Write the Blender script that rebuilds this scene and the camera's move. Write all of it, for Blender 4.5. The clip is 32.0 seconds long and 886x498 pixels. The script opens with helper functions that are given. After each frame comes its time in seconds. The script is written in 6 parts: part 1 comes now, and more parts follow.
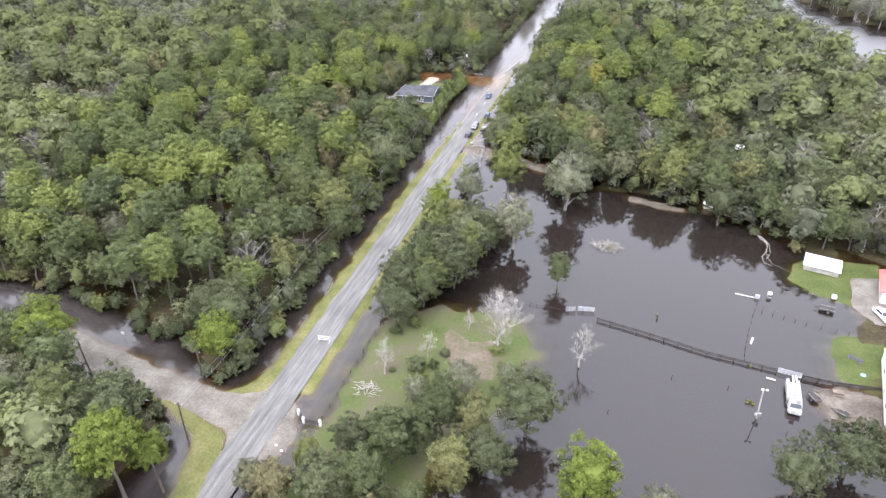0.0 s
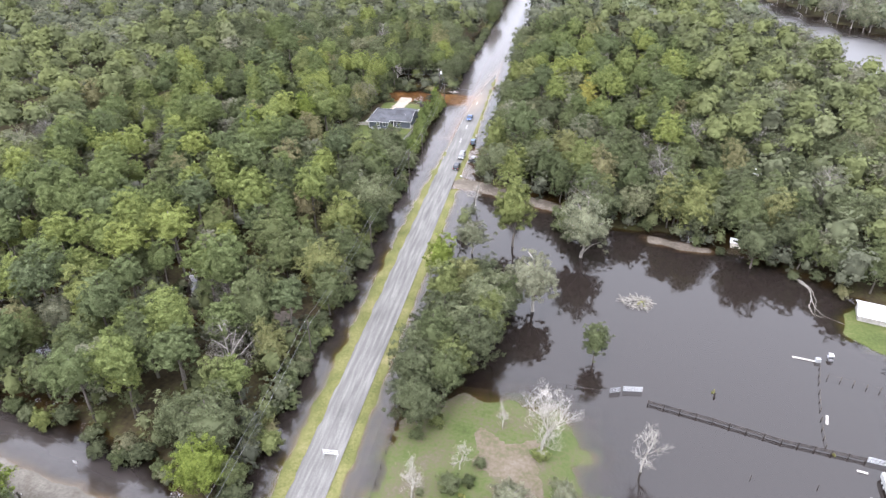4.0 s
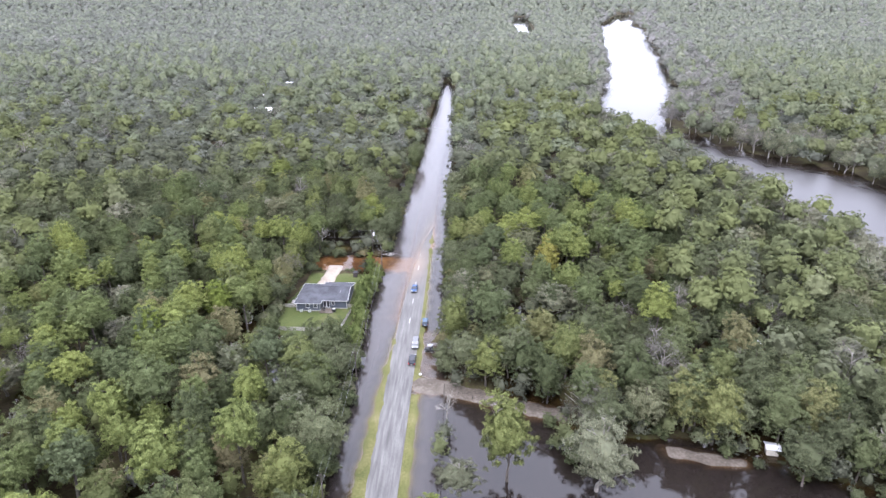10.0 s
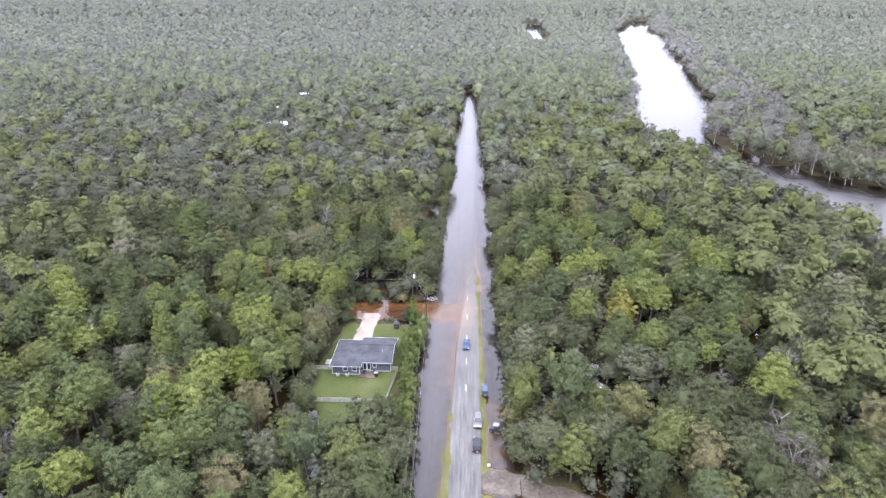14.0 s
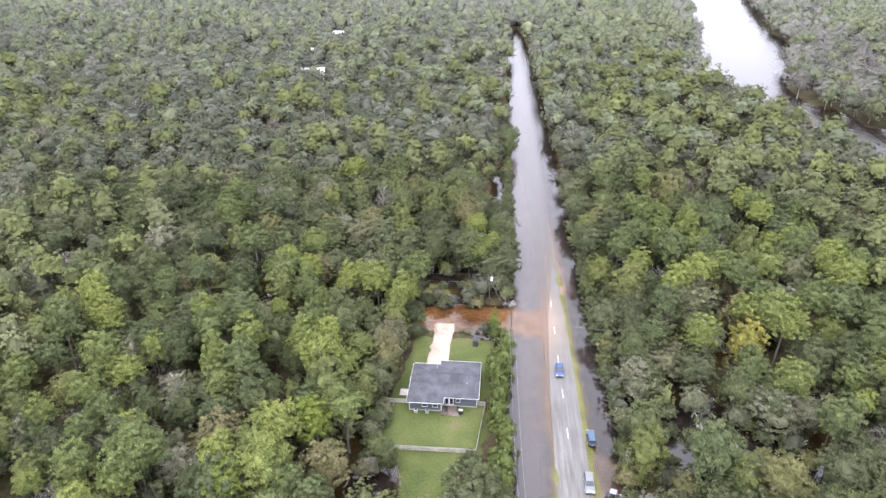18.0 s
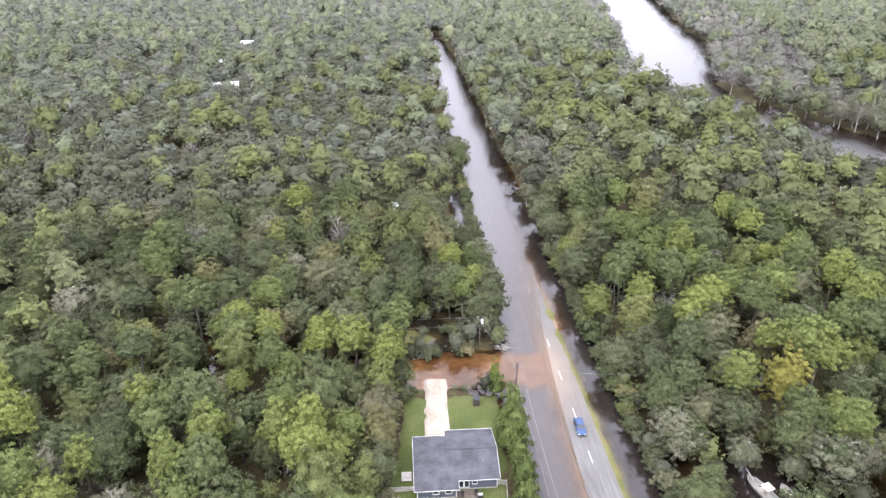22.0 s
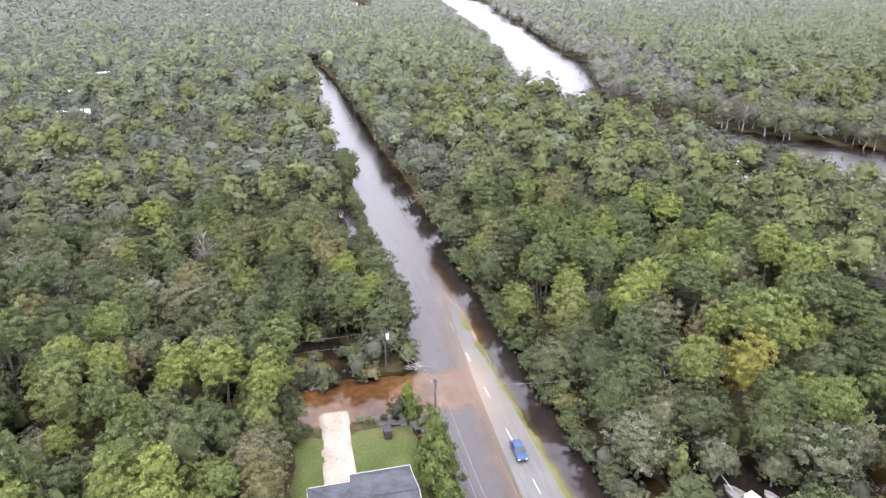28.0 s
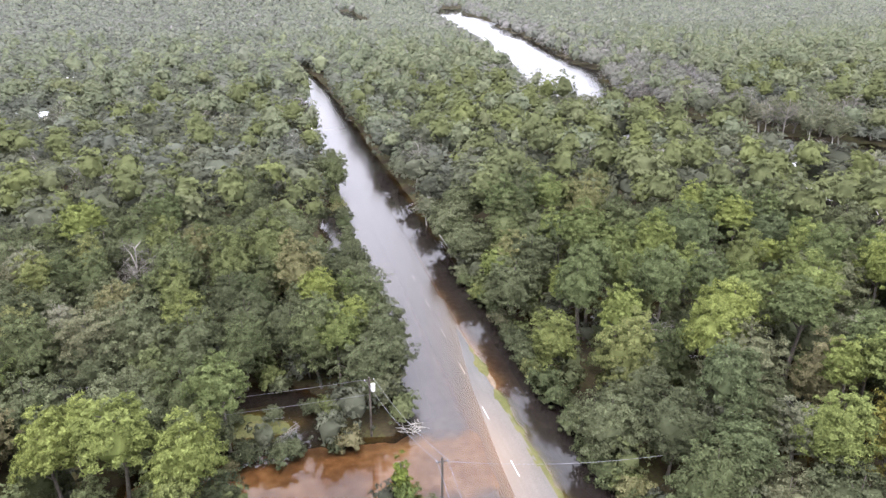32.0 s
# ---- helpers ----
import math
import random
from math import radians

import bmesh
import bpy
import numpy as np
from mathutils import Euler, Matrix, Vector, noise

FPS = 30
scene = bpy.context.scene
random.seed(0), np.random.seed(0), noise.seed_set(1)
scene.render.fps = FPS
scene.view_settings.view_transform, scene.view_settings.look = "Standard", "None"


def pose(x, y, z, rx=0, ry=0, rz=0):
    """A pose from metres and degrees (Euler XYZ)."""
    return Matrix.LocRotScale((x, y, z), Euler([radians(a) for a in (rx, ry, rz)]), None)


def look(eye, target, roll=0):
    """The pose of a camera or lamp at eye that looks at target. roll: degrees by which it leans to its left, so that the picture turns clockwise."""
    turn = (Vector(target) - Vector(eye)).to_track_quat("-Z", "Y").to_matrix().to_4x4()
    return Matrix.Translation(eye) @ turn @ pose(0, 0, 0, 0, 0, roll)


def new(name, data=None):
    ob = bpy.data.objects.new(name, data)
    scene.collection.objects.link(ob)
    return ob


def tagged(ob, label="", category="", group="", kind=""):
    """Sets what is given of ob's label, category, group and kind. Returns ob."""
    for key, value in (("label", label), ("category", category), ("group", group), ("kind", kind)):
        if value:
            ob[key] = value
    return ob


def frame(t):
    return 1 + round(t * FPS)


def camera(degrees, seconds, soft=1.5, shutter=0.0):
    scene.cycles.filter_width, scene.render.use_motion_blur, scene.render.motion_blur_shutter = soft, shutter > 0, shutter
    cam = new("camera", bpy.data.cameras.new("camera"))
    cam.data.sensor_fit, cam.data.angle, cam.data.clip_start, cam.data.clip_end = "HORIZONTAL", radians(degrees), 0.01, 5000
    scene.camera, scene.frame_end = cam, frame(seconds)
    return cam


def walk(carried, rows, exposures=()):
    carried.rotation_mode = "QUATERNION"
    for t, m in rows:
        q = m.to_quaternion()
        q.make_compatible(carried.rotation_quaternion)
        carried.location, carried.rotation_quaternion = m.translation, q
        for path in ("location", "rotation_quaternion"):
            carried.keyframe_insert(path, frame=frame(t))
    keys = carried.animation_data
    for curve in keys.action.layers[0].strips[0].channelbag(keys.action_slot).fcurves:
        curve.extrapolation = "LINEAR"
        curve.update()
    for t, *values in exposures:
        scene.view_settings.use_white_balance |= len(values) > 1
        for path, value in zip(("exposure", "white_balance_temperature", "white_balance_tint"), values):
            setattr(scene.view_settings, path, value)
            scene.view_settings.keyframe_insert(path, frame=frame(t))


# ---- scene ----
cam = camera(66.6, 32.0, soft=1.4)
# seconds, eye x, y, z, yaw, pitch
PATH = [
    (0, -3.70, 7.45, 85.78, 16.76, -31.31),
    (0.5, -6.24, 10.38, 85.65, 16.75, -31.21),
    (1, -8.81, 13.25, 85.55, 16.75, -31.23),
    (1.5, -11.40, 16.07, 85.53, 15.28, -31.21),
    (2, -13.99, 18.84, 85.62, 13.00, -31.25),
    (2.5, -16.46, 21.73, 85.80, 12.92, -31.31),
    (4.5, -25.50, 33.59, 87.25, 9.88, -31.88),
    (5, -27.55, 36.45, 87.70, 5.23, -31.93),
    (5.5, -29.43, 39.57, 88.13, 2.66, -30.33),
    (6, -31.14, 42.85, 88.45, 1.50, -27.86),
    (6.5, -32.74, 46.27, 88.66, 0.89, -25.53),
    (7, -34.27, 49.75, 88.79, 0.41, -23.38),
    (7.5, -35.67, 53.14, 88.93, -0.03, -22.33),
    (8, -37.02, 56.60, 89.11, -0.22, -22.33),
    (8.5, -38.45, 60.12, 89.29, -0.01, -22.33),
    (9, -39.79, 63.56, 89.50, 1.82, -22.32),
    (9.5, -41.13, 66.95, 89.63, 2.73, -22.26),
    (10, -42.57, 70.23, 89.66, 2.71, -22.18),
    (10.5, -44.11, 73.55, 89.67, 2.73, -22.15),
    (11, -45.76, 76.92, 89.62, 2.72, -22.08),
    (11.5, -47.52, 80.49, 89.49, 2.72, -21.99),
    (12, -49.35, 84.25, 89.37, 2.76, -21.92),
    (12.5, -51.25, 88.16, 89.33, 2.79, -21.86),
    (13, -53.32, 92.16, 89.42, 2.85, -21.83),
    (13.5, -55.59, 96.14, 89.66, 2.92, -21.77),
    (14, -57.92, 100.01, 90.07, 3.05, -21.79),
    (14.5, -60.18, 103.77, 90.69, 3.19, -23.17),
    (16.5, -68.25, 119.88, 94.58, 4.39, -30.01),
    (17, -70.59, 123.90, 95.51, 4.64, -30.29),
    (17.5, -73.20, 127.83, 96.31, 4.84, -29.14),
    (18, -75.96, 131.48, 96.82, 4.93, -27.92),
    (18.5, -78.72, 134.89, 97.02, 4.99, -27.95),
    (19, -81.40, 138.19, 96.99, 4.84, -27.93),
    (19.5, -83.96, 141.62, 96.82, -2.72, -27.90),
    (20, -86.40, 145.21, 96.51, -3.71, -27.92),
    (20.5, -88.63, 148.80, 95.99, -3.76, -27.84),
    (21, -90.58, 152.13, 95.22, -3.77, -27.74),
    (21.5, -92.20, 154.85, 94.15, -3.72, -27.64),
    (22, -93.35, 156.75, 92.77, -3.67, -27.56),
    (22.5, -94.04, 157.81, 91.11, -5.79, -27.55),
    (23, -94.44, 158.37, 89.29, -11.09, -27.42),
    (23.5, -94.64, 158.87, 87.42, -13.44, -27.28),
    (24, -94.62, 159.50, 85.57, -13.55, -27.16),
    (24.5, -94.40, 160.55, 83.79, -13.56, -27.14),
    (26.5, -92.94, 167.32, 77.15, -13.44, -27.16),
    (27, -92.54, 169.81, 75.58, -13.44, -27.05),
    (27.5, -92.04, 172.82, 74.00, -13.45, -25.28),
    (28, -91.42, 176.20, 72.36, -13.44, -23.56),
    (28.5, -90.67, 179.62, 70.59, -13.44, -22.56),
    (29, -89.88, 183.17, 68.71, -13.43, -21.84),
    (29.5, -89.20, 186.93, 66.77, -13.44, -21.86),
    (30, -88.55, 190.84, 64.73, -13.48, -21.90),
    (30.5, -87.86, 194.96, 62.70, -13.59, -22.01),
    (31, -87.08, 199.34, 60.72, -13.62, -22.09),
    (31.5, -86.14, 203.82, 58.79, -13.60, -22.02),
    (32, -85.08, 208.27, 56.91, -13.55, -21.63),
]
# ---- after path ----
walk(cam, [(t, pose(x, y, z, 90 + pitch, 0, yaw)) for t, x, y, z, yaw, pitch in PATH], exposures=[(0.0, 1.31, 6250, 14.0), (5.5, 1.34, 6250, 14.0), (8.0, 1.20, 5950, 16.5), (14.5, 1.18, 5930, 20.0), (17.0, 1.30, 6250, 17.0), (24.0, 1.27, 6280, 17.0), (32.0, 1.19, 6300, 16.0)])

# ---------------------------------------------------------------- light: a bright overcast sky
world = bpy.data.worlds.new("overcast_sky")
scene.world = world
world.use_nodes = True
wn, wl = world.node_tree.nodes, world.node_tree.links
sky = wn.new("ShaderNodeTexSky")
sky.sky_type = "NISHITA"
sky.sun_disc = False
sky.sun_elevation = radians(52)
sky.sun_rotation = radians(200)
sky.air_density, sky.dust_density, sky.ozone_density = 1.0, 6.0, 1.0
pale = wn.new("ShaderNodeHueSaturation")
pale.inputs["Saturation"].default_value = 0.22
cloud = wn.new("ShaderNodeMix")
cloud.data_type = "RGBA"
cloud.inputs[0].default_value = 0.8
cloud.inputs[7].default_value = (10.7, 11.0, 12.1, 1)
wl.new(sky.outputs[0], pale.inputs["Color"])
wl.new(pale.outputs[0], cloud.inputs[6])
# an overcast sky is brighter overhead than at the horizon
where, split, climb, tone = wn.new("ShaderNodeTexCoord"), wn.new("ShaderNodeSeparateXYZ"), wn.new("ShaderNodeMapRange"), wn.new("ShaderNodeMix")
climb.inputs[3].default_value, climb.inputs[4].default_value = 0.76, 1.42
tone.data_type, tone.blend_type = "RGBA", "MULTIPLY"
tone.inputs[0].default_value = 1.0
wl.new(where.outputs["Generated"], split.inputs[0])
wl.new(split.outputs[2], climb.inputs[0])
wl.new(cloud.outputs[2], tone.inputs[6])
wl.new(climb.outputs[0], tone.inputs[7])
wl.new(tone.outputs[2], wn["Background"].inputs["Color"])
wn["Background"].inputs["Strength"].default_value = 0.15

sun_data = bpy.data.lights.new("sun", "SUN")
sun_data.energy, sun_data.angle, sun_data.color = 0.9, radians(25), (1.0, 0.97, 0.92)
sun_lamp = new("sun", sun_data)
sun_lamp.matrix_world = look((0, 0, 300), (60, 140, 0))

# ---------------------------------------------------------------- materials


def nodes_of(name):
    m = bpy.data.materials.new(name)
    m.use_nodes = True
    return m, m.node_tree.nodes, m.node_tree.links


def ramp_of(n, stops):
    r = n.new("ShaderNodeValToRGB")
    r.color_ramp.elements[0].position, r.color_ramp.elements[0].color = stops[0][0], (*stops[0][1], 1)
    r.color_ramp.elements[1].position, r.color_ramp.elements[1].color = stops[-1][0], (*stops[-1][1], 1)
    for p, c in stops[1:-1]:
        e = r.color_ramp.elements.new(p)
        e.color = (*c, 1)
    return r


def surface(name, stops, scale=0.3, fine=6.0, rough=0.85, bump=0.3, metal=0.0, stretch=(1, 1, 1), mixfine=0.4):
    """Two scales of noise in world metres, through a colour ramp, with a fine relief."""
    m, n, l = nodes_of(name)
    b = n["Principled BSDF"]
    geo, mp = n.new("ShaderNodeNewGeometry"), n.new("ShaderNodeMapping")
    mp.inputs["Scale"].default_value = stretch
    l.new(geo.outputs["Position"], mp.inputs["Vector"])
    na, nb = n.new("ShaderNodeTexNoise"), n.new("ShaderNodeTexNoise")
    na.inputs["Scale"].default_value, nb.inputs["Scale"].default_value = scale, fine
    na.inputs["Detail"].default_value = nb.inputs["Detail"].default_value = 5
    for q in (na, nb):
        l.new(mp.outputs[0], q.inputs["Vector"])
    mx = n.new("ShaderNodeMix")
    mx.inputs[0].default_value = mixfine
    l.new(na.outputs[0], mx.inputs[2])
    l.new(nb.outputs[0], mx.inputs[3])
    r = ramp_of(n, [(0.5 + (p - 0.5) * 0.55, c) for p, c in stops])
    l.new(mx.outputs[0], r.inputs[0])
    l.new(r.outputs[0], b.inputs["Base Color"])
    b.inputs["Roughness"].default_value, b.inputs["Metallic"].default_value = rough, metal
    if rough > 0.6:
        b.inputs["Specular IOR Level"].default_value = 0.2
    if bump:
        bm_node = n.new("ShaderNodeBump")
        bm_node.inputs["Strength"].default_value, bm_node.inputs["Distance"].default_value = bump, 0.1
        l.new(nb.outputs[0], bm_node.inputs["Height"])
        l.new(bm_node.outputs[0], b.inputs["Normal"])
    return m


def foliage(name, stops, stuff=False):
    """Leaves: a tint for each tree, a smaller one for each clump, and light through the leaf."""
    m, n, l = nodes_of(name)
    n.remove(n["Principled BSDF"])
    out = n["Material Output"]
    r = ramp_of(n, stops)
    geo = n.new("ShaderNodeNewGeometry")
    if stuff:
        at = n.new("ShaderNodeAttribute")
        at.attribute_name = "tint"
        tree = at.outputs["Fac"]
    else:
        tree = n.new("ShaderNodeObjectInfo").outputs["Random"]
    l.new(tree, r.inputs[0])
    hs = n.new("ShaderNodeHueSaturation")
    l.new(r.outputs[0], hs.inputs["Color"])
    mr = n.new("ShaderNodeMapRange")
    mr.inputs[3].default_value, mr.inputs[4].default_value = (0.90, 1.10) if stuff else (0.62, 1.38)
    l.new(geo.outputs["Random Per Island"], mr.inputs[0])
    l.new(mr.outputs[0], hs.inputs["Value"])
    # sprays of leaves: a fine mottle, and a normal that follows the clump the leaf sits in
    spray = n.new("ShaderNodeTexNoise")
    spray.inputs["Scale"].default_value, spray.inputs["Detail"].default_value = (0.22, 2) if stuff else (0.9, 4)
    l.new(geo.outputs["Position"], spray.inputs["Vector"])
    mott = n.new("ShaderNodeMapRange")
    mott.inputs[1].default_value, mott.inputs[2].default_value, mott.inputs[3].default_value, mott.inputs[4].default_value = 0.3, 0.7, 0.80, 1.20
    l.new(spray.outputs[0], mott.inputs[0])
    both = n.new("ShaderNodeMath")
    both.operation = "MULTIPLY"
    l.new(mr.outputs[0], both.inputs[0])
    l.new(mott.outputs[0], both.inputs[1])
    l.new(both.outputs[0], hs.inputs["Value"])
    soft = n.new("ShaderNodeAttribute")
    soft.attribute_name = "clump_normal"
    turn = n.new("ShaderNodeVectorTransform")
    turn.vector_type, turn.convert_from, turn.convert_to = "NORMAL", "OBJECT", "WORLD"
    l.new(soft.outputs["Vector"], turn.inputs[0])
    d, t, mix = n.new("ShaderNodeBsdfDiffuse"), n.new("ShaderNodeBsdfTranslucent"), n.new("ShaderNodeMixShader")
    mix.inputs[0].default_value = 0.26 if stuff else 0.36
    l.new(hs.outputs[0], d.inputs[0])
    l.new(hs.outputs[0], t.inputs[0])
    l.new(turn.outputs[0], d.inputs["Normal"])
    l.new(d.outputs[0], mix.inputs[1])
    l.new(t.outputs[0], mix.inputs[2])
    l.new(mix.outputs[0], out.inputs[0])
    return m


def plain(name, c, rough=0.5, metal=0.0, vary=0.12, fine=3.0):
    lo, hi = [x * (1 - vary) for x in c], [min(1, x * (1 + vary)) for x in c]
    return surface(name, [(0.3, lo), (0.7, hi)], scale=fine / 6, fine=fine, rough=rough, bump=0.0, metal=metal)


PINE = [(0.0, (0.104, 0.124, 0.068)), (0.45, (0.142, 0.170, 0.070)), (0.8, (0.186, 0.216, 0.073)), (1.0, (0.218, 0.246, 0.077))]
OAK = [(0.0, (0.082, 0.092, 0.052)), (0.5, (0.118, 0.132, 0.072)), (0.85, (0.152, 0.164, 0.094)), (1.0, (0.168, 0.162, 0.098))]
GUM = [(0.0, (0.088, 0.104, 0.052)), (0.5, (0.128, 0.146, 0.072)), (0.8, (0.172, 0.192, 0.070)), (0.93, (0.184, 0.176, 0.090)), (1.0, (0.194, 0.174, 0.098))]
CYPRESS = [(0.0, (0.158, 0.168, 0.106)), (0.6, (0.196, 0.200, 0.134)), (1.0, (0.218, 0.216, 0.152))]
TWIG = [(0.0, (0.150, 0.140, 0.122)), (1.0, (0.215, 0.198, 0.176))]
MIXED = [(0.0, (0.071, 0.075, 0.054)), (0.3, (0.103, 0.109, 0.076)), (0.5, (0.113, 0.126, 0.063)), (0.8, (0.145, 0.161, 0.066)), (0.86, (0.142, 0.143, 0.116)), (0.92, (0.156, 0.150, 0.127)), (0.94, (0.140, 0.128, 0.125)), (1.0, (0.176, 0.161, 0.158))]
# far and distant woods: leaf colours paled and greyed to paint in haze
FARHAZE = [(0.0, (0.098, 0.105, 0.083)), (0.3, (0.137, 0.145, 0.113)), (0.5, (0.141, 0.158, 0.102)), (0.8, (0.180, 0.197, 0.115)), (0.86, (0.165, 0.167, 0.140)), (0.92, (0.184, 0.180, 0.154)), (0.94, (0.169, 0.162, 0.150)), (1.0, (0.199, 0.188, 0.177))]
DISTHAZE = [(0.0, (0.115, 0.122, 0.101)), (0.3, (0.148, 0.155, 0.129)), (0.5, (0.153, 0.167, 0.126)), (0.8, (0.181, 0.194, 0.139)), (0.86, (0.172, 0.174, 0.151)), (0.94, (0.177, 0.172, 0.158)), (1.0, (0.193, 0.186, 0.174))]
M_PINE, M_OAK, M_GUM, M_CYP = foliage("pine_needles", PINE), foliage("oak_leaves", OAK), foliage("gum_leaves", GUM), foliage("cypress_leaves", CYPRESS)
M_TWIG = foliage("bare_twigs", TWIG)
M_WOODS = foliage("woodland_leaves", MIXED, stuff=True)
# paler copies of the woodland leaves, with the distance haze in their colour
M_FARWOODS = foliage("hazed_woodland_leaves", FARHAZE, stuff=True)
M_DISTWOODS = foliage("hazed_canopy_leaves", DISTHAZE, stuff=True)
M_BARK = surface("bark", [(0.3, (0.07, 0.06, 0.05)), (0.7, (0.17, 0.15, 0.13))], scale=1.0, fine=9, rough=0.95, bump=0.5, stretch=(1, 1, 0.25))
M_DEAD = surface("bleached_wood", [(0.3, (0.24, 0.22, 0.19)), (0.7, (0.44, 0.415, 0.375))], scale=1.0, fine=8, rough=0.9, bump=0.3)
M_GRASS = surface("mown_grass", [(0.2, (0.037, 0.049, 0.014)), (0.42, (0.053, 0.068, 0.019)), (0.6, (0.070, 0.082, 0.025)), (0.8, (0.099, 0.093, 0.045))], scale=0.13, fine=2.2, rough=0.95, bump=0.8)
M_LAWN = surface("patchy_lawn", [(0.12, (0.041, 0.056, 0.017)), (0.34, (0.056, 0.074, 0.022)), (0.48, (0.070, 0.079, 0.031)), (0.60, (0.077, 0.072, 0.041)), (0.74, (0.090, 0.077, 0.058)), (0.92, (0.117, 0.104, 0.083))], scale=0.13, fine=1.7, rough=0.95, bump=0.8, mixfine=0.42)
M_VERGE = surface("verge_grass", [(0.2, (0.062, 0.068, 0.022)), (0.45, (0.098, 0.100, 0.034)), (0.62, (0.130, 0.122, 0.050)), (0.82, (0.175, 0.150, 0.080))], scale=0.18, fine=2.6, rough=0.95, bump=0.8)
M_SAND = surface("pale_sand", [(0.2, (0.085, 0.074, 0.060)), (0.42, (0.120, 0.107, 0.090)), (0.58, (0.150, 0.136, 0.116)), (0.82, (0.200, 0.183, 0.158))], scale=0.22, fine=2.6, rough=0.95, bump=0.4)
M_DRIVE = surface("bright_sand", [(0.2, (0.19, 0.158, 0.122)), (0.45, (0.262, 0.226, 0.182)), (0.82, (0.335, 0.298, 0.25))], scale=0.3, fine=2.0, rough=0.95, bump=0.3)
M_DIRT = surface("wet_dirt", [(0.2, (0.052, 0.043, 0.034)), (0.45, (0.089, 0.074, 0.059)), (0.6, (0.121, 0.103, 0.084)), (0.82, (0.168, 0.148, 0.123))], scale=0.22, fine=2.0, rough=0.9, bump=0.5)
M_CLAY = surface("orange_clay", [(0.2, (0.16, 0.092, 0.044)), (0.42, (0.25, 0.158, 0.082)), (0.58, (0.33, 0.225, 0.128)), (0.82, (0.42, 0.32, 0.21))], scale=0.09, fine=0.8, rough=0.95, bump=0.2)
M_LAWNDIRT = surface("worn_lawn", [(0.15, (0.060, 0.066, 0.026)), (0.36, (0.082, 0.076, 0.042)), (0.5, (0.105, 0.086, 0.062)), (0.66, (0.125, 0.104, 0.080)), (0.88, (0.155, 0.135, 0.110))], scale=0.2, fine=1.8, rough=0.95, bump=0.7)
M_SHOULDER = surface("silty_shoulder", [(0.2, (0.10, 0.066, 0.040)), (0.45, (0.165, 0.118, 0.078)), (0.6, (0.205, 0.155, 0.108)), (0.82, (0.25, 0.20, 0.15))], scale=0.15, fine=1.2, rough=0.95, bump=0.3)
M_PALEBARK = surface("pale_bark", [(0.3, (0.17, 0.155, 0.135)), (0.7, (0.33, 0.31, 0.28))], scale=1.0, fine=9, rough=0.95, bump=0.4, stretch=(1, 1, 0.25))
M_FLOOR = surface("forest_floor", [(0.25, (0.022, 0.016, 0.010)), (0.5, (0.045, 0.036, 0.018)), (0.75, (0.065, 0.065, 0.022))], scale=0.12, fine=1.4, rough=0.98, bump=0.6)


def water_material():
    m, n, l = nodes_of("tannin_water")
    n.remove(n["Principled BSDF"])
    geo = n.new("ShaderNodeNewGeometry")
    rip, rip2 = n.new("ShaderNodeTexNoise"), n.new("ShaderNodeTexNoise")
    rip.inputs["Scale"].default_value, rip.inputs["Detail"].default_value = 1.6, 3
    rip2.inputs["Scale"].default_value = 0.05
    l.new(geo.outputs["Position"], rip.inputs["Vector"])
    l.new(geo.outputs["Position"], rip2.inputs["Vector"])
    bump = n.new("ShaderNodeBump")
    bump.inputs["Distance"].default_value = 0.012
    l.new(rip2.outputs[0], bump.inputs["Strength"])
    l.new(rip.outputs[0], bump.inputs["Height"])
    at = n.new("ShaderNodeAttribute")
    at.attribute_name = "murk"
    clear, silt, body, top = n.new("ShaderNodeBsdfTransparent"), n.new("ShaderNodeBsdfDiffuse"), n.new("ShaderNodeMixShader"), n.new("ShaderNodeMixShader")
    clear.inputs[0].default_value = (0.93, 0.79, 0.62, 1)
    # the paler silt colour also stands in for brightness of reflected sky
    mud, load = n.new("ShaderNodeAttribute"), n.new("ShaderNodeMix")
    mud.attribute_name, load.data_type = "mud", "RGBA"
    load.inputs[6].default_value, load.inputs[7].default_value = (0.015, 0.0115, 0.010, 1), (0.064, 0.056, 0.054, 1)
    l.new(mud.outputs["Fac"], load.inputs[0])
    l.new(load.outputs[2], silt.inputs[0])
    l.new(at.outputs["Fac"], body.inputs[0])
    l.new(clear.outputs[0], body.inputs[1])
    l.new(silt.outputs[0], body.inputs[2])
    gloss = n.new("ShaderNodeBsdfGlossy")
    wind, calm = n.new("ShaderNodeAttribute"), n.new("ShaderNodeMapRange")
    wind.attribute_name = "breeze"
    calm.inputs[3].default_value, calm.inputs[4].default_value = 0.035, 0.34
    l.new(wind.outputs["Fac"], calm.inputs[0])
    l.new(calm.outputs[0], gloss.inputs["Roughness"])
    fres = n.new("ShaderNodeFresnel")
    fres.inputs["IOR"].default_value = 1.54
    for q in (gloss, fres):
        l.new(bump.outputs[0], q.inputs["Normal"])
    l.new(fres.outputs[0], top.inputs[0])
    l.new(body.outputs[0], top.inputs[1])
    l.new(gloss.outputs[0], top.inputs[2])
    l.new(top.outputs[0], n["Material Output"].inputs[0])
    return m


M_WATER = water_material()

# ---------------------------------------------------------------- the plan
LEVEL = 0.0  # the flood stands at z = 0; the road runs along +y


def road_x(y):
    return -57.6 - 0.0135 * (np.asarray(y, float) - 80)


def road_z(y):
    return np.interp(y, [0, 205, 240, 275, 292, 312, 335, 420, 5000], [0.32, 0.28, 0.14, 0.06, 0.0, -0.10, -0.24, -0.6, -0.7])


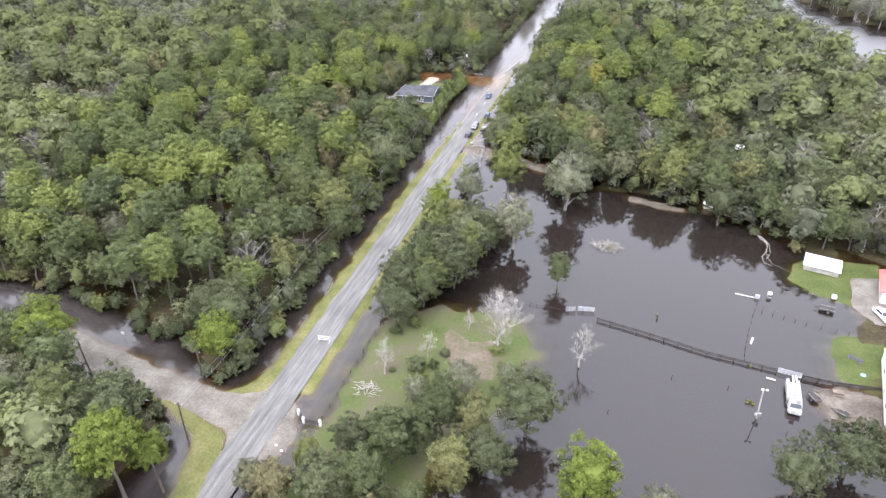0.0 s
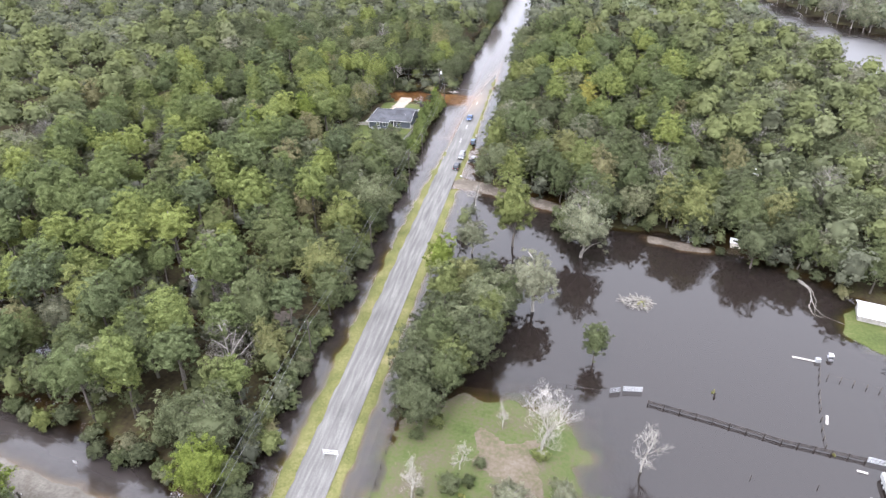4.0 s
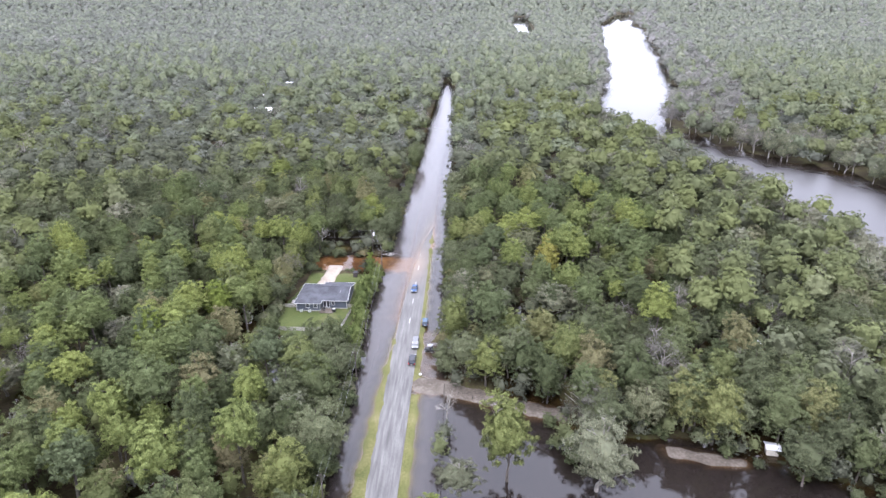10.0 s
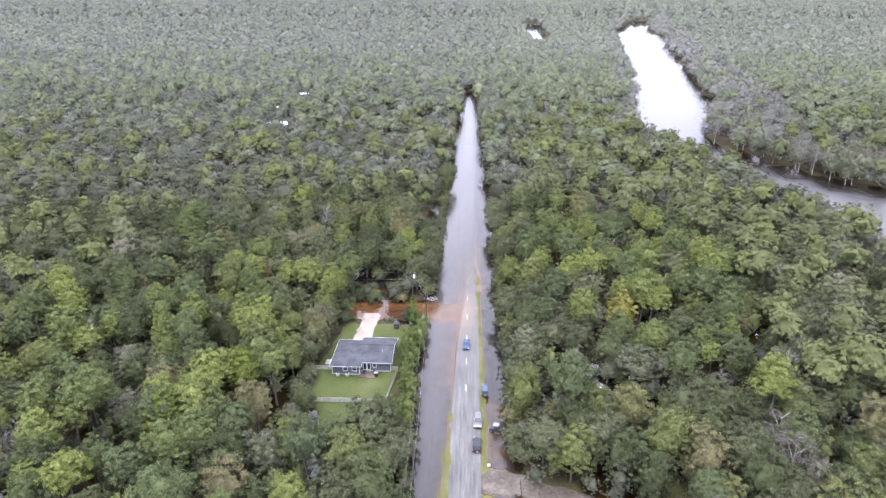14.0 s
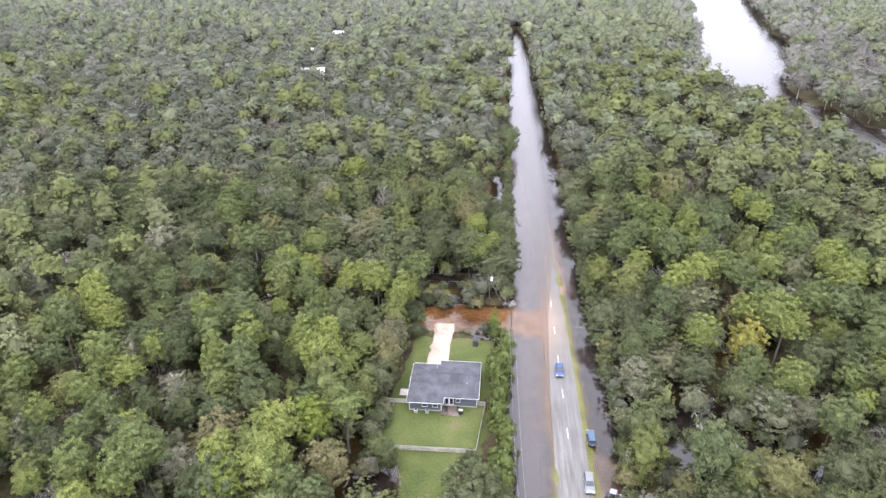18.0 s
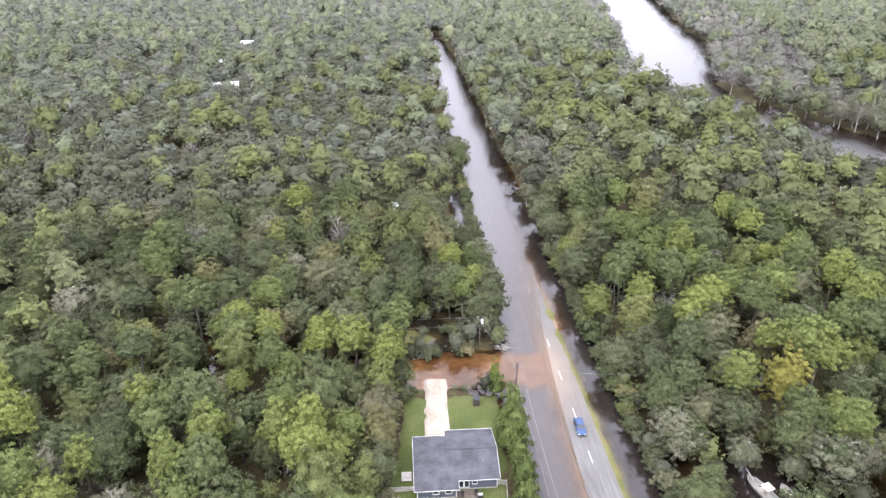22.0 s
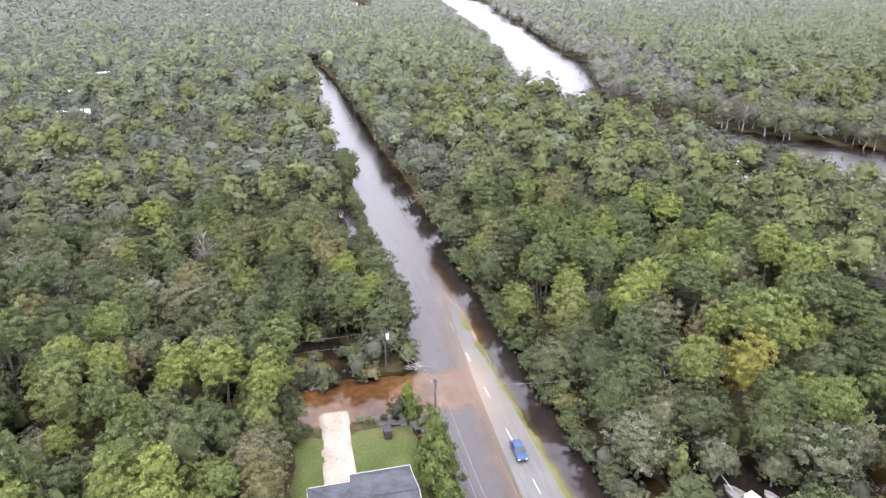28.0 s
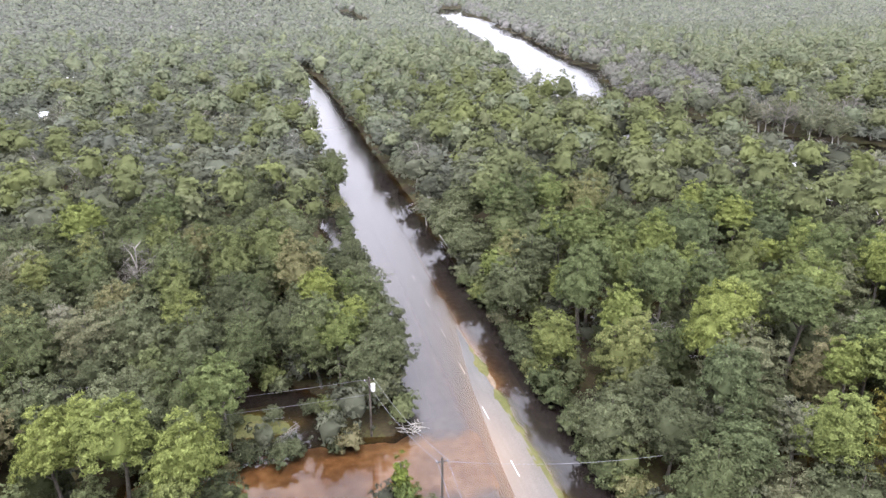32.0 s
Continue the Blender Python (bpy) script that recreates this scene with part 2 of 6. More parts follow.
ROAD_FALL = 0.04  # the road leans towards the west ditch


def smooth_noise(x, y, size, seed=0):
    """Cheap rolling noise between -1 and 1."""
    a = seed * 1.7
    u, v = np.asarray(x) / size, np.asarray(y) / size
    return (np.sin(u * 2.1 + 1.3 * np.sin(v * 1.7 + a) + a) + np.sin(v * 2.3 + 1.1 * np.sin(u * 1.9 - a) + 2 * a) + np.sin((u + v) * 1.3 + 3 * a)) / 3


def inside_depth(poly, x, y):
    """Signed distance to a polygon's outline, positive inside."""
    x, y = np.asarray(x, float), np.asarray(y, float)
    d = np.full(x.shape, 1e9)
    odd = np.zeros(x.shape, bool)
    for (ax, ay), (bx, by) in zip(poly, poly[1:] + poly[:1]):
        ex, ey = bx - ax, by - ay
        t = np.clip(((x - ax) * ex + (y - ay) * ey) / (ex * ex + ey * ey + 1e-9), 0, 1)
        d = np.minimum(d, np.hypot(x - ax - t * ex, y - ay - t * ey))
        if ay != by:
            odd ^= ((ay > y) != (by > y)) & (x < ax + ex * (y - ay) / ey)
    return np.where(odd, d, -d)


POND = [(-47, 60), (60, 60), (62, 108), (40, 112), (44, 140), (50, 150), (38, 164), (32, 170), (18, 177), (2, 186), (-12, 184), (-24, 176), (-26, 196), (-46, 199), (-48, 112), (-46, 80)]
RIVER = [(84, 150), (84, 196), (93, 245), (90, 275), (80, 330), (64, 395), (45, 460), (40, 500), (45, 560), (74, 680), (126, 1000), (190, 1400), (290, 1760), (330, 1760), (255, 1470), (176, 932), (128, 690), (126, 645), (96, 565), (76, 510), (82, 480), (92, 450), (112, 418), (136, 390), (150, 340), (162, 280), (172, 200), (175, 150)]
SIDE_ROAD = [(-59, 70), (-63, 75.5), (-72, 77), (-82, 79.6), (-93, 81.5), (-112, 86), (-114, 91), (-92, 87), (-78, 84.3), (-66, 83.5), (-61.5, 86.5), (-59, 90)]
SIDE_WATER = [(-68, 60), (-68, 76), (-95, 80), (-112, 88), (-125, 88), (-140, 92), (-140, 100), (-120, 100), (-97, 95), (-86, 93), (-74, 84), (-62, 84), (-62, 60)]
CLAY_ROAD = [(-62, 271.0), (-84, 272.2), (-94, 272.8), (-104, 274.5), (-105, 279.5), (-94, 280.5), (-84, 280), (-62, 279.5)]
BOAT_BACKWATER = [(-23.5, 225), (-23.5, 231.5), (-18, 233), (-14.5, 226), (-17.5, 221.5)]
WEST_POOL = [(-105, 140), (-103, 144.5), (-95.5, 144), (-87, 144.5), (-84, 141), (-88, 140.5), (-95.5, 138)]
GLADE = [(-104, 286), (-84, 285.5), (-83, 291), (-88, 297), (-101, 298)]
HOUSE_LOT = [(-98.5, 229), (-93, 227), (-91, 217), (-80, 217), (-79.5, 227), (-76, 229), (-75, 267.0), (-84, 267.6), (-95.5, 267.5), (-96.5, 250)]
POCKET = [(-92, 207), (-84, 206), (-81, 214), (-82, 217), (-92, 217.5), (-95, 221), (-99, 221), (-99.5, 216), (-95, 213)]
HEDGE = [(-76, 219), (-69.5, 219), (-70, 276), (-76, 274)]
FAR_BEND = [(205, 1180), (228, 1190), (262, 1560), (232, 1560)]
FAR_POOL = [(20, 1130), (46, 1130), (64, 1640), (36, 1640)]
BOAT_POOL = [(-41, 231), (-38.5, 239), (-35, 246), (-30, 249), (-27, 243), (-19, 234.5), (-14, 230), (-18, 225), (-30, 226)]
CORRIDOR = [(-70, 20), (-49, 20), (-49, 81), (-50, 205), (-50.5, 300), (-54, 370), (-56.5, 480), (-59.5, 600), (-63, 650), (-65.5, 678), (-69, 678), (-69.5, 640), (-70, 540), (-70.5, 420), (-71, 392), (-75, 376), (-75.5, 340), (-72, 324), (-71, 300), (-70.5, 232), (-69.5, 190), (-67.5, 130), (-67, 88), (-70, 80)]
EAST_YARD = [(34, 106), (62, 104), (70, 165), (52, 168), (36, 164), (34, 150), (44, 142), (38, 130)]
LAWN = [(-47.6, 58), (-47.7, 113), (-40, 119), (-29, 120), (-21, 118), (-16, 111), (-17, 98), (-22, 90), (-28, 74), (-34, 58)]
LANE = [(-56, 202), (-48, 201), (-38, 197), (-22, 192), (-20, 196), (-37, 202), (-47, 207), (-56, 208)]
OPEN = [(POND, 0), (RIVER, 0), (SIDE_WATER, 0), (CLAY_ROAD, 0), (HOUSE_LOT, 0), (CORRIDOR, 0), (EAST_YARD, 0), (LAWN, 0), (POCKET, 0), (BOAT_POOL, 0), (HEDGE, 0), (FAR_BEND, 0), (FAR_POOL, 0), (GLADE, 0), (BOAT_BACKWATER, 0), (WEST_POOL, 0)]


# the corner round the side road where no trees grow
BARE = [(-60, 50), (-68, 62), (-80, 71.5), (-97, 77), (-135, 84), (-135, 97), (-100, 99), (-84, 95), (-72, 95), (-62, 92)]


def terrain(x, y):
    """The bed: woods about level with the flood, open water deeper."""
    near = np.clip((np.minimum(np.minimum(x + 140, 62 - x), np.minimum(y - 48, 330 - y)) + 12) / 12, 0, 1)
    z = 0.16 - 0.11 * near + near * (0.28 * smooth_noise(x, y, 14, 1) + 0.12 * smooth_noise(x, y, 4, 2))
    for poly, m in OPEN:
        if poly in (HOUSE_LOT, LAWN, EAST_YARD, HEDGE):
            continue
        s = inside_depth(poly, x, y)
        z = z + (-1.2 - z) * np.clip((s + 3) / 6, 0, 1)
    return z


def bank(poly, top, rise=0.22, ragged=0.7, seed=3):
    """Height of a raised patch: it climbs from under the flood to its top over a few metres."""
    def height(x, y):
        s = inside_depth(poly, x, y) + ragged * smooth_noise(x, y, 2.6, seed) + 0.5 * ragged * smooth_noise(x, y, 0.9, seed + 1)
        return np.minimum(s * rise, top) + (0.03 if top > 0.05 or top < 0 else 0.06) * smooth_noise(x, y, 3.0, seed + 2)
    return height


def strip(y0, y1, a, b, n=24):
    """A band beside the road from offset a to offset b, as a polygon."""
    ys = np.linspace(y0, y1, n)
    return [(float(road_x(q)) + a, float(q)) for q in ys] + [(float(road_x(q)) + b, float(q)) for q in ys[::-1]]


def wedge(y0, y1, a0, a1, b0, b1):
    return [(float(road_x(y0)) + a0, y0), (float(road_x(y1)) + a1, y1), (float(road_x(y1)) + b1, y1), (float(road_x(y0)) + b0, y0)]


PATCHES = [
    # name, outline, top, rise, ragged, material, label, category
    ("west_verge", [(-68, 83.5), (-64.5, 86)] + strip(92, 170, -5.5, -2.9)[:24] + wedge(190, 212, -5.0, -4.2, -2.5, -2.5)[:2] + [(-62.6, 236)] + strip(92, 215, -5.5, -2.4)[24:] + [(-60, 84)], 0.24, 0.2, 0.5, M_VERGE, "yellowing grass verge along the flooded ditch", "grass verge"),
    ("east_verge", strip(87, 201, 2.0, 5.0), 0.22, 0.2, 0.45, M_VERGE, "yellow-green grass verge between road and ditch", "grass verge"),
    ("car_verge", wedge(206, 305, 2.2, 2.2, 4.6, 3.4), 0.16, 0.2, 0.5, M_VERGE, "narrow wet grass verge beside the parked cars", "grass verge"),
    ("corner_verge", [(-85, 80.2), (-67, 76.3), (-62, 74.6), (-58, 62), (-56, 40), (-62, 40), (-63.5, 62), (-66.5, 72.5), (-74, 76)], 0.24, 0.2, 0.5, M_VERGE, "grass verge on the corner of the side road", "grass verge"),
    ("lawn", LAWN, 0.16, 0.06, 1.6, M_LAWN, "bright green lawn with bare brown patches", "lawn"),
    ("house_lawn", HOUSE_LOT, 0.5, 0.25, 0.6, M_GRASS, "mown green lawn round the grey house", "lawn"),
    ("shed_lawn", [(35, 152.5), (36, 158), (40, 163), (56, 165), (56, 158), (48.5, 157), (46.5, 145.5), (40, 147.6)], 0.35, 0.25, 0.5, M_GRASS, "mown lawn below a long white shed", "lawn"),
    ("yard_lawn", [(39, 118.4), (40, 132), (47, 133), (60, 132), (60, 119), (47, 119)], 0.3, 0.12, 1.0, M_GRASS, "partly flooded green lawn", "lawn"),
    ("gravel_yard", [(48.5, 157), (56, 160), (66, 158), (64, 138), (50, 139.5), (46.6, 145)], 0.3, 0.2, 0.6, M_SAND, "pale gravel yard before the red-roofed house", "yard"),
    ("sand_yard", [(35, 115), (40, 116.5), (62, 118), (62, 104), (44, 107), (35, 108)], 0.3, 0.14, 0.9, M_DIRT, "wet sandy yard with puddles", "yard"),
    ("side_road", SIDE_ROAD, 0.28, 0.16, 0.6, M_SAND, "pale sand side road running into the flood", "road"),
    ("gravel_apron", [(-56, 69), (-51.5, 72.5), (-50.5, 78), (-52.5, 80.5), (-54, 84), (-56, 88)], 0.29, 0.25, 0.5, M_SAND, "pale gravel apron at the road junction", "gravel"),
    ("farm_lane", LANE, 0.22, 0.2, 0.6, M_DIRT, "wet dirt lane leaving the road", "road"),
    ("north_bank", [(-3, 185.5), (-2, 182), (5, 179.5), (12, 179), (12, 181), (5, 183.5)], 0.3, 0.3, 0.6, M_DIRT, "bare orange earth bank at the water's edge", "bank"),
    ("driveway", [(-91.4, 250), (-85, 250), (-85.2, 268), (-85.0, 273.4), (-90.0, 273.4), (-90.4, 266)], 0.58, 2.0, 0.2, M_DRIVE, "pale sand driveway up to the house", "driveway"),
    ("clay_verge", [(-103, 287.5), (-90, 287), (-86, 289), (-92, 292), (-102, 292)], 0.12, 0.12, 1.2, M_VERGE, "rough grass edge of the clay road", "grass verge"),
    ("roadside_dirt", [(-56, 209), (-53.2, 210), (-52.2, 217), (-52.0, 224), (-53.6, 229), (-56, 230)], -0.03, 0.07, 1.6, M_DIRT, "muddy roadside ground behind the parked cars", "ground"),
    ("lawn_dirt", [(-36, 113), (-26, 115), (-19, 108), (-20, 97), (-31, 98), (-37, 105)], 0.19, 0.05, 2.2, M_LAWNDIRT, "bare brown earth worn into the lawn", "bare ground"),
    ("wood_clearing", [(-82, 136), (-77, 140), (-75.5, 131), (-78, 128)], 0.2, 0.1, 0.8, M_DIRT, "small bare clearing inside the woods", "bare ground"),
    ("clay_road", CLAY_ROAD, -0.085, 0.09, 1.6, M_CLAY, "flooded orange clay side road", "road"),
]
HEIGHTS = {p[0]: bank(p[1], p[2], p[3], p[4], seed=3 + i) for i, p in enumerate(PATCHES)}


def west_shoulder(x, y):
    out = np.clip(road_x(y) - 2.9 - x, -1, 20)
    return road_z(y) - 0.155 - 0.075 * out - 0.035 * np.clip(238 - y, 0, 30) + 0.02 * smooth_noise(x, y, 2.2, 31) - np.where(out < 0, 3 * -out, 0)


def east_shoulder(x, y):
    out = np.clip(x - road_x(y) - 2.9, -1, 20)
    return road_z(y) + 0.085 - 0.10 * out + 0.03 * smooth_noise(x, y, 2.0, 33) - np.where(out < 0, 3 * -out, 0) - 0.03 * np.clip(292 - y, 0, 30)


HEIGHTS["west_shoulder"], HEIGHTS["east_shoulder"] = west_shoulder, east_shoulder


def grid_mesh(name, xs, ys, height, keep=None):
    X, Y = np.meshgrid(xs, ys)
    Z = height(X, Y)
    nx, ny = len(xs), len(ys)
    i = (np.arange(ny - 1)[:, None] * nx + np.arange(nx - 1)[None, :]).ravel()
    quads = np.stack([i, i + 1, i + nx + 1, i + nx], 1)
    if keep is not None:
        ok = keep(X, Y, Z).ravel()
        quads = quads[ok[quads].any(1)]
    used = np.unique(quads)
    back = np.full(nx * ny, -1)
    back[used] = np.arange(len(used))
    return mesh_from(name, np.stack([X, Y, Z], -1).reshape(-1, 3)[used], back[quads])


def mesh_from(name, verts, faces, smooth=True):
    """A mesh from arrays; faces all of one size."""
    me = bpy.data.meshes.new(name)
    verts, faces = np.asarray(verts, np.float32), np.asarray(faces, np.int32)
    k = faces.shape[1]
    me.vertices.add(len(verts))
    me.vertices.foreach_set("co", verts.ravel())
    me.loops.add(faces.size)
    me.loops.foreach_set("vertex_index", faces.ravel())
    me.polygons.add(len(faces))
    me.polygons.foreach_set("loop_start", np.arange(0, faces.size, k, dtype=np.int32))
    me.polygons.foreach_set("use_smooth", np.full(len(faces), smooth))
    me.update(calc_edges=True)
    return me


def put(name, me, material, label="", category="", kind="structure", parent=None):
    ob = new(name, me)
    if material:
        me.materials.append(material)
    if parent:
        ob.parent = parent
    return tagged(ob, label, category, kind=kind)


def lines(*spans):
    return np.unique(np.concatenate([np.arange(a, b, s) for a, b, s in spans]))


GX = lines((-5000, -400, 400), (-400, -140, 20), (-140, 60, 3.0), (60, 300, 12), (300, 5001, 400))
GY = lines((-5000, -40, 400), (-40, 50, 15), (50, 320, 3.0), (320, 800, 12), (800, 1800, 30), (1800, 5001, 200))
put("ground", grid_mesh("ground", GX, GY, terrain), M_FLOOR, "flooded woodland floor of dark leaf litter and mud", "ground")


def bed(x, y):
    z = terrain(x, y)
    for h in HEIGHTS.values():
        z = np.maximum(z, h(x, y))
    xr = road_x(y)
    return np.where(np.abs(x - xr) < 3.3, np.maximum(z, road_z(y) + ROAD_FALL * (x - xr)), z)


WX = lines((-5000, -140, 400), (-140, -106, 4), (-106, -73, 1.0), (-73, -48, 0.6), (-48, 64, 3.0), (64, 200, 12), (200, 5001, 400))
WY = lines((-5000, 40, 400), (40, 400, 1.5), (400, 900, 20), (900, 5001, 200))
water = put("water", grid_mesh("water", WX, WY, lambda x, y: 0 * x), M_WATER, "still brown flood water reflecting the grey sky", "water")
wco = np.empty(len(water.data.vertices) * 3, np.float32)
water.data.vertices.foreach_get("co", wco)
wco = wco.reshape(-1, 3)
murk = water.data.attributes.new("murk", "FLOAT", "POINT")
murk.data.foreach_set("value", (1 - np.exp(-np.clip(-bed(wco[:, 0], wco[:, 1]), 0, 3) / 0.22)).astype(np.float32))
# road silt in the shallows; its paleness also paints reflected sky, cut where trees reflect
mud_sheen = water.data.attributes.new("mud", "FLOAT", "POINT")
mud_sheen.data.foreach_set("value", (np.clip((inside_depth(CORRIDOR, wco[:, 0], wco[:, 1]) + 1) / 3, 0, 1) * np.where(wco[:, 0] < road_x(wco[:, 1]) - 2, np.interp(wco[:, 1], [60, 90, 170, 260], [0.45, 0.12, 0.22, 1.0]), np.clip((wco[:, 1] - 150) / 120, 0.5, 1)) * np.where(wco[:, 1] > 225, np.clip((road_x(wco[:, 1]) + 3.5 - wco[:, 0]) / 2, 0.08, 1), 1.0) + 0.5 * np.clip((inside_depth(SIDE_WATER, wco[:, 0], wco[:, 1]) + 1) / 3, 0, 1) * (wco[:, 0] < -67)).astype(np.float32))
breeze = water.data.attributes.new("breeze", "FLOAT", "POINT")
breeze.data.foreach_set("value", (np.clip((inside_depth(RIVER, wco[:, 0], wco[:, 1]) + 4) / 12, 0, 1) + np.clip((inside_depth(CORRIDOR, wco[:, 0], wco[:, 1]) + 2) / 4, 0, 1) * np.interp(wco[:, 1], [200, 290, 400, 520], [0.08, 0.34, 0.4, 0.9]) * np.where(wco[:, 1] < 420, np.clip((road_x(wco[:, 1]) + 4.5 - wco[:, 0]) / 3, 0.1, 1), 1)).astype(np.float32))

for name, poly, top, rise, ragged, material, label, category in PATCHES:
    px, py = [q[0] for q in poly], [q[1] for q in poly]
    step = 0.8
    put(name, grid_mesh(name, np.arange(min(px) - 3, max(px) + 3, step), np.arange(min(py) - 3, max(py) + 3, step), HEIGHTS[name], lambda x, y, z: z > -0.55), material, label, category)

for name, x0, x1, y0, y1, label in (("west_shoulder", -71.0, -61.5, 225, 345, "brown sandy road shoulder drowned under shallow water"), ("east_shoulder", -59.0, -52.5, 285, 385, "drowned brown grass shoulder beside the road")):
    put(name, grid_mesh(name, np.arange(x0, x1, 0.5), np.arange(y0, y1, 1.0), HEIGHTS[name], lambda x, y, z: (z > -0.8) & (np.abs(x - road_x(y)) > 2.7)), M_SHOULDER, label, "road shoulder")

# ---------------------------------------------------------------- the road
def road_mesh():
    ys = np.concatenate([np.arange(-60, 430, 2.0), np.arange(430, 900, 10.0)])
    us = np.linspace(-3.15, 3.15, 13)
    U, Y = np.meshgrid(us, ys)
    Z = road_z(Y) + ROAD_FALL * U - 0.004 * np.abs(U) - 0.25 * np.clip(np.abs(U) - 2.9, 0, 1)
    n, k = len(ys), len(us)
    i = (np.arange(n - 1)[:, None] * k + np.arange(k - 1)[None, :]).ravel()
    v = np.stack([U + road_x(Y), Y, Z], -1).reshape(-1, 3)
    return mesh_from("road", v, np.stack([i, i + 1, i + k + 1, i + k], 1))


def road_material():
    m, n, l = nodes_of("worn_asphalt")
    b = n["Principled BSDF"]
    geo, sep = n.new("ShaderNodeNewGeometry"), n.new("ShaderNodeSeparateXYZ")
    l.new(geo.outputs["Position"], sep.inputs[0])
    # offset from the centre line
    yy = n.new("ShaderNodeMath"); yy.operation = "MULTIPLY_ADD"; yy.inputs[1].default_value = 0.0135; yy.inputs[2].default_value = 56.52
    l.new(sep.outputs[1], yy.inputs[0])
    off = n.new("ShaderNodeMath"); off.operation = "ADD"
    l.new(sep.outputs[0], off.inputs[0]); l.new(yy.outputs[0], off.inputs[1])
    comb = n.new("ShaderNodeCombineXYZ")
    sy = n.new("ShaderNodeMath"); sy.operation = "MULTIPLY"; sy.inputs[1].default_value = 0.07
    l.new(sep.outputs[1], sy.inputs[0]); l.new(off.outputs[0], comb.inputs[0]); l.new(sy.outputs[0], comb.inputs[1])
    streak, fine, patchy = n.new("ShaderNodeTexNoise"), n.new("ShaderNodeTexNoise"), n.new("ShaderNodeTexNoise")
    streak.inputs["Scale"].default_value, streak.inputs["Detail"].default_value = 1.5, 6
    fine.inputs["Scale"].default_value, patchy.inputs["Scale"].default_value = 5.0, 0.12
    l.new(comb.outputs[0], streak.inputs["Vector"])
    for q in (fine, patchy):
        l.new(geo.outputs["Position"], q.inputs["Vector"])
    mud = n.new("ShaderNodeMath"); mud.operation = "MULTIPLY_ADD"; mud.inputs[1].default_value = 0.30; mud.inputs[2].default_value = -0.15
    l.new(patchy.outputs[0], mud.inputs[0])
    # tyres have dragged mud along the southern stretch; the washed northern end is even
    fade = n.new("ShaderNodeMapRange"); fade.inputs[1].default_value, fade.inputs[2].default_value, fade.inputs[3].default_value, fade.inputs[4].default_value = 215, 262, 1.0, 0.3
    l.new(sep.outputs[1], fade.inputs[0])
    dev = n.new("ShaderNodeMath"); dev.operation = "SUBTRACT"; dev.inputs[1].default_value = 0.5
    l.new(streak.outputs[0], dev.inputs[0])
    amp = n.new("ShaderNodeMath"); amp.operation = "MULTIPLY_ADD"; amp.inputs[2].default_value = 0.52
    l.new(dev.outputs[0], amp.inputs[0]); l.new(fade.outputs[0], amp.inputs[1])
    add = n.new("ShaderNodeMath"); add.operation = "ADD"
    l.new(amp.outputs[0], add.inputs[0]); l.new(mud.outputs[0], add.inputs[1])
    r = ramp_of(n, [(0.22, (0.066, 0.064, 0.061)), (0.43, (0.098, 0.094, 0.089)), (0.56, (0.124, 0.119, 0.113)), (0.76, (0.172, 0.165, 0.156))])
    l.new(add.outputs[0], r.inputs[0])
    hs = n.new("ShaderNodeHueSaturation")
    mr = n.new("ShaderNodeMapRange"); mr.inputs[1].default_value, mr.inputs[2].default_value, mr.inputs[3].default_value, mr.inputs[4].default_value = 0.3, 0.7, 0.86, 1.14
    l.new(fine.outputs[0], mr.inputs[0]); l.new(mr.outputs[0], hs.inputs["Value"]); l.new(r.outputs[0], hs.inputs["Color"])
    # orange clay washed across from the side road
    dy = n.new("ShaderNodeMath"); dy.operation = "SUBTRACT"; dy.inputs[1].default_value = 276.5
    l.new(sep.outputs[1], dy.inputs[0])
    ab = n.new("ShaderNodeMath"); ab.operation = "ABSOLUTE"
    l.new(dy.outputs[0], ab.inputs[0])
    near = n.new("ShaderNodeMapRange"); near.inputs[1].default_value, near.inputs[2].default_value, near.inputs[3].default_value, near.inputs[4].default_value = 2.0, 20.0, 0.8, 0.0
    l.new(ab.outputs[0], near.inputs[0])
    side = n.new("ShaderNodeMapRange"); side.inputs[1].default_value, side.inputs[2].default_value, side.inputs[3].default_value, side.inputs[4].default_value = -3.0, 3.6, 1.0, 0.15
    l.new(off.outputs[0], side.inputs[0])
    wash = n.new("ShaderNodeMath"); wash.operation = "MULTIPLY"
    l.new(near.outputs[0], wash.inputs[0]); l.new(side.outputs[0], wash.inputs[1])
    stain = n.new("ShaderNodeMix"); stain.data_type = "RGBA"; stain.inputs[7].default_value = (0.25, 0.185, 0.135, 1)
    l.new(wash.outputs[0], stain.inputs[0]); l.new(hs.outputs[0], stain.inputs[6])
    l.new(stain.outputs[2], b.inputs["Base Color"])
    b.inputs["Roughness"].default_value = 0.75
    b.inputs["Specular IOR Level"].default_value = 0.25
    return m


M_ROAD = road_material()
road = put("road", road_mesh(), M_ROAD, "worn pale asphalt road sinking under flood water", "road")

# ---------------------------------------------------------------- trees
RNG = np.random.default_rng(7)


def ico(sub=0):
    bm = bmesh.new()
    bmesh.ops.create_icosphere(bm, subdivisions=sub + 1, radius=1)
    v = np.array([q.co[:] for q in bm.verts])
    f = np.array([[q.index for q in p.verts] for p in bm.faces])
    bm.free()
    return v, f


ICO = ico(0)
BALL = ico(1)
ICO = (ICO[0], ICO[1][ICO[0][ICO[1]][:, :, 2].mean(1) > -0.6])  # no underside: it is never seen


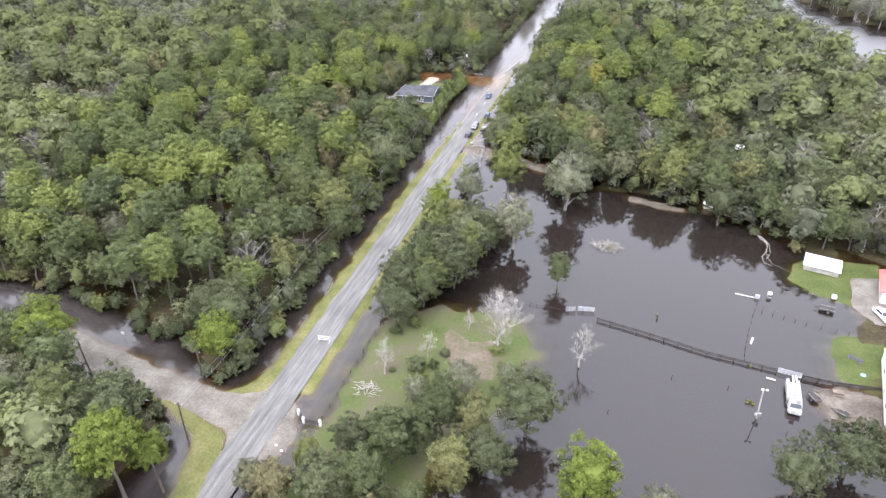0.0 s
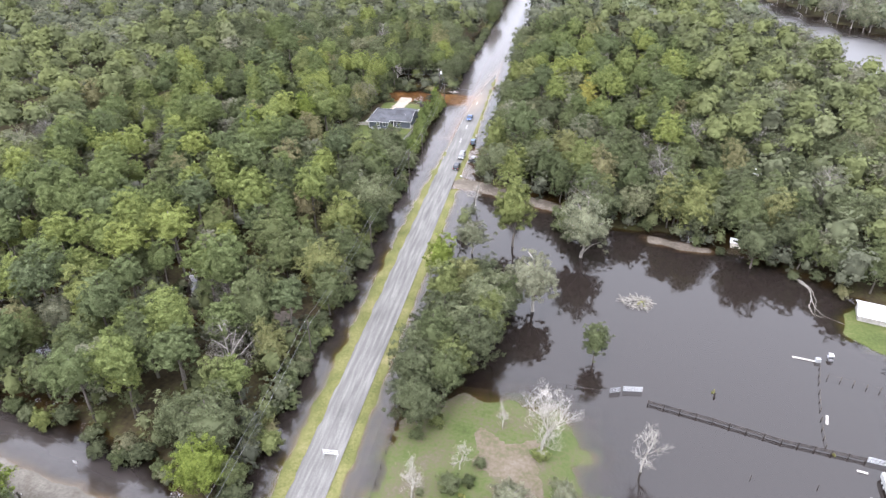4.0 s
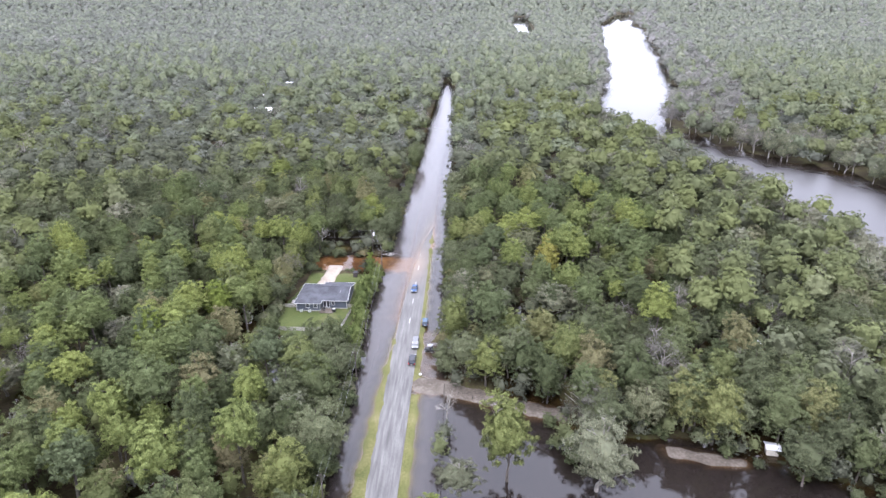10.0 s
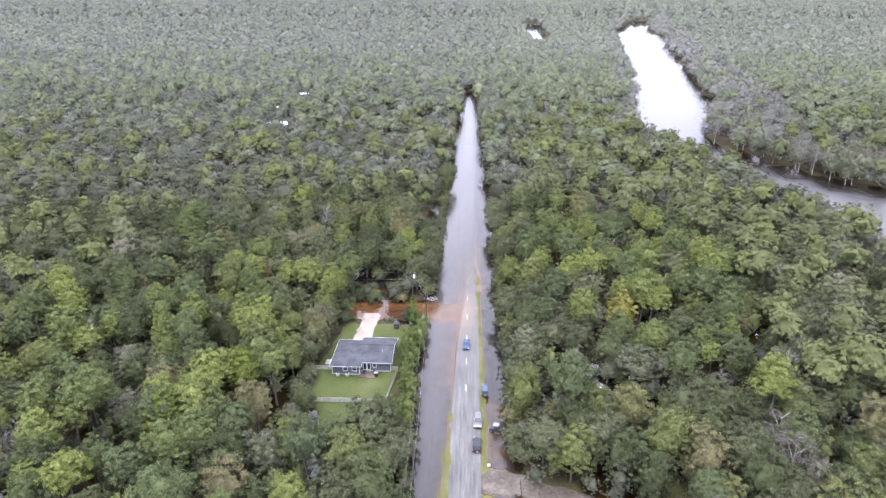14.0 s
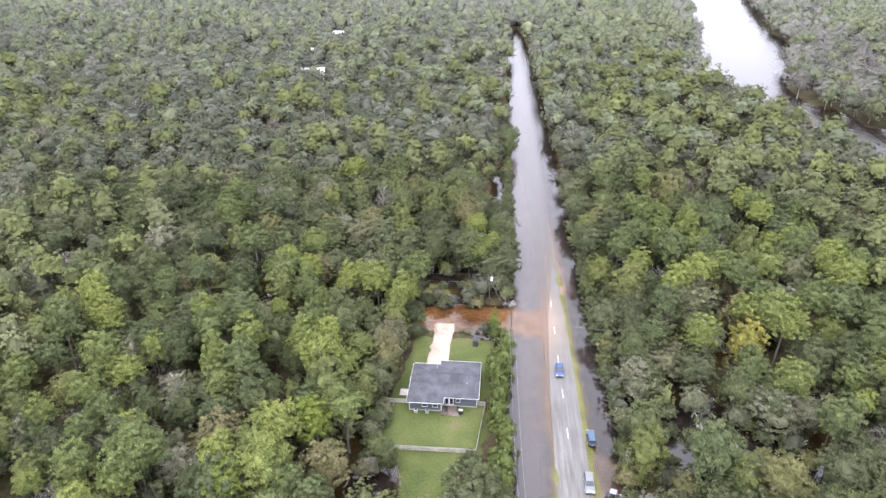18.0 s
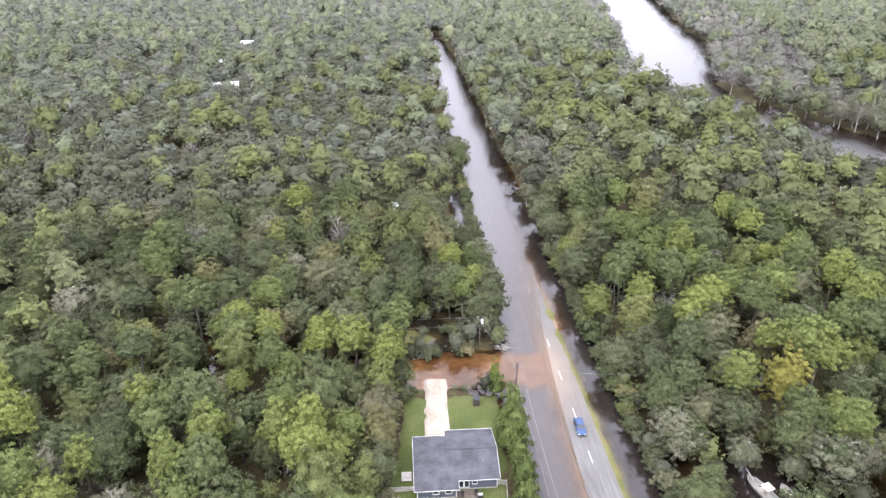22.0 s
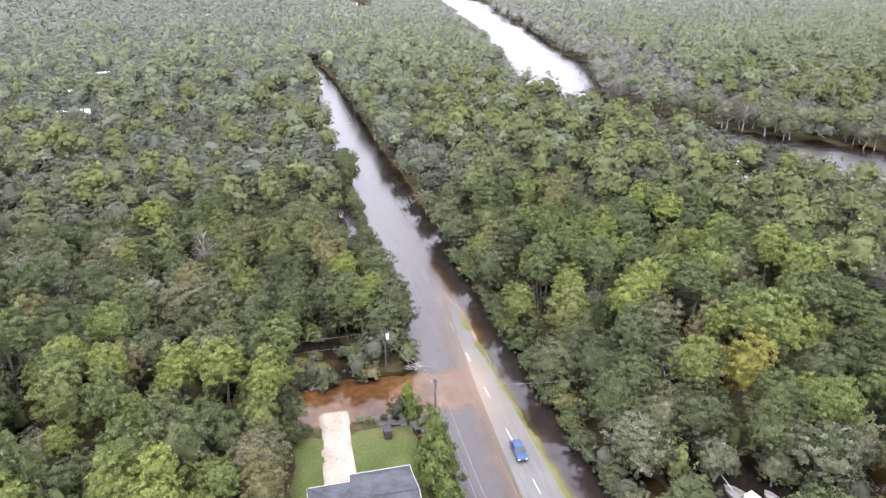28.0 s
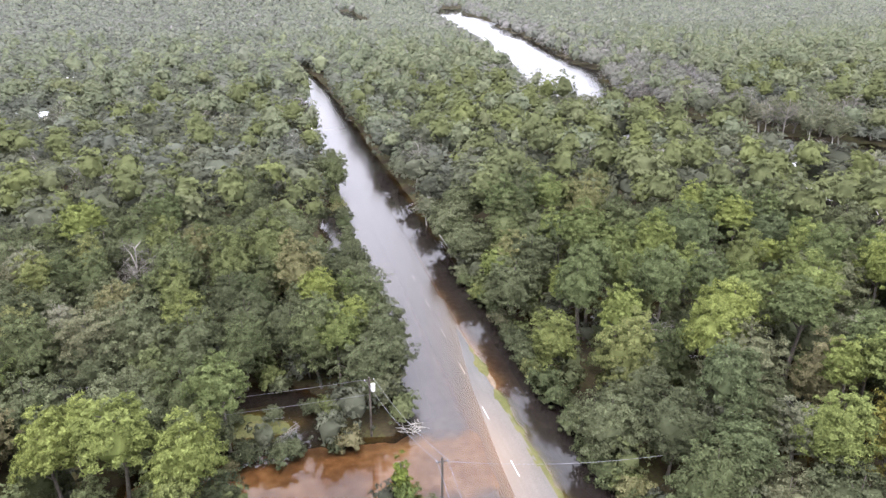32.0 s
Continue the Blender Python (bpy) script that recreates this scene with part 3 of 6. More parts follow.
def crown(seed, height, radius, base, boughs, clumps, leaves, leaf, shape="round", core=True, ruffle=0.45, wide=0.46, size=(0.07, 0.13), crease=0.36):
    """Vertices and triangles of a crown: a dome swelling over its boughs, covered in clumps of leaves round a ragged core."""
    g = np.random.default_rng(seed)
    rise = height - base
    low, peak, waist = {"pine": (-0.42, 0.9, 0.96), "tall": (-0.62, 1.0, 0.94), "round": (-0.52, 0.86, 1.0)}[shape]
    mid, half = base + 0.42 * rise, 0.58 * rise
    # boughs spread evenly over the dome
    u = (np.arange(boughs) + 0.5) / boughs
    bz = low + (1 - low) * u
    a = np.arange(boughs) * 2.399 + seed
    Q = np.stack([np.sqrt(1 - bz ** 2) * np.cos(a), np.sqrt(1 - bz ** 2) * np.sin(a), bz], 1) + g.normal(size=(boughs, 3)) * 0.16
    Q /= np.linalg.norm(Q, axis=1)[:, None]
    swell = g.uniform(0.72, 1.10, boughs)
    spread = 2.1 / math.sqrt(boughs)

    def skin(d):
        """How far the dome reaches in each direction, as a share of its radius."""
        ang = np.arccos(np.clip(d @ Q.T, -1, 1)) / spread
        return np.max((1 - crease + crease * np.sqrt(np.clip(1 - ang ** 2, 0, 1))) * swell, axis=1)

    girth = np.array([radius * waist, radius * waist, half * peak])
    C = np.array([0, 0, mid]) + Q * girth * (skin(Q) * 0.72)[:, None]
    d1 = g.normal(size=(clumps * 3, 3))
    d1 /= np.linalg.norm(d1, axis=1)[:, None]
    d1 = d1[d1[:, 2] > low + 0.25 * g.random(len(d1)) - 0.15][:clumps]
    clumps = len(d1)
    cc = np.array([0, 0, mid]) + d1 * girth * (skin(d1) * g.uniform(0.62, 1.06, clumps))[:, None]
    cs = radius * g.uniform(size[0], size[1], clumps)
    pick = g.integers(clumps, size=leaves)
    d2 = g.normal(size=(leaves, 3))
    d2[:, 2] = np.abs(d2[:, 2]) - 0.5 * g.random(leaves)
    d2 /= np.linalg.norm(d2, axis=1)[:, None]
    p = cc[pick] + d2 * cs[pick][:, None] * np.array([1, 1, 0.8]) * g.uniform(0.35, 1.2, (leaves, 1))
    body = (p - np.array([0, 0, mid])) / np.array([radius, radius, half])
    nrm = 0.45 * d2 + 0.35 * d1[pick] + 0.5 * body + g.normal(size=(leaves, 3)) * ruffle + np.array([0, 0, 0.25])
    nrm /= np.linalg.norm(nrm, axis=1)[:, None]
    t = np.cross(nrm, g.normal(size=(leaves, 3)))
    t /= np.linalg.norm(t, axis=1)[:, None] + 1e-9
    b = np.cross(nrm, t)
    sz = leaf * g.uniform(0.55, 1.25, (leaves, 1))
    k1, k2, k3 = g.uniform(-0.3, 0.3, (3, leaves, 1))
    A, B, D = p + sz * (t * 1.0 + b * k1), p + sz * (-t * (0.55 + k2) + b * wide), p + sz * (-t * (0.45 - k3) - b * wide)
    V = np.stack([A, B, D], 1).reshape(-1, 3)
    N = 0.34 * d2 + 0.55 * d1[pick] + g.normal(size=(leaves, 3)) * 0.8 * ruffle + np.array([0, 0, 0.45])
    N = np.repeat(N / np.linalg.norm(N, axis=1)[:, None], 3, axis=0)
    Fc = np.arange(leaves * 3).reshape(-1, 3)
    if core:
        iv, jf = BALL if leaves > 400 else ICO
        cv = iv * girth * ((0.60 if leaves > 250 else 0.76) * skin(iv) * (1 + 0.05 * g.normal(size=len(iv))))[:, None] + np.array([0, 0, mid])
        cn = iv + np.array([0, 0, 0.25])
        V, Fc = np.concatenate([V, cv]), np.concatenate([Fc, jf + len(V)])
        N = np.concatenate([N, cn / np.linalg.norm(cn, axis=1)[:, None]])
    return V, Fc, N, C


def crown_mesh(name, V, Fc, N, C=None):
    """Leaves as a mesh that carries the normal of the clump each one belongs to."""
    me = mesh_from(name, V, Fc, smooth=False)
    me.attributes.new("clump_normal", "FLOAT_VECTOR", "POINT").data.foreach_set("vector", np.asarray(N, np.float32).ravel())
    return me


def tube(points, radii, sides=6):
    """Vertices and triangles of a tapering limb."""
    pts = [Vector(q) for q in points]
    V, Fc = [], []
    for i, (q, r) in enumerate(zip(pts, radii)):
        d = (pts[min(i + 1, len(pts) - 1)] - pts[max(i - 1, 0)]).normalized()
        u = d.orthogonal().normalized()
        v = d.cross(u)
        V += [q + (u * math.cos(a) + v * math.sin(a)) * r for a in np.linspace(0, 2 * math.pi, sides, endpoint=False)]
    for i in range(len(pts) - 1):
        for k in range(sides):
            a, b = i * sides + k, i * sides + (k + 1) % sides
            Fc += [(a, b, b + sides), (a, b + sides, a + sides)]
    return np.array([q[:] for q in V]), np.array(Fc)


def join(pieces):
    V, Fc, n = [], [], 0
    for v, f in pieces:
        V.append(v); Fc.append(np.asarray(f) + n); n += len(v)
    return np.concatenate(V), np.concatenate(Fc)


def trunk_geo(seed, height, base, C, r=0.22, limbs=6):
    g = np.random.default_rng(seed)
    bend = g.uniform(-0.5, 0.5, 2)
    stem = [(0, 0, -0.6), (bend[0] * 0.3, bend[1] * 0.3, base * 0.6), (bend[0], bend[1], base * 1.1), (bend[0] * 0.6, bend[1] * 0.6, height * 0.86)]
    out = [tube(stem, [r * 1.35, r, r * 0.8, r * 0.25])]
    for k in g.choice(len(C), min(limbs, len(C)), replace=False):
        c = C[k]
        z0 = max(base * 0.7, c[2] - np.hypot(c[0], c[1]) * 0.9)
        out.append(tube([(bend[0] * 0.8, bend[1] * 0.8, z0), (c[0] * 0.5, c[1] * 0.5, (z0 + c[2]) / 2 + 0.2), tuple(c)], [r * 0.5, r * 0.35, r * 0.12], 4))
    return join(out)


SPECIES = {
    # height, radius, base, boughs, clumps, clump size, leaf, shape, material, label, category
    "pine_tree": (18.5, 4.5, 8.0, 16, 250, (0.08, 0.13), 0.30, "pine", M_PINE, "tall bright green pine with a tufted crown", "tree"),
    "oak_tree": (13.5, 6.0, 2.2, 22, 300, (0.07, 0.12), 0.33, "round", M_OAK, "broad grey-green oak standing in the flooded wood", "tree"),
    "gum_tree": (15.0, 4.9, 2.6, 20, 250, (0.08, 0.13), 0.31, "tall", M_GUM, "leafy green hardwood tree in flooded woods", "tree"),
    "cypress_tree": (13.5, 5.2, 1.8, 18, 230, (0.07, 0.13), 0.31, "round", M_CYP, "pale silvery cypress standing in flood water", "tree"),
    "bare_tree": (13.5, 4.6, 3.5, 16, 120, (0.10, 0.22), 0.62, "tall", M_TWIG, "leafless grey tree with a haze of fine twigs", "tree"),
}
NEAR_GEO, MID_GEO, FAR_GEO, UNDER_GEO = {}, {}, {}, {}
for si, (kind, (h, r, base, boughs, clumps, size, leaf, shape, material, label, cat)) in enumerate(SPECIES.items()):
    bare, pale = kind == "bare_tree", kind in ("bare_tree", "cypress_tree")
    for v in range(5):
        g = np.random.default_rng(100 * si + v)
        hh, rr = h * g.uniform(0.88, 1.1), r * g.uniform(0.86, 1.14)
        V, Fc, N, C = crown(1000 * si + v, hh, rr, base, boughs, clumps, 1800 if bare else 10500, leaf * (1.0 if bare else 0.75), shape, not bare, 0.45, 0.05 if bare else 0.46, size)
        cm = crown_mesh("crown", V, Fc, N)
        cm.materials.append(material)
        tv, tf = trunk_geo(1000 * si + v, hh, base, C * (1.12 if pale else 1.0), 0.3 if kind == "cypress_tree" else 0.22, {"cypress_tree": 16, "oak_tree": 12, "bare_tree": 15}.get(kind, 8))
        tm = mesh_from("trunk", tv, tf)
        tm.materials.append(M_PALEBARK if pale else M_BARK)
        NEAR_GEO[kind, v] = (cm, tm)
        MID_GEO[kind, v] = crown(1000 * si + v + 50, hh, rr * 1.06, base, boughs * 2 // 3, 80, 520, leaf * (1.6 if bare else 2.0), shape, not bare, 0.2, 0.12 if bare else 0.5, (0.09, 0.15))[:3]
        FAR_GEO[kind, v] = crown(1000 * si + v + 70, hh, rr * 1.22, base * 0.15, 8, 40, 150, leaf * (1.6 if bare else 2.9), shape, not bare, 0.14, 0.16 if bare else 0.55, (0.10, 0.18), 0.46)[:3]
        UNDER_GEO[kind, v] = crown(1000 * si + v + 90, hh, rr * 1.1, 0.3, 12, 50, 320, leaf * (1.6 if bare else 2.3), "round", not bare, 0.4, 0.12 if bare else 0.5, (0.10, 0.18))[:3]


def plant(kind, v, x, y, z, scale, turn):
    tree = tagged(new(kind), SPECIES[kind][9], SPECIES[kind][10], "trees of the flooded woods", "")
    wide = 0.92 + 0.2 * ((x * 7.31 + y * 3.17) % 1.0)
    tree.matrix_basis = Matrix.LocRotScale((x, y, z), Euler((0.05 * math.sin(x), 0.05 * math.cos(y), turn)), (scale * wide, scale * (1.98 - wide), scale))
    for nm, me in zip(("crown", "trunk"), NEAR_GEO[kind, v]):
        ob = new(nm, me)
        ob.parent = tree
    return tree


def scatter(x0, x1, y0, y1, gap, seed):
    """Even but irregular planting on a slanted, jittered grid."""
    g = np.random.default_rng(seed)
    r = math.hypot(x1 - x0, y1 - y0) / 2
    n = np.arange(-r, r, gap)
    X, Y = np.meshgrid(n, n * 0.95)
    X = X + (np.arange(X.shape[0]) % 2)[:, None] * gap / 2
    p = np.stack([X.ravel(), Y.ravel()], 1) + g.uniform(-0.55, 0.55, (X.size, 2)) * gap
    c, s = math.cos(0.6), math.sin(0.6)
    p = np.stack([p[:, 0] * c - p[:, 1] * s + (x0 + x1) / 2, p[:, 0] * s + p[:, 1] * c + (y0 + y1) / 2], 1)
    return p[(p[:, 0] > x0) & (p[:, 0] < x1) & (p[:, 1] > y0) & (p[:, 1] < y1)]


CLEARINGS = [(-79, 134.5, 5.0), (-100, 142, 6.5), (-86, 142.5, 4), (-21, 256, 5.5), (-32, 238, 7.5), (-25, 231, 6), (-93, 353.0, 4.4), (-184, 510, 9), (-193, 624, 9), (-196, 568, 7), (61.3, 208, 5), (26.2, 217, 4), (18, 180, 3), (-107, 312.5, 4.5), (65, 377, 5)]


def is_open(p, margin):
    bad = np.zeros(len(p), bool)
    for x, y, r in CLEARINGS:
        bad |= np.hypot(p[:, 0] - x, p[:, 1] - y) < r
    for poly, m in OPEN:
        bad |= inside_depth(poly, p[:, 0], p[:, 1]) > -margin
    bad |= inside_depth(BARE, p[:, 0], p[:, 1]) > 0
    return bad


KINDS = list(SPECIES)


def choose(p, g):
    """Pines west of the road and in the middle of the east wood, oaks to the north-west, pale trees along the river."""
    x, y = p[:, 0], p[:, 1]
    a = smooth_noise(x, y, 24, 5)
    west_pines = (y < 286) & (x < -84)
    pine = np.where(west_pines, 0.62, np.where((x > -42) & (y > 225), 0.5, 0.12)) + 0.28 * a
    oak = np.where(west_pines, 0.14, np.where((x < -70) & (y > 286), 0.55, 0.38))
    u = g.random(len(p))
    k = np.where(u < pine, 0, np.where(u < pine + (1 - pine) * oak * 1.2, 1, 2))
    depth = inside_depth(RIVER, x, y)
    far_bank = (depth > -48) & (x > np.interp(y, [150, 280, 345, 450, 560, 932, 1470], [120, 120, 110, 80, 70, 140, 220]))
    pale = np.where(far_bank, 0.62, np.where(depth > -20, 0.55, 0.05))
    k = np.where(g.random(len(p)) < pale, 3, k)
    bare = np.where(far_bank, 0.30, np.where(depth > -16, 0.15, np.where(y < 420, 0.04, 0.015)))
    return np.where(g.random(len(p)) < bare, 4, k)


wood = scatter(-430, 270, 30, 500, 6.8, 11)
wood = wood[~is_open(wood, 1.6)]
SIDES = [60, 80, 100, 150, 200, 250, 300, 350, 450, 500, 600, 800, 1000, 1400, 2000, 2800]
WEST = [-100, -125, -150, -200, -260, -310, -370, -415, -415, -400, -460, -620, -750, -1030, -1470, -2060]
EAST = [-10, 50, 75, 90, 100, 125, 155, 195, 260, 295, 395, 605, 800, 1240, 1880, 2720]


def in_sight(p):
    """Inside the spreading strip of land on both sides of the road that the film covers."""
    return (p[:, 0] > np.interp(p[:, 1], SIDES, WEST) - 12) & (p[:, 0] < np.interp(p[:, 1], SIDES, EAST) + 12)


wood = wood[in_sight(wood) | ((np.abs(wood[:, 0] + 60) < 60) & (wood[:, 1] < 120))]
kinds = choose(wood, np.random.default_rng(12))
rank = np.abs(wood[:, 0] - np.interp(wood[:, 1], [60, 130, 200, 330], [-55, -60, -78, -78])) + np.where(wood[:, 1] > 330, 3 * (wood[:, 1] - 330), 0) + np.where(wood[:, 1] < 60, 80, 0)
order = np.argsort(rank)
count = {}
rest = []
gg = np.random.default_rng(13)
river_gap = inside_depth(RIVER, wood[:, 0], wood[:, 1])
lane_gap = inside_depth(CORRIDOR, wood[:, 0], wood[:, 1])
for i in order:
    kind = KINDS[kinds[i]]
    sc, turn, v = gg.uniform(0.68, 1.2), gg.uniform(0, 6.28), int(gg.integers(5))
    if wood[i, 1] > 288 and lane_gap[i] > -9:
        sc *= 0.74 if wood[i, 0] < -60 else 0.92
    elif river_gap[i] > -22 and wood[i, 0] < 100:
        sc = max(sc, 1.0) * 1.08
    count[kind] = count.get(kind, 0) + 1
    if count[kind] <= 285:
        plant(kind, v, wood[i, 0], wood[i, 1], -0.1, sc, turn)
    else:
        rest.append((kind, v, wood[i, 0], wood[i, 1], sc, turn))


def woods(name, items, geo, label, material=None):
    V, Fc, T, N, n = [], [], [], [], 0
    g = np.random.default_rng(len(items))
    for kind, v, x, y, s, a in items:
        gv, gf, gn = geo[kind, v]
        c, d = math.cos(a) * s, math.sin(a) * s
        V.append(np.stack([gv[:, 0] * c - gv[:, 1] * d + x, gv[:, 0] * d + gv[:, 1] * c + y, gv[:, 2] * s], 1).astype(np.float32))
        Fc.append(gf + n)
        N.append(np.stack([(gn[:, 0] * c - gn[:, 1] * d) / s, (gn[:, 0] * d + gn[:, 1] * c) / s, gn[:, 2]], 1).astype(np.float32))
        n += len(gv)
        lo, hi = {"pine_tree": (0.5, 0.82), "oak_tree": (0.0, 0.35), "gum_tree": (0.3, 0.7), "cypress_tree": (0.86, 0.92), "bare_tree": (0.94, 1.0)}[kind]
        T.append(np.full(len(gf), lo + (hi - lo) * np.clip(0.5 + 0.45 * smooth_noise(x, y, 30, 8) + g.uniform(-0.5, 0.5), 0, 1), np.float32))
    me = crown_mesh(name, np.concatenate(V), np.concatenate(Fc), np.concatenate(N))
    me.attributes.new("tint", "FLOAT", "FACE").data.foreach_set("value", np.concatenate(T))
    put(name, me, material or M_WOODS, label, "woods", "stuff")


low = scatter(-190, 90, 62, 340, 5.6, 14)
low = low[~is_open(low, 1.2) & in_sight(low)]
lk, lg = choose(low, np.random.default_rng(15)), np.random.default_rng(16)
woods("undergrowth", [(KINDS[k if k != 4 else 1], int(lg.integers(5)), x, y, lg.uniform(0.34, 0.58), lg.uniform(0, 6.28)) for k, (x, y) in zip(lk, low)], UNDER_GEO, "young trees and brush under the taller woods")
far = scatter(-720, 720, 496, 920, 8.0, 21)
far = far[in_sight(far) & ~is_open(far, 2.0)]
# the woods close round the southern end and the sides
behind = scatter(-230, 190, -120, 330, 8.0, 24)
behind = behind[~in_sight(behind) & ~is_open(behind, 3.0) & ~((np.abs(behind[:, 0] + 57) < 9) & (behind[:, 1] < 60)) & ~((np.abs(behind[:, 0] + 60) < 60) & (behind[:, 1] < 120) & (behind[:, 1] > 30)) & ~((np.abs(behind[:, 0] - 20) < 62) & (np.abs(behind[:, 1] - 105) < 58))]
far = np.concatenate([far, behind])
fk, fg = choose(far, np.random.default_rng(22)), np.random.default_rng(23)
far_items = [(KINDS[k], int(fg.integers(5)), x, y, fg.uniform(0.86, 1.2), fg.uniform(0, 6.28)) for k, (x, y) in zip(fk, far)]
# the degrees of detail, and of haze in the leaf colour, interlock over broad belts
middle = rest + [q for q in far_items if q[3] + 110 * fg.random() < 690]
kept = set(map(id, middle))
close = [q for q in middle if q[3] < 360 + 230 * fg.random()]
near_by = set(map(id, close))
woods("woods", close, MID_GEO, "dense mixed woods of pines and oaks")
far_items = [q for q in far_items if id(q) not in kept]
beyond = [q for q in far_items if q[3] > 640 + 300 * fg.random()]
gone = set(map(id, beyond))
hazed = [(q[0], q[1] + 20, *q[2:]) for q in middle if id(q) not in near_by]
woods("far_woods", hazed + [q for q in far_items if id(q) not in gone], {**FAR_GEO, **{(k, v + 20): g for (k, v), g in MID_GEO.items()}}, "far unbroken canopy of woods with haze painted into its colour", M_FARWOODS)
dist = np.concatenate([scatter(-1000, 1300, 890, 1250, 11.0, 31), scatter(-1300, 1800, 1240, 1660, 15.0, 34), scatter(-2200, 3000, 1640, 3000, 27.0, 32)])
dist = dist[in_sight(dist) & ~is_open(dist, 4)]
TINY_GEO = {(k, 10 + v): crown(900 + 10 * i + v, 14.0, 7.0, 0.0, 6, 20, 34, 1.9, "round", True, 0.2, 0.55, (0.12, 0.22), 0.4)[:3] for i, k in enumerate(KINDS) for v in range(5)}
dk, dg = choose(dist, np.random.default_rng(32)), np.random.default_rng(33)
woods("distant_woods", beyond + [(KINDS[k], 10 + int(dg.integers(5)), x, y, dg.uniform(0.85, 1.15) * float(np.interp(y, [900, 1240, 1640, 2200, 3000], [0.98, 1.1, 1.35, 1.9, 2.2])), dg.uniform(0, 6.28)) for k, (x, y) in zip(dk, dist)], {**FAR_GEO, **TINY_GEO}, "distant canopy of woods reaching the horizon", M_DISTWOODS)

# ---------------------------------------------------------------- trees that stand by themselves
def dead_geo(seed, height, spread, levels=3):
    """A leafless tree: forking, tapering limbs."""
    g = np.random.default_rng(seed)
    out = []

    def limb(p, d, length, r, level):
        q = p + d * length * 0.5 + g.normal(size=3) * length * 0.05
        e = p + d * length + g.normal(size=3) * length * 0.10
        out.append(tube([tuple(p), tuple(q), tuple(e)], [r, r * 0.8, r * 0.5], 5 if level == 0 else 3))
        if level >= levels:
            return
        for k in range(5 if level else 7):
            nd = d + g.normal(size=3) * spread
            nd[2] = abs(nd[2]) * 0.8 + 0.22
            nd /= np.linalg.norm(nd)
            s = p + (e - p) * g.uniform(0.45, 1.0)
            limb(s, nd, length * g.uniform(0.45, 0.72), r * 0.42, level + 1)

    limb(np.array([0, 0, -0.5]), np.array([0.05, 0.02, 1.0]), height * 0.45, 0.022 * height, 0)
    return join(out)


DEAD = []
for k in range(3):
    dm = mesh_from("dead_limbs", *dead_geo(40 + k, 10.0, 0.58, 5 if k == 0 else 4))
    dm.materials.append(M_DEAD)
    DEAD.append(dm)


TWIGS = []
for k in range(3):
    wm = crown_mesh("twig", *crown(60 + k, 9.6, 3.0, 2.2, 12, 60, 420 if k == 0 else 120, 0.55, "tall", False, 0.6, 0.05, (0.12, 0.24))[:3])
    wm.materials.append(M_DEAD)
    TWIGS.append(wm)


def dead_tree(k, x, y, s, turn, label):
    tree = tagged(new("dead_tree"), label, "dead tree", "", "")
    tree.matrix_basis = Matrix.LocRotScale((x, y, 0), Euler((0, 0, turn)), (0.9 * s, 0.9 * s, 1.15 * s))
    for nm, me in (("crown", DEAD[k]), ("twig", TWIGS[k])):
        new(nm, me).parent = tree
    return tree


dead_tree(0, -23.0, 109.0, 1.5, 0.4, "large bleached leafless tree at the pond's edge")
dead_tree(1, -7.2, 108.5, 0.95, 1.4, "small white dead tree standing in the pond")
dead_tree(2, -41.8, 96.0, 0.85, 2.0, "bare broken snag on the lawn")
dead_tree(1, -35.5, 103.0, 0.6, 0.9, "bare grey snag on the wet lawn")
dead_tree(2, -30.0, 113.0, 0.55, 2.2, "bare grey snag on the wet lawn")
dead_tree(1, -47.5, 192.0, 0.7, 0.3, "bare grey tree in the flooded field")
dead_tree(2, -36.0, 189.0, 0.8, 3.0, "bare grey tree in the flooded field")
dead_tree(0, -96.5, 292.5, 0.9, 2.3, "grey leafless tree beside the clay road")
dead_tree(0, 62.0, 402.0, 1.3, 0.0, "grey leafless tree on the river bank")
dead_tree(1, 80.0, 290.0, 1.4, 0.7, "grey leafless tree on the river bank")
dead_tree(0, 84.0, 262.0, 1.3, 1.7, "grey leafless tree on the river bank")
dead_tree(2, -49.8, 226.0, 0.7, 1.1, "bare fallen-limbed tree behind the parked cars")

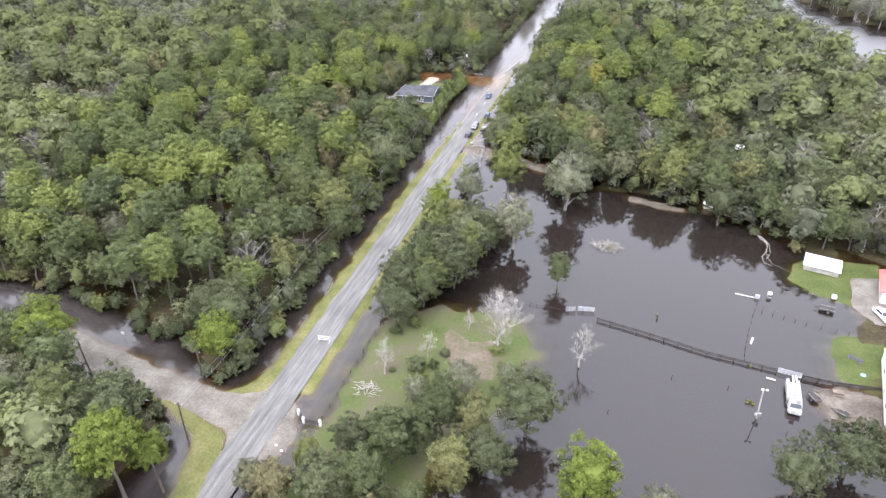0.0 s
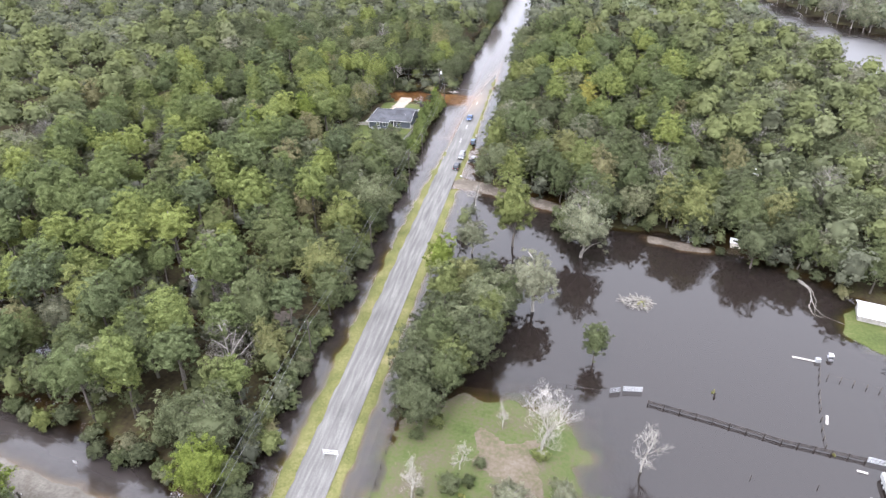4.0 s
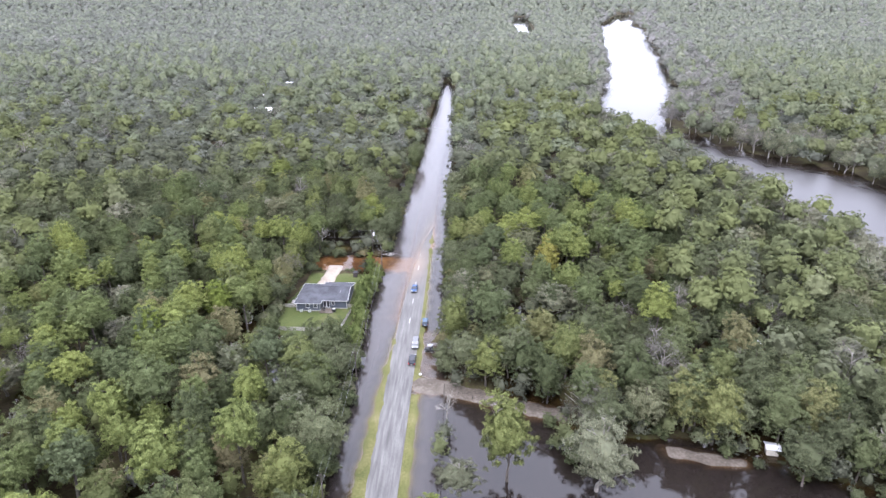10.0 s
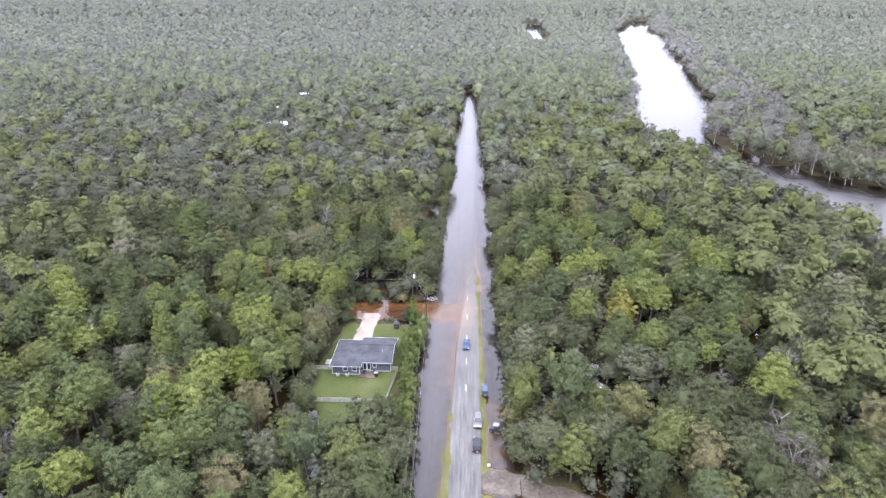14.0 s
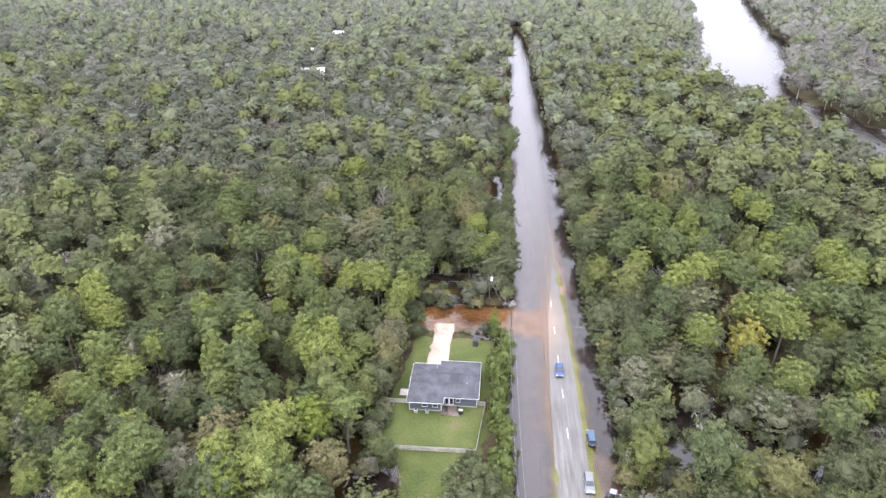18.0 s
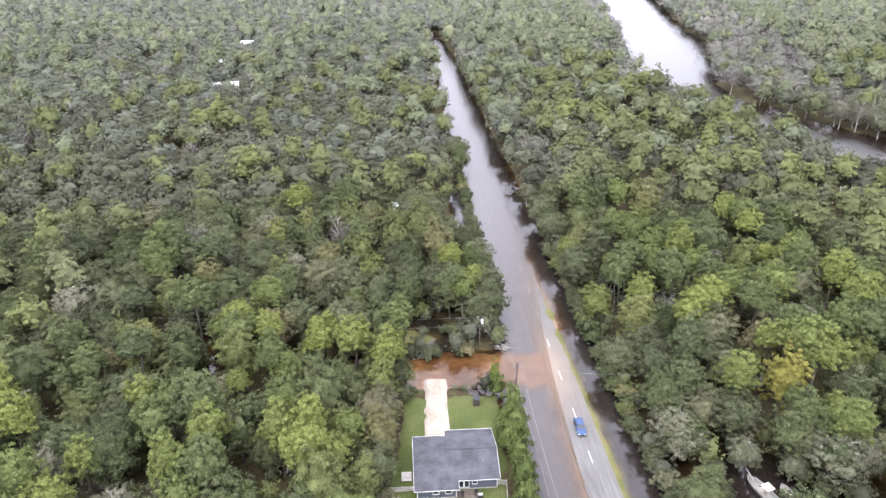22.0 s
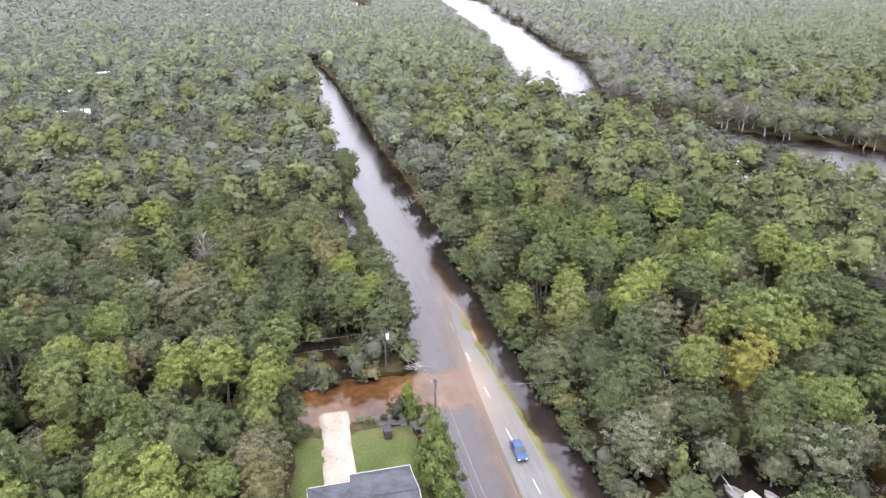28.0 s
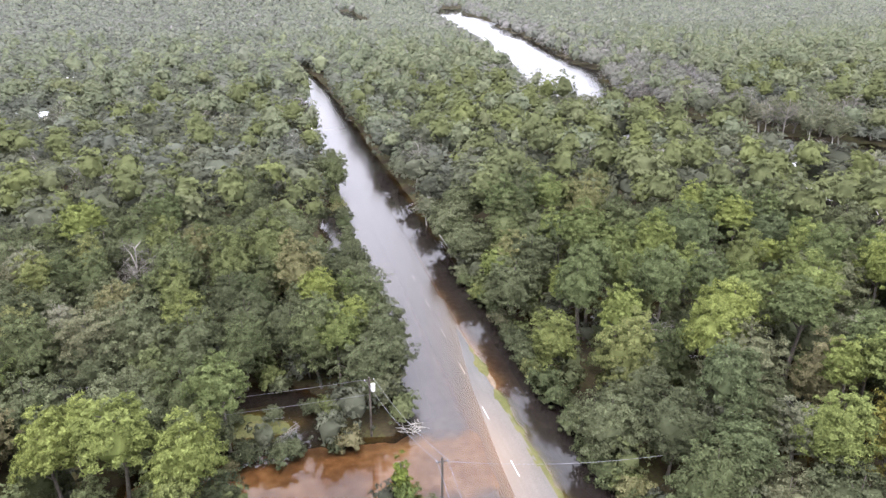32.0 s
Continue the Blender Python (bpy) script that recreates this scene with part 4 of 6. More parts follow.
# kind, x, y, scale
SOLITARY = [
    ("oak_tree", -77, 57, 0.95), ("oak_tree", -84, 62, 0.9), ("oak_tree", -91, 68, 1.0), ("oak_tree", -99, 69, 0.95), ("oak_tree", -73, 50, 0.9), ("oak_tree", -86.5, 71.5, 0.6),
    ("gum_tree", -68.8, 92.0, 0.5), ("gum_tree", -75.5, 93.5, 0.7),
    ("oak_tree", -44.7, 111.5, 0.92), ("oak_tree", -37.2, 127.0, 1.1), ("gum_tree", -44.2, 126.5, 1.05), ("oak_tree", -40.5, 131.5, 1.1), ("gum_tree", -46.0, 140.5, 1.02), ("oak_tree", -37.6, 139.5, 1.1), ("gum_tree", -42.0, 144.5, 0.95), ("oak_tree", -47.0, 119.0, 0.85), ("gum_tree", -41.5, 118.5, 0.8), ("cypress_tree", -28.0, 147.5, 1.25), ("cypress_tree", -34.0, 149.5, 0.8),
    ("cypress_tree", -44.5, 167.9, 0.85), ("gum_tree", -36.0, 133.5, 0.85), ("oak_tree", -44.5, 133.5, 0.9), ("gum_tree", -33.5, 142.5, 0.8), ("oak_tree", -39.5, 150.5, 0.85), ("gum_tree", -45.5, 149.0, 0.8), ("gum_tree", -40.0, 122.5, 0.85), ("oak_tree", -47.3, 127.0, 0.75), ("gum_tree", -35.3, 173.1, 1.25), ("cypress_tree", -18.7, 171.5, 1.35), ("gum_tree", -15.1, 133.5, 0.66),
    ("oak_tree", -13.8, 88.5, 1.0), ("gum_tree", -27.0, 84.5, 1.0), ("gum_tree", -33.0, 76.5, 0.95), ("oak_tree", -40.5, 66.5, 0.8), ("gum_tree", -47.0, 64.0, 0.72), ("gum_tree", -34.2, 68.0, 0.85), ("cypress_tree", -26.5, 95.5, 0.62), ("gum_tree", -22.3, 73.3, 0.9), ("gum_tree", -26.5, 66.5, 0.62), ("oak_tree", -18.5, 78.5, 0.8), ("cypress_tree", -33.5, 91.0, 0.5),
    ("gum_tree", -30.0, 79.5, 0.7), ("oak_tree", -38.5, 75.5, 0.75), ("gum_tree", -44.5, 70.5, 0.6), ("gum_tree", -22.0, 84.0, 0.75), ("cypress_tree", -19.0, 99.0, 0.45), ("oak_tree", -52.0, 66.0, 0.5), ("oak_tree", -36.0, 82.5, 0.5), ("cypress_tree", 8.0, 77.0, 0.6), ("oak_tree", 27.3, 88.5, 0.88), ("oak_tree", 35.8, 94.5, 0.98), ("oak_tree", 43.5, 92.5, 0.9),
    ("oak_tree", 20.4, 174.5, 0.92), ("gum_tree", 31.0, 176.0, 0.85), ("oak_tree", 38.0, 171.5, 0.8), ("gum_tree", 44.5, 169.0, 0.9), ("oak_tree", 50.5, 170.5, 0.85), ("gum_tree", 58.0, 172.0, 0.95), ("oak_tree", 10.0, 185.5, 0.95), ("oak_tree", -6.0, 189.5, 1.0), ("oak_tree", -14.5, 187.0, 0.95), ("gum_tree", 2.5, 190.0, 1.0),
    ("oak_tree", -76.5, 291.5, 0.86), ("oak_tree", -72.6, 301.0, 1.0), ("gum_tree", -72.9, 310.5, 0.95), ("oak_tree", -73.5, 318.0, 0.85), ("gum_tree", -71.8, 392.0, 0.9), ("oak_tree", -72.2, 405.0, 0.9), ("gum_tree", -82.5, 296.5, 1.0), ("oak_tree", -72.8, 294.5, 0.75), ("gum_tree", -75.0, 302.0, 0.9), ("cypress_tree", -22.0, 243.0, 0.85), ("cypress_tree", -26.0, 240.5, 0.5), ("cypress_tree", -14.0, 240.0, 0.9), ("cypress_tree", -44.5, 247.0, 0.9),
    ("gum_tree", -98.8, 263.5, 0.85), ("oak_tree", -99.5, 256.5, 0.85), ("gum_tree", -98.6, 250.0, 0.8), ("oak_tree", -99.5, 243.5, 0.75), ("oak_tree", -94.5, 266.5, 0.42),
    ("gum_tree", -98.5, 276.5, 0.85), ("oak_tree", -97.0, 282.0, 0.75), ("gum_tree", -100.5, 270.8, 0.8), ("oak_tree", -95.2, 270.3, 0.6),
    ("gum_tree", -34.5, 224.0, 0.8), ("oak_tree", -29.0, 223.5, 0.8), ("cypress_tree", -20.0, 238.5, 0.95), ("cypress_tree", -33.6, 243.5, 0.7), ("gum_tree", -25.2, 228.0, 0.5), ("gum_tree", -19.5, 216.5, 0.7), ("gum_tree", -94.0, 223.0, 0.55), ("oak_tree", -78.3, 222.5, 0.55), ("gum_tree", -76.5, 216.5, 0.6), ("gum_tree", -75.0, 213.0, 0.62), ("oak_tree", -76.0, 205.0, 0.7), ("gum_tree", -75.8, 198.0, 0.8),
]
TREE_WORDS = {
    "pine_tree": "tall bright green pine with a tufted crown",
    "oak_tree": "broad grey-green oak standing at the water's edge",
    "gum_tree": "leafy green hardwood tree beside the flood",
    "cypress_tree": "pale silvery tree standing in flood water",
}
sg = np.random.default_rng(77)
for kind, x, y, s in SOLITARY:
    tree = plant(kind, int(sg.integers(5)), x, y, -0.1, s * sg.uniform(0.95, 1.05), sg.uniform(0, 6.28))
    tagged(tree, TREE_WORDS[kind], group="trees round the pond and road")

# a few crowns of a much brighter, yellower green
M_LIME = foliage("bright_new_needles", [(0.0, (0.140, 0.176, 0.044)), (1.0, (0.166, 0.202, 0.050))])
for kind, x, y, s, turn in (("pine_tree", -68.2, 57.6, 1.22, 0.3), ("pine_tree", -64.6, 61.2, 0.8, 1.9), ("pine_tree", -96.4, 76.8, 1.1, 2.6), ("gum_tree", -72.7, 90.2, 0.9, 0.8), ("gum_tree", -2.7, 75.0, 1.05, 1.2), ("gum_tree", -49.6, 154.5, 0.85, 2.2), ("pine_tree", -107.0, 222.0, 0.95, 0.4), ("pine_tree", -118.0, 205.0, 0.95, 3.4)):
    tree = plant(kind, int(10 * s) % 5, x, y, -0.1, s, turn)
    tagged(tree, "vivid yellow-green tree brighter than its neighbours", group="trees round the pond and road")
    for ch in tree.children:
        if ch.name.startswith("crown"):
            ch.data = ch.data.copy()
            ch.data.materials[0] = M_LIME

# the one yellow tree in the east wood
M_YELLOW = foliage("yellowing_leaves", [(0.0, (0.225, 0.218, 0.060)), (1.0, (0.25, 0.235, 0.070))])
ym = crown_mesh("crown", *crown(501, 17.0, 4.4, 4.0, 18, 220, 9500, 0.24, "tall", crease=0.4)[:3])
ym.materials.append(M_YELLOW)
yt = tagged(new("gum_tree"), "yellowing autumn tree among green woods", "tree")
yt.matrix_basis = Matrix.LocRotScale((-21.0, 256.0, -0.1), None, (1.15, 1.15, 1.08))
for nm, me in (("crown", ym), ("trunk", NEAR_GEO["gum_tree", 0][1])):
    new(nm, me).parent = yt

# bushes: low growth along the edges of the woods, and the hedge beside the house
M_HEDGE = foliage("hedge_leaves", [(0.0, (0.096, 0.128, 0.046)), (1.0, (0.160, 0.190, 0.066))])
BUSH = []
for v in range(6):
    bmsh = crown_mesh("bush_leaves", *crown(700 + v, 4.2, 2.4, 0.0, 9, 60, 1300, 0.26, "round", size=(0.12, 0.2))[:3])
    bmsh.materials.append(M_HEDGE if v > 3 else M_GUM if v % 2 else M_OAK)
    BUSH.append(bmsh)


def bush(x, y, s, tall=1.0, label="leafy green bush at the edge of the flooded wood", group="bushes along the road"):
    ob = tagged(new("bush", BUSH[int(sg.integers(4)) if "hedge" not in group else 4 + int(sg.integers(2))]), label, "bush", group)
    ob.matrix_basis = Matrix.LocRotScale((x, y, -0.25), Euler((0, 0, sg.uniform(0, 6.28))), (s, s, s * tall))


for y in np.arange(88, 222, 3.4):
    bush(-68.9 - 0.012 * (y - 90) - sg.uniform(0.4, 2.4), y, sg.uniform(0.7, 1.25))
for y in np.arange(221, 268, 1.9):
    bush(-73.4 + sg.uniform(-1.7, 1.5), y, sg.uniform(0.6, 1.2), sg.uniform(0.9, 2.1), "tall green hedge bush beside the house", "hedge beside the house")
for y in np.arange(212, 330, 4.0):
    bush(-49.6 - 0.01 * (y - 210) + sg.uniform(-0.2, 1.8), y, sg.uniform(0.7, 1.3))
for y in np.arange(296, 420, 5.0):
    bush(-71.6 - sg.uniform(0, 1.5), y, sg.uniform(0.8, 1.3))
for x in np.arange(-106, -73, 5.5):
    bush(x, 289.5 + sg.uniform(-0.8, 1.5), sg.uniform(0.7, 1.3))
for x in (-83.5, -81.6, -79.4, -77.2, -92.2, -93.9):
    bush(x, 269.6 + sg.uniform(-0.4, 0.4), sg.uniform(0.3, 0.5), 0.8, "dark low shrub standing in the ditch", "shrubs in the ditch")
for y in np.arange(222, 268, 3.4):
    bush(-98.6 + sg.uniform(-0.9, 0.9), y, sg.uniform(0.8, 1.3), label="leafy green bush at the edge of the garden")

# low growth along every other edge of the near woods
edge = scatter(-150, 75, 62, 330, 3.6, 61)
edge = edge[~((edge[:, 0] > -101) & (edge[:, 0] < -69) & (edge[:, 1] > 200) & (edge[:, 1] < 277)) & ~((edge[:, 0] > -54) & (edge[:, 0] < -46) & (edge[:, 1] < 206))]
edge = edge[inside_depth(LANE, edge[:, 0], edge[:, 1]) < -1.5]
room = np.max([inside_depth(poly, edge[:, 0], edge[:, 1]) for poly, m in OPEN], axis=0)
edge = edge[(room < 0.3) & (room > -3.0) & (sg.random(len(edge)) < 0.8)]
for x, y in edge[np.argsort(np.abs(edge[:, 0] + 50))][:170]:
    bush(x, y, sg.uniform(0.6, 1.25), label="leafy bush at the water's edge", group="bushes at the water's edge")
for k in range(7):
    bush(-46.0 + 22 * sg.random(), 92 + 24 * sg.random(), sg.uniform(0.35, 0.95), label="rough bush on the wet lawn", group="bushes on the lawn")
bush(-23.0, 108.4, 0.7, 0.7, "green shrub at the foot of the dead tree", "bushes on the lawn")
conifer = crown(801, 8.5, 1.5, 0.4, 14, 70, 1500, 0.26, "tall", size=(0.16, 0.26))[:3]
cfm = crown_mesh("crown", *conifer)
cfm.materials.append(M_LIME)
cft = tagged(new("young_conifer"), "narrow bright green young conifer beside the house", "tree")
cft.location = (-75.4, 268.6, 0.2)
new("crown", cfm).parent = cft
ctm = mesh_from("trunk", *tube([(0, 0, -0.3), (0, 0, 7.0)], [0.14, 0.04]))
ctm.materials.append(M_BARK)
new("trunk", ctm).parent = cft

# ---------------------------------------------------------------- things: helpers
M_WHITE = plain("white_paint", (0.60, 0.60, 0.59), 0.45)
M_ROOF = surface("grey_shingles", [(0.3, (0.046, 0.047, 0.053)), (0.7, (0.080, 0.082, 0.092))], scale=0.5, fine=5.0, rough=0.9, bump=0.4)
M_SIDING = surface("slate_siding", [(0.3, (0.075, 0.085, 0.105)), (0.7, (0.105, 0.118, 0.14))], scale=0.6, fine=5, rough=0.7, bump=0.2, stretch=(0.2, 0.2, 4))
M_GLASS = plain("window_glass", (0.03, 0.035, 0.045), 0.06, vary=0.05)
M_CONC = surface("concrete_slab", [(0.3, (0.30, 0.28, 0.25)), (0.7, (0.44, 0.42, 0.38))], scale=0.8, fine=6, rough=0.9, bump=0.2)
M_PLANK = surface("weathered_planks", [(0.3, (0.24, 0.22, 0.20)), (0.7, (0.42, 0.40, 0.37))], scale=1.0, fine=8, rough=0.9, bump=0.3)
M_DARKWOOD = surface("dark_wood", [(0.3, (0.028, 0.024, 0.022)), (0.7, (0.07, 0.06, 0.055))], scale=1.0, fine=8, rough=0.85, bump=0.3)
M_BROWNWOOD = surface("brown_table_wood", [(0.3, (0.11, 0.085, 0.065)), (0.7, (0.19, 0.155, 0.125))], scale=1.0, fine=8, rough=0.9, bump=0.3)
M_POLE = surface("utility_pole_wood", [(0.3, (0.05, 0.042, 0.036)), (0.7, (0.11, 0.095, 0.08))], scale=1.0, fine=9, rough=0.9, bump=0.3)
M_STEEL = plain("galvanised_steel", (0.52, 0.53, 0.54), 0.35, 0.6)
M_GREYMETAL = plain("grey_metal", (0.28, 0.28, 0.29), 0.4, 0.5)
M_BLACK = plain("black_plastic", (0.02, 0.02, 0.022), 0.5)
M_TYRE = plain("tyre_rubber", (0.022, 0.022, 0.022), 0.85)
M_WIRE = plain("cable", (0.20, 0.20, 0.21), 0.5)
M_RED = surface("red_metal_roof", [(0.3, (0.36, 0.075, 0.065)), (0.7, (0.48, 0.13, 0.11))], scale=0.6, fine=4, rough=0.45, bump=0.1)
M_METALROOF = surface("white_metal_roof", [(0.3, (0.62, 0.63, 0.65)), (0.7, (0.80, 0.80, 0.80))], scale=0.5, fine=3, rough=0.35, bump=0.05)
M_CREAM = plain("cream_siding", (0.52, 0.48, 0.40), 0.7)
M_LAMP_RED = plain("red_lens", (0.45, 0.03, 0.03), 0.2)
M_LAMP_CLEAR = plain("clear_lens", (0.75, 0.75, 0.72), 0.15)


def part(name, bm, material, parent, label=""):
    me = bpy.data.meshes.new(name)
    bm.to_mesh(me)
    bm.free()
    me.materials.append(material)
    ob = new(name, me)
    ob.parent = parent
    if label:
        tagged(ob, label)
    return ob


def thing(name, x, y, z, label, category, group="", kind=""):
    ob = tagged(new(name), label, category, group, kind)
    ob.location = (x, y, z)
    return ob


def box(size, at=(0, 0, 0), bevel=0.02, taper=1.0, turn=0.0):
    """A bevelled box standing on its base at `at`; taper shrinks its top."""
    bm = bmesh.new()
    bmesh.ops.create_cube(bm, size=1)
    for v in bm.verts:
        t = taper if v.co.z > 0 else 1.0
        v.co = Vector((v.co.x * size[0] * t, v.co.y * size[1] * t, (v.co.z + 0.5) * size[2]))
    if bevel:
        bmesh.ops.bevel(bm, geom=bm.edges[:], offset=bevel, segments=1, affect="EDGES")
    bmesh.ops.transform(bm, matrix=pose(*at, 0, 0, turn), verts=bm.verts)
    return bm


def solid(corners, faces):
    bm = bmesh.new()
    vs = [bm.verts.new(c) for c in corners]
    for f in faces:
        bm.faces.new([vs[i] for i in f])
    bmesh.ops.recalc_face_normals(bm, faces=bm.faces)
    return bm


def slab(corners, thick):
    """A flat plate from its upper outline, with thickness straight down."""
    n = len(corners)
    low = [(x, y, z - thick) for x, y, z in corners]
    return solid(list(corners) + low, [tuple(range(n)), tuple(range(2 * n - 1, n - 1, -1))] + [(i, (i + 1) % n, n + (i + 1) % n, n + i) for i in range(n)])


UNIT = {}


def bar(name, parent, material, p0, p1, w, h, label="", round_=False):
    """A straight member from p0 to p1 (in the parent's frame), sharing one unit mesh for each material."""
    key = (material.name, round_)
    if key not in UNIT:
        bm = bmesh.new()
        if round_:
            bmesh.ops.create_cone(bm, cap_ends=True, segments=8, radius1=0.5, radius2=0.46, depth=1)
        else:
            bmesh.ops.create_cube(bm, size=1)
            bmesh.ops.bevel(bm, geom=bm.edges[:], offset=0.04, segments=1, affect="EDGES")
        me = bpy.data.meshes.new("member")
        bm.to_mesh(me)
        bm.free()
        me.materials.append(material)
        UNIT[key] = me
    a, b = Vector(p0), Vector(p1)
    d = b - a
    up = Vector((0, 0, 1)) if abs(d.normalized().z) < 0.95 else Vector((0, 1, 0))
    side = up.cross(d).normalized()
    top = d.cross(side).normalized()
    m = Matrix((side * w, top * h, d)).transposed().to_4x4()
    ob = new(name, UNIT[key])
    ob.matrix_basis = Matrix.Translation((a + b) / 2) @ m
    ob.parent = parent
    if label:
        tagged(ob, label)
    return ob


def drum(r, depth, at, axis="z", segments=14, r2=None):
    bm = bmesh.new()
    bmesh.ops.create_cone(bm, cap_ends=True, segments=segments, radius1=r, radius2=r if r2 is None else r2, depth=depth)
    rot = {"z": pose(0, 0, 0), "x": pose(0, 0, 0, 0, 90, 0), "y": pose(0, 0, 0, 90, 0, 0)}[axis]
    bmesh.ops.transform(bm, matrix=Matrix.Translation(at) @ rot, verts=bm.verts)
    return bm


def along(points, gap):
    """Even stations along a line of plan points."""
    pts, out = [Vector(p) for p in points], []
    for a, b in zip(pts, pts[1:]):
        n = max(1, round((b - a).length / gap))
        out += [a + (b - a) * i / n for i in range(n)]
    return out + [pts[-1]]


def fence(label, points, gap, ground, post_h, rails, material, post_w=0.12, rail=(0.04, 0.13), missing=()):
    x0, y0 = points[0]
    f = thing("fence", x0, y0, ground, label, "fence", kind="structure")
    st = [(p.x - x0, p.y - y0) for p in along([(*q, 0) for q in points], gap)]
    for i, (x, y) in enumerate(st):
        bar("post", f, material, (x, y, -0.7), (x, y, post_h), post_w, post_w)
    for i, (a, b) in enumerate(zip(st, st[1:])):
        if i in missing:
            continue
        for z in rails:
            bar("rail", f, material, (*a, z), (*b, z), *rail)
    return f


# ---------------------------------------------------------------- the road's markings and furniture
for k in range(-3, 6):
    y = 271.3 + 12.19 * k
    x = float(road_x(y))
    z = float(road_z(y)) + 0.012
    q = y + 3.05
    bm = slab([(x - 0.055, y, z), (x + 0.055, y, z), (float(road_x(q)) + 0.055, q, float(road_z(q)) + 0.012), (float(road_x(q)) - 0.055, q, float(road_z(q)) + 0.012)], 0.01)
    part("lane_dash", bm, M_WHITE, road, "worn white lane dash")

barricade = thing("barricade", -56.6, 101.2, 0.32, "white road-closed barricade standing on the road", "barricade")
for z in (0.45, 0.85, 1.25):
    bar("plank", barricade, M_WHITE, (-1.3, 0, z), (1.3, 0.25, z), 0.04, 0.15)
for x in (-1.1, 1.1):
    bar("upright", barricade, M_WHITE, (x, x * 0.1, 0), (x, x * 0.1, 1.45), 0.07, 0.07)
    bar("foot", barricade, M_GREYMETAL, (x, -0.6 + x * 0.1, 0.04), (x, 0.6 + x * 0.1, 0.04), 0.07, 0.07)

for x, y in ((-52.3, 81.9), (-50.7, 80.5), (-47.6, 80.6)):
    pl = thing("gate_pillar", x, y, 0.05, "white gate pillar with a ball cap", "gate pillar", "pillars at the gateway")
    part("shaft", box((0.38, 0.38, 1.15), bevel=0.03), M_WHITE, pl)
    part("cap", box((0.46, 0.46, 0.08), (0, 0, 1.15), 0.02), M_WHITE, pl)
    bm = bmesh.new()
    bmesh.ops.create_uvsphere(bm, u_segments=12, v_segments=8, radius=0.18, matrix=pose(0, 0, 1.38))
    part("ball", bm, M_WHITE, pl)
fence("dark gateway fence between white pillars", [(-52.3, 81.9), (-50.7, 80.5), (-47.6, 80.6)], 1.5, 0.0, 1.0, (0.3, 0.6, 0.9), M_DARKWOOD, 0.08)
for x, y in ((-52.6, 74.4), (-51.2, 73.6)):
    st = thing("white_stone", x, y, 0.1, "white painted stone beside the road", "stone", "stones at the corner")
    part("stone", box((0.5, 0.4, 0.45), bevel=0.12, taper=0.8), M_WHITE, st)
fence("dark wire fence overgrown along the flooded ditch", [(-47.9, 82), (-48.0, 113), (-47.4, 160), (-48.6, 204)], 3.0, 0.0, 1.05, (0.35, 0.7, 1.0), M_DARKWOOD, 0.13, (0.03, 0.05))
fence("short fence posts along the dirt lane", [(-48.6, 202.5), (-42, 199.5), (-34, 196)], 3.4, 0.1, 0.9, (0.8,), M_DARKWOOD, 0.12, (0.02, 0.02))


def utility_pole(x, y, h, label, transformer=False, lean=0.0):
    p = thing("utility_pole", x, y, 0, label, "utility pole", "utility poles")
    bar("shaft", p, M_POLE, (0, 0, -0.8), (lean, 0, h), 0.30, 0.30, round_=True)
    bar("crossarm", p, M_POLE, (lean - 0.7, 0, h - 0.5), (lean + 0.7, 0, h - 0.5), 0.1, 0.12)
    for k in (-0.6, 0.6):
        bar("insulator", p, M_WHITE, (lean + k, 0, h - 0.44), (lean + k, 0, h - 0.24), 0.09, 0.09, round_=True)
    if transformer:
        part("transformer", drum(0.3, 1.0, (lean + 0.45, 0, h - 1.6)), M_WHITE, p, "pale grey transformer can")
    return p


POLES = [(-68.6, 124.0, 9.0), (-68.3, 163.2, 9.0), (-69.3, 204.5, 9.0), (-70.1, 224.5, 6.5), (-71.3, 265.8, 9.3), (-76.8, 283.6, 9.2)]
for x, y, h in POLES:
    utility_pole(x, y, h, "dark wooden utility pole standing in flood water", h == 9.2)
utility_pole(-67.0, 71.0, 9.0, "dark wooden utility pole on the flooded corner", False)
utility_pole(-94.2, 80.0, 8.0, "leaning dark pole beside the side road", False, -0.5)
utility_pole(-73.5, 85.0, 7.0, "short dark pole beside the side road", False)


def cable(a, b, sag=0.9):
    pts = []
    for t in np.linspace(0, 1, 13):
        p = Vector(a).lerp(Vector(b), float(t))
        p.z -= sag * 4 * t * (1 - t)
        pts.append(tuple(p))
    me = mesh_from("cable", *tube(pts, [0.022] * len(pts), 3))
    put("power_cable", me, M_WIRE, "thin power cable strung between poles", "power cable", "structure")


line = [(-67.0, 71.0, 8.6)] + [(x, y, h - 0.3) for x, y, h in POLES]
for a, b in zip(line, line[1:]):
    for dx in (-0.6, 0.6):
        cable((a[0] + dx, a[1], a[2]), (b[0] + dx, b[1], b[2]))
for z in (8.9, 6.6):
    cable((-76.8, 283.6, z), (-150, 288, z), 1.2)
cable((-71.3, 265.8, 8.9), (-47.0, 262.0, 8.0), 0.8)

# ---------------------------------------------------------------- vehicles


def wheels(car, length, width, r, base):
    for sx in (-1, 1):
        for sy in (-1, 1):
            t = part("wheel", drum(r, 0.22, (sx * (width / 2 - 0.12), sy * base / 2, r), "x"), M_TYRE, car)
            part("rim", drum(r * 0.6, 0.03, (sx * (width / 2), sy * base / 2, r), "x", 10), M_STEEL, t)


